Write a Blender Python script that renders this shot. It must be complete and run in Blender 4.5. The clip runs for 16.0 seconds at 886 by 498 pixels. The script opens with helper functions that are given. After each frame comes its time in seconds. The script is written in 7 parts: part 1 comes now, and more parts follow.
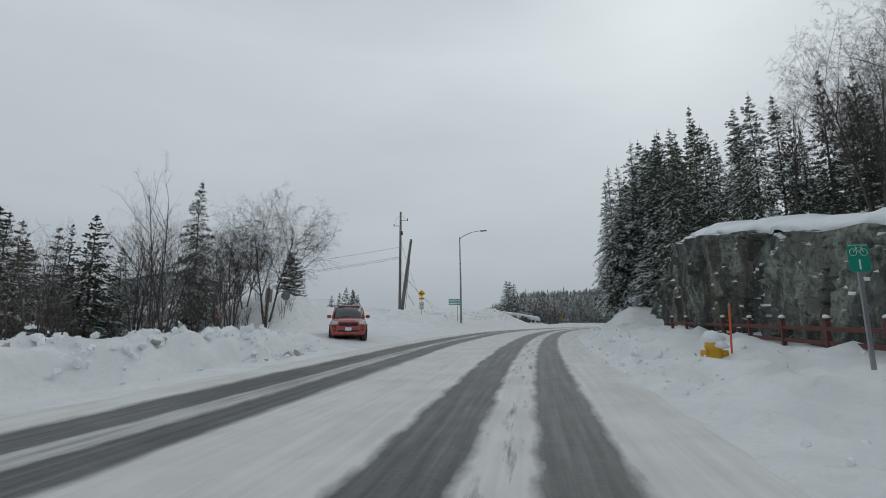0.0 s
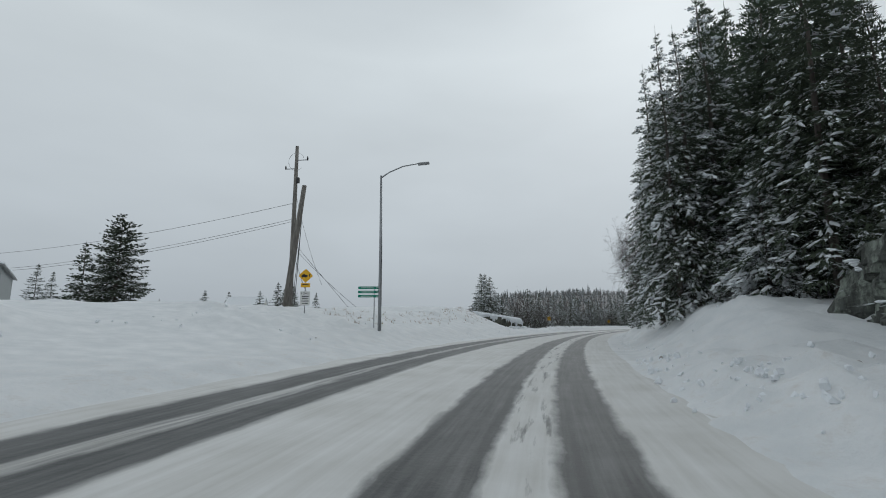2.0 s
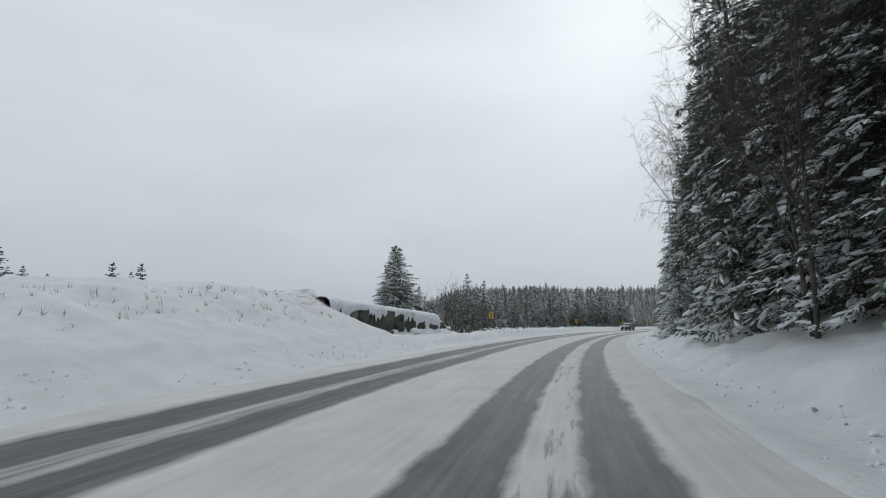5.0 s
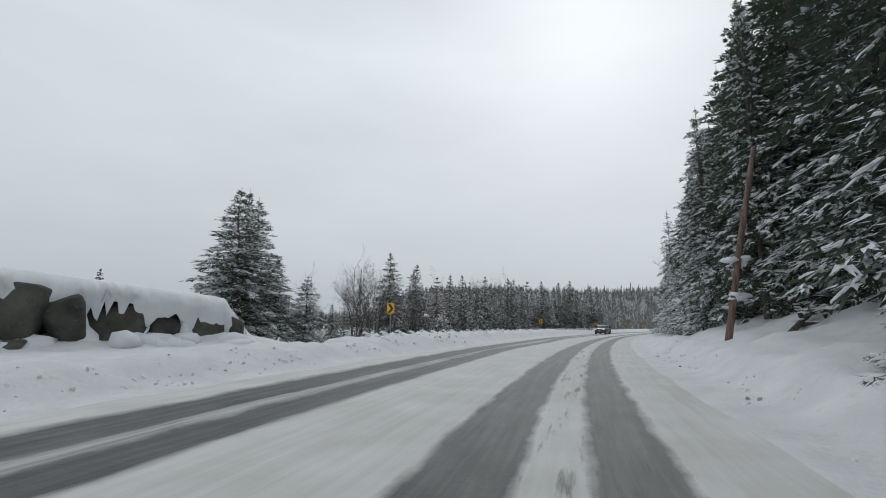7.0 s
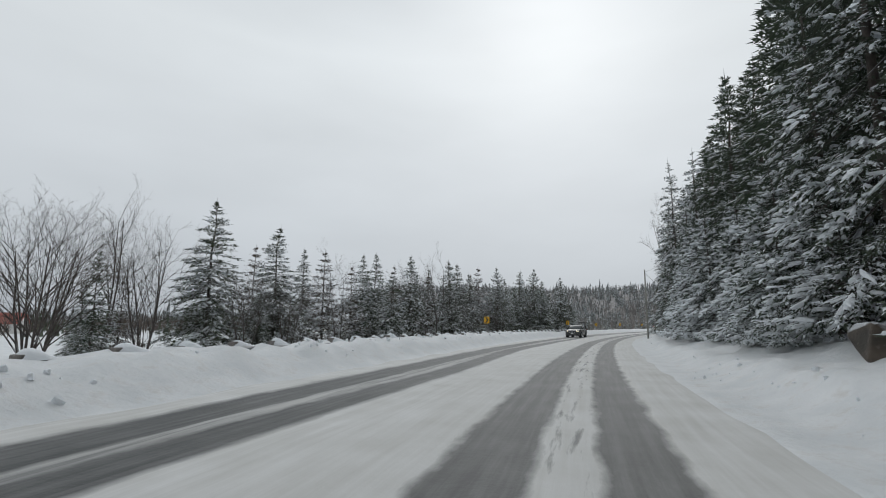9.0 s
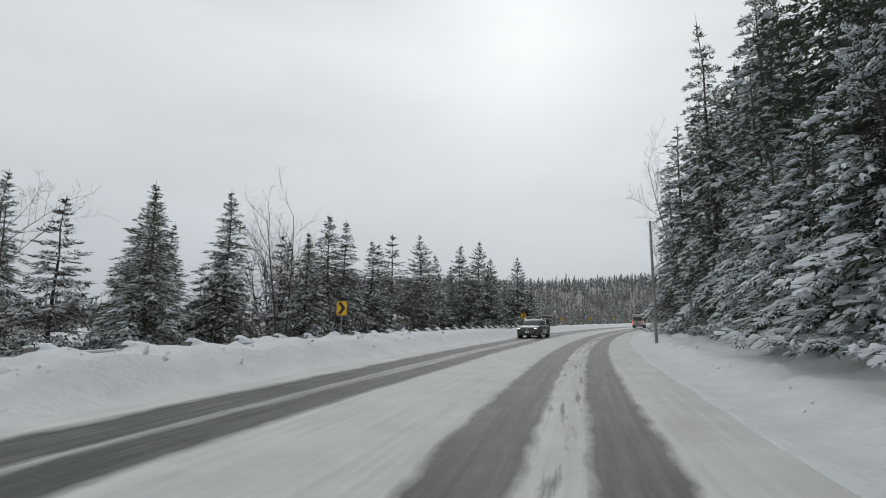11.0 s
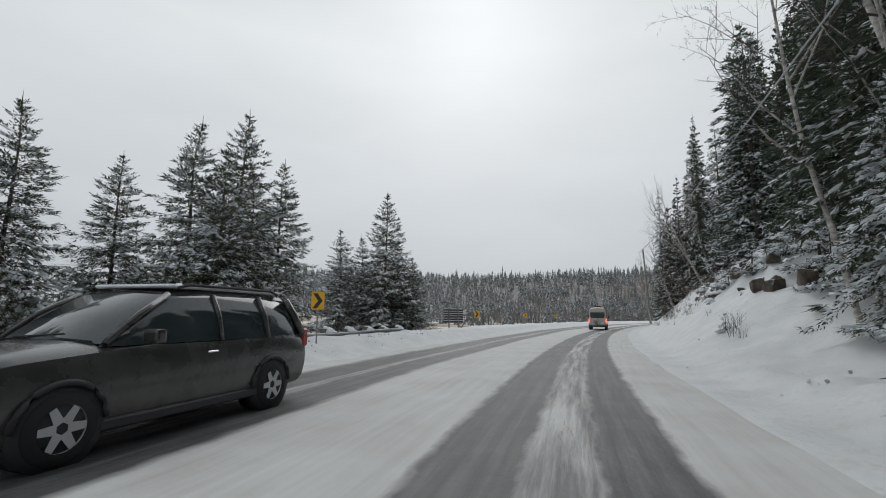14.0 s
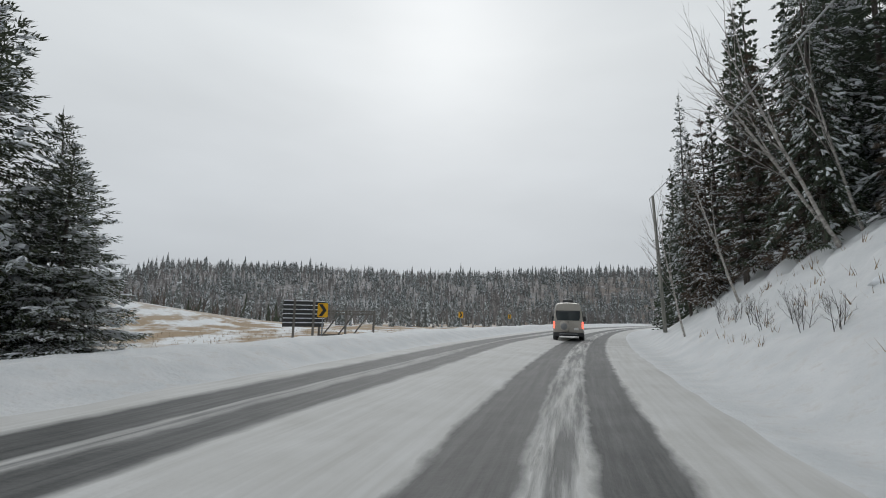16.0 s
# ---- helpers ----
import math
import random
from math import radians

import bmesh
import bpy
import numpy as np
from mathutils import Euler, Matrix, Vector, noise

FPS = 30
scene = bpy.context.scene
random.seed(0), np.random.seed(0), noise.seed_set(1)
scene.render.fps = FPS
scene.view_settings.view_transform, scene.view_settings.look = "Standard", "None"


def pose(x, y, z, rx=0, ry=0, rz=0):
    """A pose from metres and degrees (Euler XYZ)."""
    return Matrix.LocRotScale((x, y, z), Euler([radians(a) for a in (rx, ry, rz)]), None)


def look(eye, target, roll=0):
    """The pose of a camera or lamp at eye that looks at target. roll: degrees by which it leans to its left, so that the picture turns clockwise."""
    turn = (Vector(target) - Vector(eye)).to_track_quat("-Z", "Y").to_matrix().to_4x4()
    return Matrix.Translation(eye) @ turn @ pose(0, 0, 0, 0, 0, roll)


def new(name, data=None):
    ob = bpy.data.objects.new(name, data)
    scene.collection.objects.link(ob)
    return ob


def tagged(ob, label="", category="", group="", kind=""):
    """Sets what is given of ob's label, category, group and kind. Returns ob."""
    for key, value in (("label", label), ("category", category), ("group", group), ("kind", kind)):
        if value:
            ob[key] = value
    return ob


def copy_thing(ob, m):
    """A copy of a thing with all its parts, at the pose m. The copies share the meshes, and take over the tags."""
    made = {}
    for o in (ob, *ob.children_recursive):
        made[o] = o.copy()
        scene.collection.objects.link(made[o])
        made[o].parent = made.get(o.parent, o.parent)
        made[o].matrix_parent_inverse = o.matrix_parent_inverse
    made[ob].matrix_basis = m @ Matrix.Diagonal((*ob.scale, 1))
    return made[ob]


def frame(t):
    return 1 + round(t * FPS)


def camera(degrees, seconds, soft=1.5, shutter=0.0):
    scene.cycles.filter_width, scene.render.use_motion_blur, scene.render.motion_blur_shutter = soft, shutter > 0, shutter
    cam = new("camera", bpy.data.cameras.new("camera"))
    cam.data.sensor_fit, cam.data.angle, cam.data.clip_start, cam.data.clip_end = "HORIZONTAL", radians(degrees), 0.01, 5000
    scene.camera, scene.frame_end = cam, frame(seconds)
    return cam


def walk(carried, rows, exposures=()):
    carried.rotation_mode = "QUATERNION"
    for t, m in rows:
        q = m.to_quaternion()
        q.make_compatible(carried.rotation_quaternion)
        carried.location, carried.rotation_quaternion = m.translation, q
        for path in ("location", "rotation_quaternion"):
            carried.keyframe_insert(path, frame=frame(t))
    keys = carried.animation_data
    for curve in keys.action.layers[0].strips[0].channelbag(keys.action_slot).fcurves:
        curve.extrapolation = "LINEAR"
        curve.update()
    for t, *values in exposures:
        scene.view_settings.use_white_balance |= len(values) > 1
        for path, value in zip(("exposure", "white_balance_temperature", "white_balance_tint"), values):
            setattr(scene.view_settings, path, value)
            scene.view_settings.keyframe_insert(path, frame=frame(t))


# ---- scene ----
import itertools

# ------------------------------------------------------------ camera
cam = camera(88.0, 16.0, 1.0)
# seconds, place, turn to the left, tilt up, lean to the right
PATH = [
    (0.0, 0.00, 0.00, 1.28, 10.33, 9.08, 0.29),
    (0.5, 0.00, 6.26, 1.36, 9.96, 9.11, 0.21),
    (1.0, 0.06, 12.47, 1.45, 9.45, 9.14, 0.17),
    (1.5, 0.20, 18.57, 1.53, 8.85, 9.19, 0.21),
    (2.0, 0.45, 24.54, 1.60, 8.12, 9.22, 0.29),
    (2.5, 0.82, 30.40, 1.67, 7.28, 9.27, 0.31),
    (3.0, 1.36, 36.18, 1.73, 6.40, 9.24, 0.21),
    (3.5, 2.08, 41.89, 1.78, 5.47, 9.23, 0.41),
    (4.0, 2.91, 47.53, 1.79, 4.54, 9.25, 0.18),
    (4.5, 3.85, 53.16, 1.78, 3.80, 9.11, 0.00),
    (5.0, 4.89, 58.78, 1.75, 3.05, 8.94, -0.17),
    (5.5, 6.04, 64.41, 1.72, 2.17, 8.83, -0.36),
    (6.0, 7.32, 70.05, 1.68, 1.16, 8.81, -0.57),
    (6.5, 8.72, 75.72, 1.65, 0.07, 8.89, -0.76),
    (7.0, 10.24, 81.43, 1.62, -0.91, 9.02, -0.79),
    (7.5, 11.89, 87.17, 1.61, -1.93, 9.12, -0.70),
    (8.0, 13.71, 92.93, 1.61, -2.89, 9.20, -0.56),
    (8.5, 15.69, 98.69, 1.60, -3.75, 9.24, -0.40),
    (9.0, 17.78, 104.40, 1.59, -4.61, 9.17, -0.37),
    (9.5, 19.96, 110.06, 1.58, -5.57, 8.99, -0.29),
    (10.0, 22.24, 115.68, 1.55, -6.55, 8.80, -0.24),
    (10.5, 24.60, 121.27, 1.52, -7.53, 8.65, -0.24),
    (11.0, 27.04, 126.83, 1.48, -8.52, 8.55, -0.29),
    (11.5, 29.56, 132.39, 1.44, -9.58, 8.52, -0.32),
    (12.0, 32.12, 137.95, 1.40, -10.74, 8.53, -0.25),
    (12.5, 34.77, 143.50, 1.36, -11.99, 8.51, -0.06),
    (13.0, 37.55, 148.94, 1.31, -13.30, 8.46, -0.05),
    (13.5, 40.47, 154.31, 1.28, -14.56, 8.40, -0.27),
    (14.0, 43.49, 159.60, 1.24, -15.81, 8.32, -0.49),
    (14.5, 46.64, 164.80, 1.22, -16.89, 8.39, -0.60),
    (15.0, 49.91, 169.96, 1.22, -17.98, 8.41, -0.68),
    (15.5, 53.29, 175.09, 1.23, -19.08, 8.35, -0.74),
    (16.0, 56.70, 180.18, 1.25, -20.23, 8.42, -1.05),
]


def aim(x, y, z, yaw, pitch, lean):
    a, b = radians(yaw), radians(pitch)
    ahead = Vector((-math.sin(a) * math.cos(b), math.cos(a) * math.cos(b), math.sin(b)))
    return look(Vector((x, y, z)), Vector((x, y, z)) + ahead * 10, -lean)


# seconds, stops, white balance
LIGHTNESS = ((0.0, -0.27, 6150, 7), (1.5, -0.24, 6150, 7), (3.0, -0.10, 6150, 7), (4.2, -0.04, 6180, 8), (6.5, 0.02, 6230, 9), (9.0, 0.0, 6330, 9.5), (12.5, 0.02, 6400, 9.5), (16.0, -0.04, 6400, 10))
walk(cam, [(r[0], aim(*r[1:])) for r in PATH], LIGHTNESS)

# ------------------------------------------------------------ sky, sun, exposure
world = bpy.data.worlds.new("overcast_sky")
scene.world = world
world.use_nodes = True
nt = world.node_tree
nt.nodes.clear()
SUN_EL, SUN_AZ = radians(38), radians(20)
sky = nt.nodes.new("ShaderNodeTexSky")
sky.sky_type, sky.sun_disc = "NISHITA", False
sky.sun_elevation, sky.sun_rotation = SUN_EL, SUN_AZ
sky.dust_density, sky.air_density = 4.0, 1.0
coord = nt.nodes.new("ShaderNodeTexCoord")
sep = nt.nodes.new("ShaderNodeSeparateXYZ")
nt.links.new(coord.outputs["Generated"], sep.inputs[0])
cloud_map = nt.nodes.new("ShaderNodeMapping")
cloud_map.inputs["Scale"].default_value = (1.2, 1.2, 3.5)
nt.links.new(coord.outputs["Generated"], cloud_map.inputs[0])
cloud = nt.nodes.new("ShaderNodeTexNoise")
cloud.inputs["Scale"].default_value, cloud.inputs["Detail"].default_value = 1.6, 4.0
nt.links.new(cloud_map.outputs[0], cloud.inputs["Vector"])
ramp = nt.nodes.new("ShaderNodeValToRGB")
ramp.color_ramp.elements[0].position, ramp.color_ramp.elements[0].color = 0.0, (0.47, 0.50, 0.53, 1)
ramp.color_ramp.elements[1].position, ramp.color_ramp.elements[1].color = 1.0, (0.50, 0.53, 0.55, 1)
for at_, c in ((0.10, (0.52, 0.55, 0.575, 1)), (0.30, (0.64, 0.67, 0.69, 1)), (0.52, (0.72, 0.75, 0.76, 1)), (0.72, (0.58, 0.61, 0.63, 1))):
    ramp.color_ramp.elements.new(at_).color = c
nt.links.new(sep.outputs["Z"], ramp.inputs[0])
cmul = nt.nodes.new("ShaderNodeMapRange")
cmul.inputs["From Min"].default_value, cmul.inputs["From Max"].default_value = 0.3, 0.7
cmul.inputs["To Min"].default_value, cmul.inputs["To Max"].default_value = 0.95, 1.06
nt.links.new(cloud.outputs["Fac"], cmul.inputs["Value"])
shade = nt.nodes.new("ShaderNodeVectorMath")
shade.operation = "SCALE"
nt.links.new(ramp.outputs["Color"], shade.inputs[0])
nt.links.new(cmul.outputs[0], shade.inputs["Scale"])
grey = nt.nodes.new("ShaderNodeHueSaturation")
grey.inputs["Saturation"].default_value, grey.inputs["Value"].default_value = 0.25, 0.10
nt.links.new(sky.outputs[0], grey.inputs["Color"])
mix = nt.nodes.new("ShaderNodeMix")
mix.data_type = "RGBA"
mix.inputs[0].default_value = 0.95
nt.links.new(grey.outputs[0], mix.inputs[6])
nt.links.new(shade.outputs[0], mix.inputs[7])
bg = nt.nodes.new("ShaderNodeBackground")
bg.inputs["Strength"].default_value = 1.0
nt.links.new(mix.outputs[2], bg.inputs["Color"])
wout = nt.nodes.new("ShaderNodeOutputWorld")
nt.links.new(bg.outputs[0], wout.inputs[0])

sun = new("sun", bpy.data.lights.new("sun", "SUN"))
sun.data.energy, sun.data.angle, sun.data.color = 0.5, radians(40), (1.0, 0.97, 0.93)
sun.matrix_world = look((60 * math.sin(SUN_AZ), 60 * math.cos(SUN_AZ), 60 * math.tan(SUN_EL)), (0, 0, 0))

# ------------------------------------------------------------ materials
MATS = {}


class Nodes:
    """A short way to write a node material."""

    def __init__(self, name, rough=0.7, metal=0.0):
        self.mat = MATS[name] = bpy.data.materials.new(name)
        self.mat.use_nodes = True
        self.tree = self.mat.node_tree
        self.bsdf = self.tree.nodes["Principled BSDF"]
        self.bsdf.inputs["Roughness"].default_value = rough
        self.bsdf.inputs["Metallic"].default_value = metal
        self.pos = None

    def node(self, kind, **values):
        n = self.tree.nodes.new(kind)
        for k, v in values.items():
            n.inputs[k.replace("_", " ")].default_value = v
        return n

    def link(self, a, b):
        self.tree.links.new(a, b)

    def place(self, scale=(1, 1, 1)):
        g = self.node("ShaderNodeNewGeometry") if self.pos is None else self.pos
        self.pos = g
        m = self.node("ShaderNodeMapping")
        m.inputs["Scale"].default_value = scale
        self.link(g.outputs["Position"], m.inputs[0])
        return m.outputs[0]

    def local(self, scale=(1, 1, 1)):
        g = self.node("ShaderNodeTexCoord")
        m = self.node("ShaderNodeMapping")
        m.inputs["Scale"].default_value = scale
        self.link(g.outputs["Object"], m.inputs[0])
        return m.outputs[0]

    def noise(self, scale, detail=4.0, vec=None, rough=0.55):
        n = self.node("ShaderNodeTexNoise", Scale=scale, Detail=detail, Roughness=rough)
        self.link(vec if vec is not None else self.place(), n.inputs["Vector"])
        return n.outputs["Fac"]

    def remap(self, value, a, b, c=0.0, d=1.0):
        n = self.node("ShaderNodeMapRange")
        for k, v in zip(("From Min", "From Max", "To Min", "To Max"), (a, b, c, d)):
            n.inputs[k].default_value = v
        self.link(value, n.inputs["Value"])
        return n.outputs[0]

    def math(self, op, a, b=0.0):
        n = self.node("ShaderNodeMath")
        n.operation = op
        for i, v in enumerate((a, b)):
            if isinstance(v, (int, float)):
                n.inputs[i].default_value = v
            else:
                self.link(v, n.inputs[i])
        return n.outputs[0]

    def blend(self, fac, a, b):
        n = self.node("ShaderNodeMix")
        n.data_type = "RGBA"
        for sock, v in ((n.inputs[0], fac), (n.inputs[6], a), (n.inputs[7], b)):
            if isinstance(v, (int, float)):
                sock.default_value = v
            elif isinstance(v, tuple):
                sock.default_value = (*v[:3], 1)
            else:
                self.link(v, sock)
        return n.outputs[2]

    def color(self, v):
        if isinstance(v, tuple):
            self.bsdf.inputs["Base Color"].default_value = (*v[:3], 1)
        else:
            self.link(v, self.bsdf.inputs["Base Color"])
        return self

    def rough(self, v):
        self.link(v, self.bsdf.inputs["Roughness"])
        return self

    def bump(self, height, strength=0.4, distance=0.02):
        n = self.node("ShaderNodeBump", Strength=strength, Distance=distance)
        self.link(height, n.inputs["Height"])
        self.link(n.outputs[0], self.bsdf.inputs["Normal"])
        return self

    def up(self):
        g = self.node("ShaderNodeNewGeometry")
        s = self.node("ShaderNodeSeparateXYZ")
        self.link(g.outputs["Normal"], s.inputs[0])
        return s.outputs["Z"]

    def random(self):
        return self.node("ShaderNodeObjectInfo").outputs["Random"]

    def island(self):
        return self.node("ShaderNodeNewGeometry").outputs["Random Per Island"]


SNOW = (0.80, 0.83, 0.86)


def plain(name, rgb, rough=0.6, metal=0.0, vary=0.12, scale=6.0, bump=0.15):
    """Paint, metal or plastic with a little unevenness."""
    m = Nodes(name, rough, metal)
    n = m.noise(scale, 5.0, m.local())
    dark, light = tuple(c * (1 - vary) for c in rgb), tuple(min(1, c * (1 + vary)) for c in rgb)
    m.color(m.blend(n, dark, light))
    if bump:
        m.bump(m.noise(scale * 12, 3.0, m.local()), bump, 0.004)
    return m.mat


def glow(name, rgb, strength):
    m = Nodes(name, 0.3)
    m.color(rgb)
    m.bsdf.inputs["Emission Color"].default_value = (*rgb, 1)
    m.bsdf.inputs["Emission Strength"].default_value = strength
    return m.mat


def make_snow():
    m = Nodes("snow_ground", 0.75)
    fine, mid, big = m.noise(9.0, 6.0), m.noise(1.3, 5.0), m.noise(0.12, 3.0)
    col = m.blend(m.remap(mid, 0.35, 0.7), (0.66, 0.68, 0.69), (0.78, 0.79, 0.795))
    uv = m.node("ShaderNodeUVMap")
    s = m.node("ShaderNodeSeparateXYZ")
    m.link(uv.outputs[0], s.inputs[0])
    # plough spray and grit close to the road
    near = m.math("MULTIPLY", m.remap(s.outputs["X"], -13.0, -9.0), m.remap(s.outputs["X"], 4.0, 7.0, 1.0, 0.0))
    grit = m.math("MULTIPLY", near, m.remap(m.noise(2.6, 8.0, None, 0.7), 0.52, 0.72))
    col = m.blend(m.math("MULTIPLY", grit, 0.5), col, (0.50, 0.47, 0.43))
    # reddish soil scraped over the snow beside the outcrop
    soil = m.math("MULTIPLY", m.math("MULTIPLY", m.remap(s.outputs["Y"], 79.0, 83.0), m.remap(s.outputs["Y"], 87.0, 90.0, 1.0, 0.0)), m.math("MULTIPLY", m.remap(s.outputs["X"], -21.0, -18.0), m.remap(s.outputs["X"], -15.5, -13.0, 1.0, 0.0)))
    col = m.blend(m.math("MULTIPLY", soil, m.remap(m.noise(0.9, 8.0, m.place((1, 1, 2.0)), 0.7), 0.47, 0.62, 0.0, 0.8)), col, (0.20, 0.115, 0.085))
    # dry grass in the open field
    field = m.math("MULTIPLY", m.remap(s.outputs["Y"], 200.0, 222.0), m.remap(s.outputs["X"], -19.0, -13.5, 1.0, 0.0))
    field = m.math("MULTIPLY", field, m.remap(s.outputs["X"], -120.0, -60.0))
    straw = m.math("MULTIPLY", field, m.remap(m.noise(0.16, 7.0, m.place((1.0, 0.45, 1.0)), 0.65), 0.43, 0.53))
    col = m.blend(straw, col, m.blend(m.noise(3.0), (0.20, 0.13, 0.07), (0.42, 0.31, 0.18)))
    # brushwood under the far forest
    wood = m.math("MAXIMUM", m.remap(s.outputs["X"], -150.0, -110.0, 1.0, 0.0), m.remap(s.outputs["Y"], 330.0, 360.0))
    col = m.blend(m.math("MULTIPLY", wood, m.remap(m.noise(0.5, 6.0, None, 0.7), 0.36, 0.52, 0.35, 0.95)), col, m.blend(m.noise(2.0), (0.10, 0.09, 0.085), (0.24, 0.22, 0.21)))
    m.color(col)
    m.bump(m.math("ADD", m.math("MULTIPLY", fine, 0.35), m.math("ADD", mid, m.math("MULTIPLY", m.math("MULTIPLY", near, m.noise(4.5, 6.0, None, 0.65)), 0.9))), 0.45, 0.12)
    return m.mat


def make_road():
    """Asphalt worn free in the wheel tracks, packed snow between; u is metres to the right, v metres along."""
    m = Nodes("road_surface", 0.5)
    uv = m.node("ShaderNodeUVMap")
    s = m.node("ShaderNodeSeparateXYZ")
    m.link(uv.outputs[0], s.inputs[0])
    u, v = s.outputs["X"], s.outputs["Y"]

    def streak(su, sv, detail=5.0):
        c = m.node("ShaderNodeCombineXYZ")
        m.link(m.math("MULTIPLY", u, su), c.inputs[0])
        m.link(m.math("MULTIPLY", v, sv), c.inputs[1])
        return m.noise(1.0, detail, c.outputs[0], 0.6)

    ragged, slow, streaks = streak(2.2, 0.9, 6.0), streak(0.0, 0.035, 1.0), streak(7.0, 0.25, 5.0)
    wobble = m.math("ADD", m.math("MULTIPLY", m.math("SUBTRACT", ragged, 0.5), 0.34), u)

    def band(a, b, soft=0.10, drift=0.0):
        x = m.math("ADD", wobble, m.math("MULTIPLY", m.math("SUBTRACT", slow, 0.5), drift)) if drift else wobble
        return m.math("MULTIPLY", m.remap(x, a - soft, a + soft), m.remap(x, b - soft, b + soft, 1.0, 0.0))

    own_l, own_r = band(-1.68, -0.66, 0.07), band(0.02, 0.90, 0.07)
    far_l, far_r = band(-6.75, -5.55, 0.12, 0.5), band(-5.2, -4.2, 0.12, 1.6)
    bare = m.math("MAXIMUM", m.math("MAXIMUM", own_l, own_r), m.math("MAXIMUM", far_l, far_r))
    # slush thins out between the wheel tracks
    thin_own = m.math("MULTIPLY", band(-0.66, 0.02, 0.1), m.remap(streak(5.0, 0.5), 0.55, 0.66, 0.0, 0.75))
    thin_far = m.math("MULTIPLY", band(-5.6, -5.1, 0.2, 0.5), m.remap(streaks, 0.40, 0.62, 0.15, 0.85))
    bare = m.math("MAXIMUM", bare, m.math("MAXIMUM", thin_own, thin_far))
    # further on the crown between the tracks is worn thin as well
    worn = m.math("MULTIPLY", m.remap(v, 140.0, 172.0, 0.0, 0.85), m.remap(streak(4.0, 0.22), 0.40, 0.58))
    bare = m.math("MAXIMUM", bare, m.math("MULTIPLY", band(-0.70, 0.06, 0.1), worn))
    film = m.remap(m.math("ADD", streaks, m.math("MULTIPLY", streak(1.5, 1.1), 0.6)), 0.66, 1.10, 0.0, 0.20)
    bare = m.math("MULTIPLY", bare, m.math("SUBTRACT", 1.0, film))
    grain = m.noise(120.0, 3.0)
    asphalt = m.blend(m.math("MULTIPLY", grain, streaks), (0.030, 0.033, 0.033), (0.064, 0.068, 0.066))
    snow = m.blend(m.remap(m.math("ADD", streaks, m.noise(0.8, 5.0)), 0.7, 1.3), (0.54, 0.535, 0.51), (0.70, 0.70, 0.69))
    m.color(m.blend(bare, snow, asphalt))
    m.rough(m.remap(m.math("MULTIPLY", bare, m.remap(grain, 0.3, 0.7, 0.8, 1.0)), 0.0, 1.0, 0.8, 0.52))
    h = m.math("ADD", m.math("MULTIPLY", m.math("SUBTRACT", 1.0, bare), 1.0), m.math("MULTIPLY", m.noise(14.0, 6.0), 0.45))
    m.bump(h, 0.5, 0.03)
    return m.mat


def make_needles(name, a, b, snow):
    m = Nodes(name, 0.75)
    col = m.blend(m.island(), a, b)
    col = m.blend(m.remap(m.random(), 0.0, 1.0, 0.0, 0.35), col, (0.055, 0.052, 0.035))
    patch = m.math("ADD", m.math("MULTIPLY", m.noise(1.4, 3.0), 0.5), m.math("MULTIPLY", m.noise(6.5, 3.0), 0.5))
    lie = m.math("ADD", m.remap(m.up(), 0.45, 0.95, 0.0, 0.5), patch)
    m.color(m.blend(m.remap(lie, 1.03 - snow, 1.11 - snow), col, (0.76, 0.79, 0.82)))
    return m.mat


def make_bark(name, a, b, scale=(9, 9, 2), snow=0.0):
    m = Nodes(name, 0.85)
    n = m.noise(1.0, 6.0, m.local(scale), 0.7)
    col = m.blend(m.remap(n, 0.38, 0.62), a, b)
    if snow:
        col = m.blend(m.math("MULTIPLY", m.remap(m.up(), 0.1, 0.7), m.remap(m.noise(2.0), 0.62 - snow * 0.3, 0.70 - snow * 0.3)), col, SNOW)
    m.color(col)
    m.bump(n, 0.6, 0.02)
    return m.mat


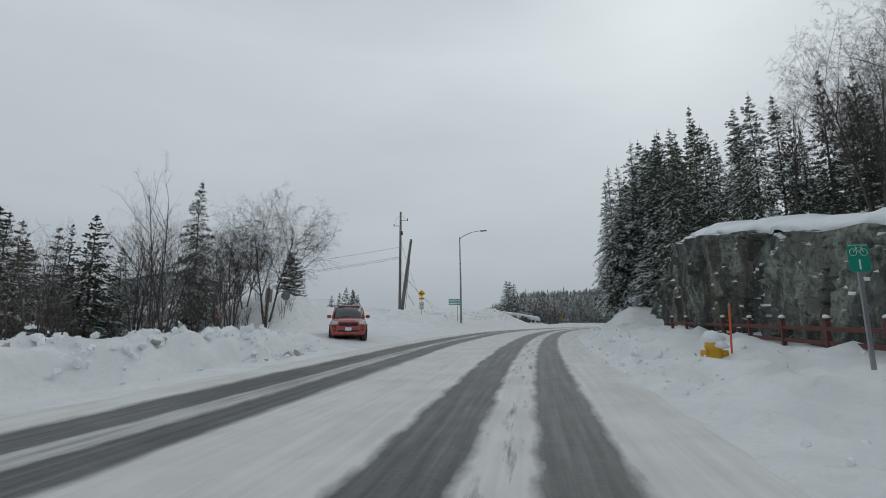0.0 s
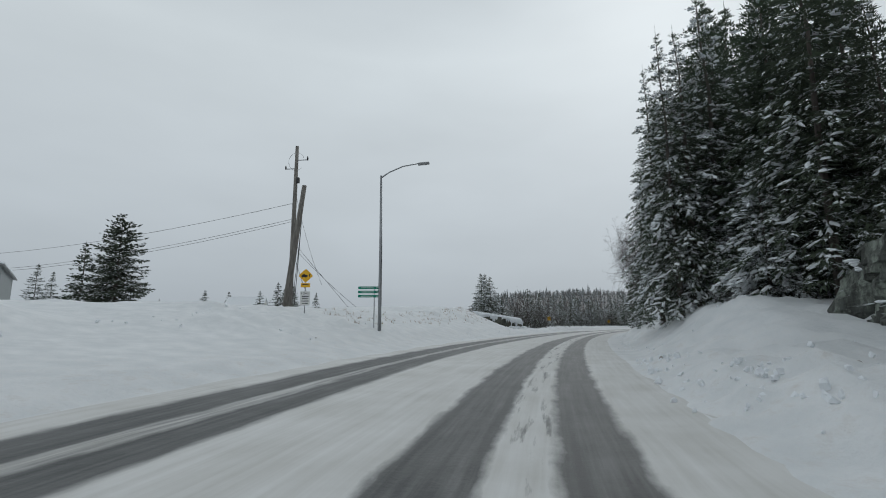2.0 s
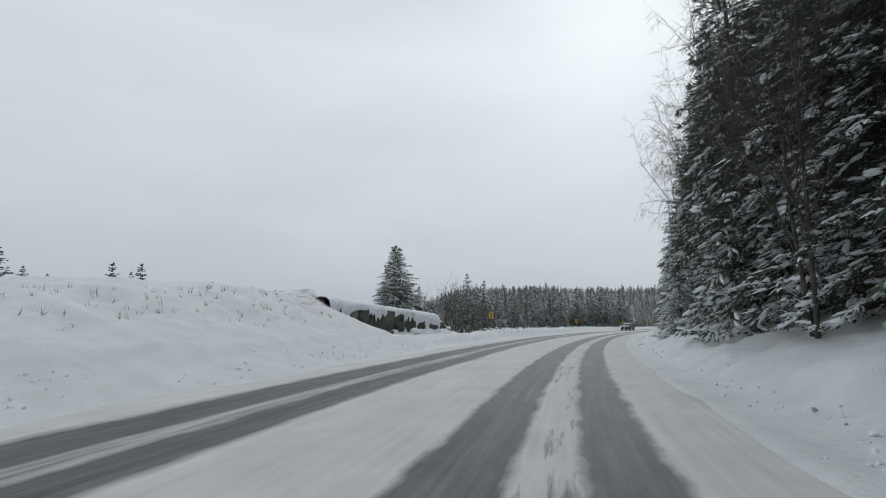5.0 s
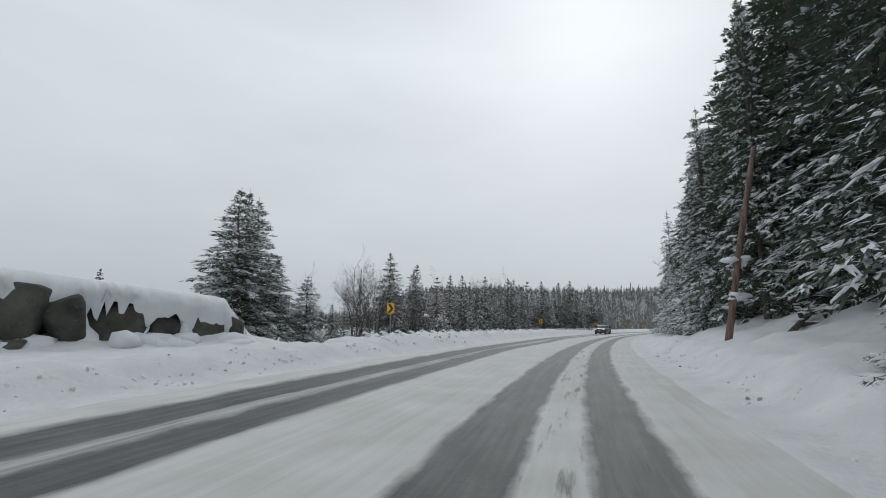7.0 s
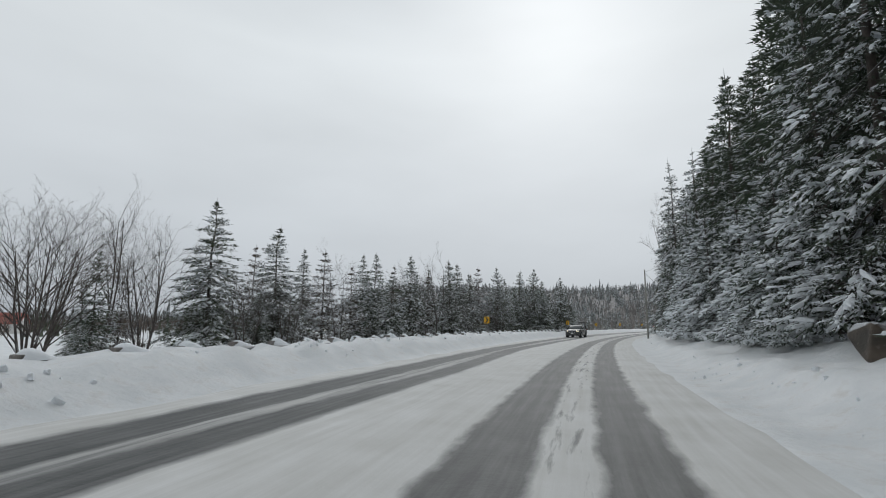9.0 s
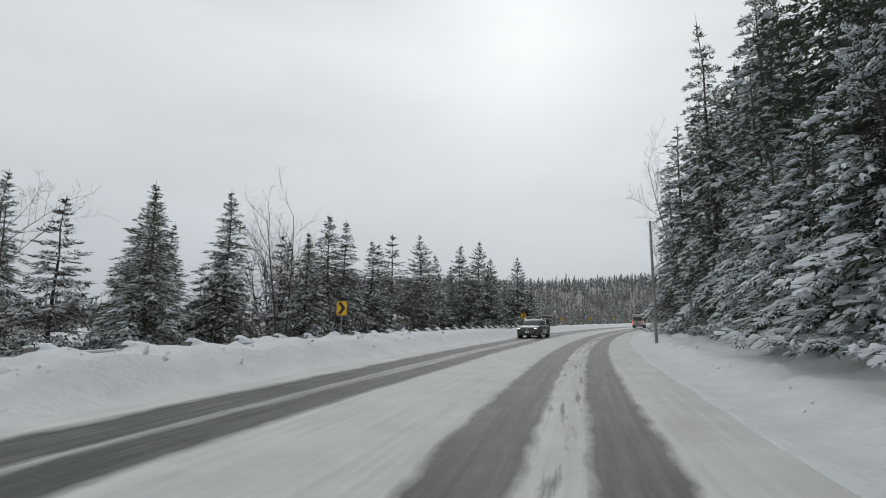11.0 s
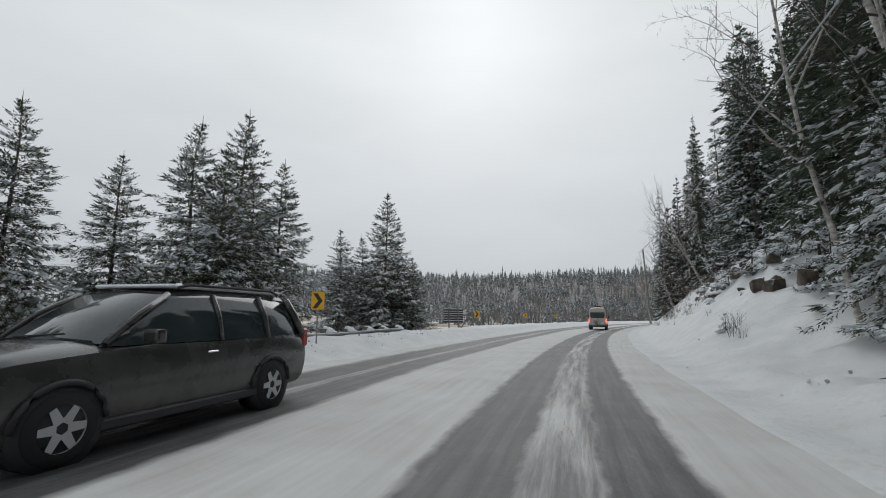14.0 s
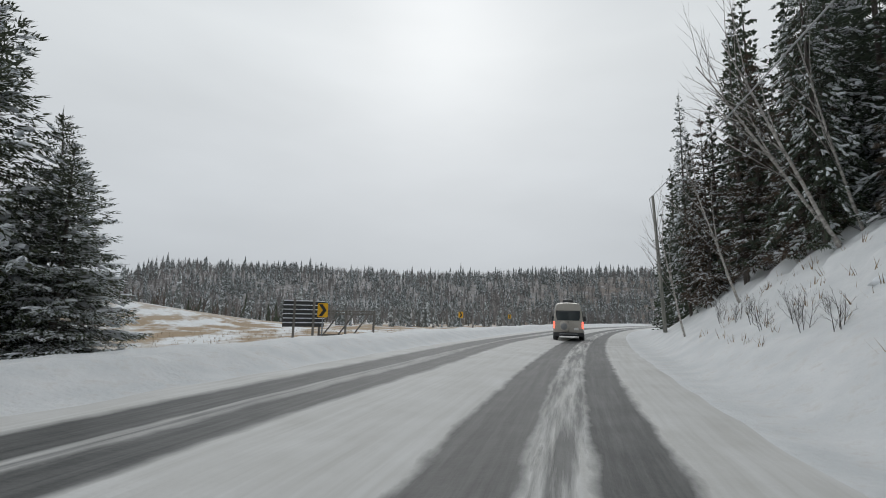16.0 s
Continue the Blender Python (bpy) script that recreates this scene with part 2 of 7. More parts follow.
def make_rock():
    m = Nodes("rock_face", 0.75)
    big, fine = m.noise(0.5, 7.0, m.place((1, 1, 0.45)), 0.62), m.noise(6.0, 9.0, m.place((1, 1, 0.7)), 0.72)
    col = m.blend(m.remap(big, 0.38, 0.62), (0.058, 0.066, 0.060), (0.165, 0.178, 0.155))
    # pale weathered skin, rust and dark seeps running down
    pale = m.remap(m.noise(1.25, 8.0, m.place((1, 1, 0.38)), 0.72), 0.50, 0.58)
    col = m.blend(m.math("MULTIPLY", pale, 0.75), col, (0.29, 0.33, 0.28))
    rust = m.remap(m.noise(0.55, 6.0, m.place((1, 1, 0.25)), 0.6), 0.52, 0.62)
    col = m.blend(m.math("MULTIPLY", rust, 0.42), col, (0.125, 0.080, 0.050))
    seep = m.remap(m.noise(1.5, 6.0, m.place((1, 1, 0.12)), 0.65), 0.48, 0.56)
    col = m.blend(m.math("MULTIPLY", seep, 0.75), col, (0.022, 0.022, 0.020))
    lichen = m.remap(m.noise(4.5, 8.0, None, 0.75), 0.58, 0.63)
    col = m.blend(m.math("MULTIPLY", lichen, 0.6), col, (0.27, 0.30, 0.25))
    col = m.blend(m.remap(fine, 0.50, 0.60, 0.0, 0.65), col, (0.026, 0.027, 0.024))
    lie = m.math("MULTIPLY", m.remap(m.up(), 0.62, 0.80), m.remap(m.noise(1.3, 4.0), 0.48, 0.56))
    m.color(m.blend(lie, col, SNOW))
    m.bump(m.math("ADD", m.math("MULTIPLY", big, 0.5), m.math("MULTIPLY", fine, 0.5)), 0.8, 0.10)
    return m.mat


M_SNOW, M_ROAD, M_ROCK = make_snow(), make_road(), make_rock()
M_NEEDLE = make_needles("spruce_needles", (0.045, 0.066, 0.042), (0.080, 0.108, 0.062), 0.20)
M_NEEDLE_DARK = make_needles("dark_needles", (0.042, 0.058, 0.040), (0.085, 0.108, 0.070), 0.14)
M_NEEDLE_ROW = make_needles("open_spruce_needles", (0.060, 0.076, 0.048), (0.105, 0.124, 0.070), 0.18)
M_NEEDLE_SNOWY = make_needles("snowy_needles", (0.045, 0.068, 0.048), (0.084, 0.112, 0.070), 0.34)
# distance haze painted into the needles: greyer, paler base colour besides the extra snow
M_NEEDLE_HAZED = make_needles("hazed_needles", (0.085, 0.094, 0.088), (0.150, 0.160, 0.150), 0.52)
M_NEEDLE_BROWN = make_needles("rusty_needles", (0.085, 0.060, 0.042), (0.14, 0.10, 0.07), 0.25)
M_BARK = make_bark("spruce_bark", (0.055, 0.045, 0.038), (0.14, 0.12, 0.105))
M_TWIG = make_bark("bare_twigs", (0.045, 0.037, 0.033), (0.115, 0.10, 0.09), (6, 6, 3), 0.25)
# lighter than the near twigs, with the haze of distance mixed into the colour
M_TWIG_HAZED = make_bark("hazed_twigs", (0.15, 0.14, 0.135), (0.28, 0.265, 0.255), (0.6, 0.6, 0.3))
M_TWIG_BROWN = make_bark("brown_twigs", (0.085, 0.066, 0.055), (0.17, 0.135, 0.115), (0.6, 0.6, 0.3))
M_BIRCH = make_bark("birch_bark", (0.22, 0.20, 0.18), (0.60, 0.57, 0.53), (3, 3, 9))
M_SPLIT = make_bark("splintered_wood", (0.075, 0.060, 0.050), (0.27, 0.17, 0.13), (11, 11, 0.5))
M_POLE_PALE = make_bark("pale_pole", (0.20, 0.20, 0.18), (0.38, 0.37, 0.33), (14, 14, 0.8))
M_POLE = make_bark("weathered_pole", (0.10, 0.092, 0.082), (0.24, 0.225, 0.20), (14, 14, 0.8))


def make_clump():
    m = Nodes("snow_clump", 0.8)
    m.color(m.blend(m.noise(3.0, 5.0), (0.74, 0.77, 0.80), (0.88, 0.90, 0.92)))
    m.bump(m.noise(14.0, 5.0), 0.5, 0.04)
    return m.mat


M_CLUMP = make_clump()
M_STEEL = plain("galvanised_steel", (0.30, 0.31, 0.32), 0.45, 0.6)
M_YELLOW = plain("yellow_sign_face", (0.80, 0.43, 0.01), 0.45)
M_BLACK = plain("black_paint", (0.02, 0.02, 0.022), 0.5)
M_GREEN = plain("green_sign_face", (0.01, 0.24, 0.16), 0.4)
M_WHITE = plain("white_sign_face", (0.72, 0.72, 0.70), 0.5)
M_SIGNGREY = plain("bare_sign_back", (0.25, 0.255, 0.26), 0.5, 0.5)
M_FENCE = plain("red_stained_wood", (0.105, 0.038, 0.032), 0.75, 0.0, 0.3)
M_WIRE = plain("black_cable", (0.03, 0.03, 0.032), 0.6)
M_RUBBER = plain("tyre_rubber", (0.022, 0.022, 0.023), 0.85, 0.0, 0.3)
M_CHROME = plain("chrome", (0.65, 0.66, 0.68), 0.18, 1.0, 0.05, 6.0, 0.0)
M_GLASS = plain("dark_car_glass", (0.030, 0.040, 0.043), 0.05, 0.0, 0.1, 4.0, 0.0)
M_GLASS.node_tree.nodes["Principled BSDF"].inputs["IOR"].default_value = 1.75
M_ORANGE = plain("orange_stake", (0.65, 0.12, 0.02), 0.5)


# ------------------------------------------------------------ building helpers
def mesh(name, verts, faces, material, smooth=False, uvs=None):
    me = bpy.data.meshes.new(name)
    me.from_pydata([tuple(map(float, v)) for v in verts], [], [tuple(int(i) for i in f) for f in faces])
    me.materials.append(material)
    if uvs is not None:
        layer = me.uv_layers.new(name="UVMap")
        idx = np.empty(len(me.loops), dtype=np.int32)
        me.loops.foreach_get("vertex_index", idx)
        layer.data.foreach_set("uv", np.asarray(uvs, dtype=np.float32)[idx].ravel())
    if smooth:
        me.polygons.foreach_set("use_smooth", np.ones(len(me.polygons), dtype=bool))
    me.update()
    return me


def part(name, data, parent, label="", m=None):
    """Links a mesh as one object under a thing or a part."""
    ob = new(name, data)
    ob.parent = parent
    if m is not None:
        ob.matrix_basis = m
    if label:
        ob["label"] = label
    return ob


def thing(name, label, category, m=None, group="", kind="", data=None):
    ob = new(name, data)
    if m is not None:
        ob.matrix_basis = m
    return tagged(ob, label, category, group, kind)


def bm_mesh(name, bm, material, smooth=False):
    me = bpy.data.meshes.new(name)
    bmesh.ops.recalc_face_normals(bm, faces=bm.faces)
    bm.to_mesh(me)
    bm.free()
    me.materials.append(material)
    if smooth:
        me.polygons.foreach_set("use_smooth", np.ones(len(me.polygons), dtype=bool))
    return me


def box(name, size, at, material, bevel=0.0, turn=(0, 0, 0), segments=1):
    bm = bmesh.new()
    bmesh.ops.create_cube(bm, size=1.0)
    bmesh.ops.scale(bm, vec=size, verts=bm.verts)
    if bevel:
        bmesh.ops.bevel(bm, geom=bm.edges[:], offset=bevel, segments=segments, affect="EDGES", profile=0.6)
    bmesh.ops.transform(bm, matrix=pose(*at, *turn), verts=bm.verts)
    return bm_mesh(name, bm, material)


def tube_arrays(points, radii, sides=6, caps=True):
    """A tube along points with a radius at each."""
    pts = [Vector(p) for p in points]
    verts, faces = [], []
    for i, p in enumerate(pts):
        d = (pts[min(i + 1, len(pts) - 1)] - pts[max(i - 1, 0)]).normalized()
        a = d.orthogonal().normalized() if abs(d.z) < 0.9 else Vector((1, 0, 0)).cross(d).normalized()
        b = d.cross(a)
        for k in range(sides):
            w = 2 * math.pi * k / sides
            verts.append(p + (a * math.cos(w) + b * math.sin(w)) * radii[i])
    for i in range(len(pts) - 1):
        for k in range(sides):
            j = (k + 1) % sides
            faces.append((i * sides + k, i * sides + j, (i + 1) * sides + j, (i + 1) * sides + k))
    if caps:
        faces.append(tuple(range(sides - 1, -1, -1)))
        faces.append(tuple(range((len(pts) - 1) * sides, len(pts) * sides)))
    return verts, faces


def tube(name, points, radii, material, sides=10, smooth=True):
    if isinstance(radii, (int, float)):
        radii = [radii] * len(points)
    return mesh(name, *tube_arrays(points, radii, sides), material, smooth)


class Heap:
    """Collects vertices and faces of many small pieces of one mesh."""

    def __init__(self):
        self.verts, self.faces = [], []

    def add(self, verts, faces):
        n = len(self.verts)
        self.verts.extend(tuple(v) for v in verts)
        self.faces.extend(tuple(i + n for i in f) for f in faces)

    def mesh(self, name, material, smooth=False):
        return mesh(name, self.verts, self.faces, material, smooth)


# ------------------------------------------------------------ the road's line and the lie of the land
# metres along the way, heading to the right of north in degrees
BEND = ((-400, -6), (-60, -3), (0, 0), (15, 1.2), (28, 3.8), (39, 7.0), (50, 9.4), (74, 13.9), (97, 18.8), (122, 22.9), (146, 25.8),
        (170, 31.0), (183, 33.2), (210, 38.0), (250, 45.0), (300, 54.0), (360, 60.0), (3000, 60.0))
RISE = ((-400, -1.5), (-60, -0.5), (0, -0.17), (19, 0.07), (36, 0.26), (53, 0.31), (71, 0.23), (107, 0.12), (143, -0.07), (162, -0.18),
        (192, -0.24), (260, -0.2), (3000, 0.0))
GRID_S = np.arange(-400, 3000, 0.5)
_h = np.radians(np.interp(GRID_S, *np.array(BEND).T))
_h = np.convolve(np.pad(_h, 10, mode="edge"), np.ones(21) / 21, "valid")
LINE_X, LINE_Y = np.cumsum(np.sin(_h)) * 0.5, np.cumsum(np.cos(_h)) * 0.5
_i0 = int(400 / 0.5)
LINE_X, LINE_Y = LINE_X - LINE_X[_i0], LINE_Y - LINE_Y[_i0]
LINE_H = _h
LINE_Z = np.convolve(np.pad(np.interp(GRID_S, *np.array(RISE).T), 20, mode="edge"), np.ones(41) / 41, "valid")


def to_world(s, l):
    """Plan place of a point s metres along and l metres to the right of the line."""
    x, y, h = (np.interp(s, GRID_S, a) for a in (LINE_X, LINE_Y, LINE_H))
    return x + np.cos(h) * l, y - np.sin(h) * l


def to_road(x, y):
    i = int(np.argmin((LINE_X[680:1700] - x) ** 2 + (LINE_Y[680:1700] - y) ** 2)) + 680
    dx, dy, h = x - LINE_X[i], y - LINE_Y[i], LINE_H[i]
    return GRID_S[i] + dx * math.sin(h) + dy * math.cos(h), dx * math.cos(h) - dy * math.sin(h)


def ease(a, b, x):
    t = np.clip((x - a) / (b - a), 0, 1)
    return t * t * (3 - 2 * t)


def between(a0, a1, b0, b1, x):
    return ease(a0, a1, x) * (1 - ease(b0, b1, x))


def waves(x, y, size, seed):
    """Cheap smooth unevenness, about -1 to 1."""
    rng = np.random.RandomState(seed)
    out = 0
    for k in range(7):
        a, f = rng.uniform(0, 2 * math.pi), rng.uniform(0.6, 1.7) / size
        out = out + np.sin((x * math.cos(a) + y * math.sin(a)) * 2 * math.pi * f + rng.uniform(0, 6.28))
    return out / 3.0


CLIFF_L = 7.8
CLIFF_TOP = ((-30, 1.4), (-8, 2.4), (13, 3.6), (22, 5.1), (28, 5.75), (32, 5.75), (35, 5.2), (38, 4.5), (39.6, 3.9), (40.6, 2.6), (41.5, 1.2), (400, 1.2))


def ground_height(s, l):
    """Height of the snow, off the road, at s along and l to the right."""
    s, l = np.asarray(s, dtype=float), np.asarray(l, dtype=float)
    x, y = to_world(s, l)
    z = np.interp(s, GRID_S, LINE_Z) * (1 - ease(60, 200, np.abs(l)))
    d = -l
    rough = waves(x, y, 1.1, 3) * 0.5 + waves(x, y, 0.45, 4) * 0.35
    lumps = waves(x, y, 4.0, 5)
    left = l < -3
    # ploughed bank along the left verge before the side road
    b1 = 1 - ease(15, 22, s - 0.95 * np.clip(d - 10, 0, 14))
    z = z + left * b1 * (0.85 * ease(8.9, 10.4, d) - 0.65 * ease(11.5, 16, d) - 1.6 * ease(22, 60, d))
    z = z + left * b1 * between(8.6, 9.4, 12.5, 15, d) * (0.34 * rough + 0.16 * lumps)
    # side road climbing away
    b2 = (1 - b1) * (1 - ease(36, 46, s))
    z = z + left * b2 * np.interp(d, (7.8, 9, 12, 16, 24, 30, 60, 140), (0.0, 0.30, 0.55, 1.1, 2.4, 2.75, 2.75, 0.5))
    # pile behind the stop sign
    z = z + left * between(25, 29, 33, 39, s) * between(15.5, 19.5, 24, 30, d) * (1.5 + 0.3 * rough)
    # the long mound, and the hollow in front of the outcrop
    b25 = ease(36, 46, s) * (1 - ease(97.5, 101, s))
    mound = np.interp(d, (8.2, 9.6, 11, 14.5, 17, 21, 30, 50, 100), (0.0, 0.30, 0.85, 1.75, 2.25, 2.55, 2.55, 1.8, -0.5))
    mound = mound + 0.20 * rough * between(9.4, 11, 17, 22, d) * ease(36, 44, s) * (1 - 0.5 * ease(52, 62, s)) + 0.12 * lumps * ease(10, 14, d)
    front_d = np.interp(s, (78, 86, 97.2, 101), (19, 17.6, 13.2, 12.4))
    hollow = 0.5 * ease(8.4, 9.8, d) + 0.10 * rough * between(8.6, 9.6, 12, 14, d) + 0.35 * between(front_d - 1.6, front_d - 0.1, front_d + 2, front_d + 3, d) * (1 + 0.9 * waves(x, y, 3.0, 12)) + np.interp(s, (80, 86, 97, 100), (2.2, 1.95, 1.0, 0.2)) * ease(front_d + 0.1, front_d + 1.5, d)
    at_rock = ease(83, 88, s)
    z = z + left * b25 * (mound * (1 - at_rock) + hollow * at_rock)
    z = z + left * 0.95 * between(64, 78, 87.0, 89.5, s) * ease(11.5, 17, d) * (1 - ease(28, 50, d))
    # bank, guard rail and lower land beyond
    b3 = ease(97, 103, s)
    z = z + left * b3 * (0.70 * between(7.6, 9.4, 11.0, 13.0, d) * (1 - 0.28 * ease(168, 184, s)) - 1.0 * ease(11.5, 17, d))
    z = z + left * between(97, 103, 150, 165, s) * between(8.0, 9.2, 10.6, 12.5, d) * (0.20 * rough + 0.12 * lumps)
    z = z + left * between(165, 180, 999, 1000, s) * between(8.0, 9.2, 10.6, 12.5, d) * (0.09 * rough + 0.05 * lumps)
    # right verge
    r = l
    right = l > 0
    c1 = 1 - ease(33, 44, s)
    z = z + right * c1 * (0.36 * ease(1.9, 4.2, r) + 0.20 * ease(4.8, 7.6, r) + 0.28 * rough * between(1.7, 3.0, 6.0, 8.5, r) + 0.13 * lumps * ease(2, 4, r))
    z = z + right * (np.interp(s, *np.array(CLIFF_TOP).T) - 1.15) * ease(CLIFF_L + 0.5, CLIFF_L + 1.6, r) * (1 - ease(40, 42.5, s))
    z = z + right * c1 * (1.8 * ease(10, 20, r) - 0.35 * ease(5.0, 8.0, r) * ease(29, 36, s))
    # hard edge left by the plough
    z = z + right * between(13, 17, 36, 44, s) * 0.20 * ease(2.75, 2.95, r + 0.22 * rough)
    c2 = between(33, 44, 180, 193, s)
    near_bank = between(36, 43, 58, 70, s)
    z = z + right * c2 * (0.42 * ease(2.8, 4.4, r) + (1.45 - 0.55 * ease(112, 128, s)) * (ease(4.4, 8.2, r) * (1 - near_bank) + 1.1 * ease(3.7, 6.6, r) * near_bank) + 2.2 * ease(8.5, 22, r) + 0.16 * rough * ease(3.0, 4.2, r) + 0.13 * lumps * ease(3, 5, r))
    z = z + right * between(60, 72, 112, 124, s) * 0.35 * between(3.4, 4.6, 5.4, 7.0, r)
    c3 = between(180, 193, 222, 236, s)
    z = z + right * c3 * (0.65 * ease(2.9, 4.6, r) + 4.3 * ease(3.4, 10.0, r) + 2.5 * ease(10, 24, r) + 0.10 * rough * ease(4.0, 5.5, r) + 0.2 * lumps * ease(4.5, 7, r) + 0.28 * rough * ease(6.0, 7.5, r))
    c4 = ease(222, 236, s)
    z = z + right * c4 * (0.4 * ease(3.0, 5.0, r) + 2.0 * ease(6, 30, r))
    # wooded ridge in the distance
    away = np.hypot(x - 57, y - 180)
    turn = np.arctan2(x - 57, y - 180)
    front = ease(-0.40, -0.16, turn) * (1 - ease(1.9, 2.4, turn))
    swell = 1 + 0.13 * waves(x, y, 190, 9)
    z = z + front * swell * (29.5 * ease(165, 330, away) - 29 * ease(420, 900, away))
    # snowy slope beyond the field
    z = z + 5.0 * np.exp(-(((x - 22) / 26) ** 2 + ((y - 285) / 26) ** 2))
    return z


def ground_at(x, y):
    s, l = to_road(x, y)
    return float(ground_height(s, l))


def lattice(name, S, L, height, material, smooth=True):
    ss, ll = np.meshgrid(S, L, indexing="ij")
    x, y = to_world(ss, ll)
    v = np.stack([x, y, height(ss, ll)], -1).reshape(-1, 3)
    n, k = len(S), len(L)
    i = (np.arange(n - 1)[:, None] * k + np.arange(k - 1)[None]).ravel()
    f = np.stack([i, i + k, i + k + 1, i + 1], -1)
    me = mesh(name, v, f[:, ::-1], material, smooth, np.stack([ll, ss], -1).reshape(-1, 2))
    return me


def steps(*runs):
    out = []
    for a, b, d in runs:
        out.extend(np.arange(a, b, d))
    return np.array(out)


ROAD_L, ROAD_R = -8.2, 2.5


def sheet_height(s, l):
    z = ground_height(s, l)
    flat = np.interp(s, GRID_S, LINE_Z)
    inside = (l > ROAD_L + 0.45) & (l < ROAD_R - 0.45)
    return np.where(inside, flat - 0.12, z + 0.03)


S_STEPS = np.r_[steps((-390, -40, 12), (-40, -4, 3), (-4, 110, 0.5), (110, 215, 0.7), (215, 290, 1.5), (290, 420, 6), (420, 900, 30)), np.linspace(900, 2600, 12)]
L_STEPS = np.r_[-np.geomspace(1600, 60, 26)[:-1], steps((-60, -30, 2.0), (-30, -17, 0.8), (-17, -7.8, 0.3), (-7.8, 1.6, 1.0), (1.6, 10, 0.3), (10, 13, 0.6), (13, 30, 1.0), (30, 60, 3)), np.geomspace(60, 240, 10)]
tagged(new("ground", lattice("ground", S_STEPS, L_STEPS, sheet_height, M_SNOW)), "deep white snow over verges, mounds and open field", "snow ground", kind="structure")


def road_height(s, l):
    x, y = to_world(s, l)
    z = np.interp(s, GRID_S, LINE_Z)
    bare = 0
    for a, b in ((-6.75, -5.6), (-5.2, -4.2), (-1.68, -0.66), (0.02, 0.90)):
        bare = np.maximum(bare, between(a - 0.12, a + 0.12, b - 0.12, b + 0.12, l))
    z = z + 0.022 * (1 - bare) + 0.012 * waves(x, y, 2.5, 6) * (1 - bare)
    edge = np.maximum(1 - ease(ROAD_L, ROAD_L + 0.2, l), ease(ROAD_R - 0.2, ROAD_R, l))
    return z - 0.14 * edge


tagged(new("road", lattice("road", np.r_[steps((-200, -10, 4), (-10, 215, 0.6), (215, 420, 2.5))], np.linspace(ROAD_L, ROAD_R, 73), road_height, M_ROAD)),
       "snow-packed two-lane road with wet bare wheel tracks", "road", kind="structure")

# ------------------------------------------------------------ trees
def dome(heap, p, rx, ry, rz, turn, rng, coarse=False, slope=0.0, under=True):
    """A small flattened lump of snow; coarse: a plain pad for far branches; under: closed below."""
    n, c, s = 6 if under else 5, math.cos(turn), math.sin(turn)
    rings = ((1.0, 0.1),) if coarse else ((0.68, 0.80), (1.0, 0.18))
    verts = [(p[0], p[1], p[2] + rz)]
    wob = 0.12 if coarse else 0.16
    for ring, (k, h) in enumerate(rings):
        for i in range(n):
            a = 2 * math.pi * (i + 0.5 * ring) / n
            j = rng.uniform(1 - wob, 1 + wob)
            u, v = math.cos(a) * rx * k * j, math.sin(a) * ry * k * j
            verts.append((p[0] + u * c - v * s, p[1] + u * s + v * c, p[2] + rz * (h + rng.uniform(-0.14, 0.14)) + slope * u))
    faces = []
    if under:
        verts.append((p[0], p[1], p[2] - 0.35 * rz))
    last = len(verts) - 1
    for i in range(n):
        j = (i + 1) % n
        faces.append((0, 1 + i, 1 + j))
        if coarse:
            continue
        faces += [(1 + i, 1 + n + i, 1 + j), (1 + j, 1 + n + i, 1 + n + j)]
        if under:
            faces.append((last, 1 + n + j, 1 + n + i))
    heap.add(verts, faces)


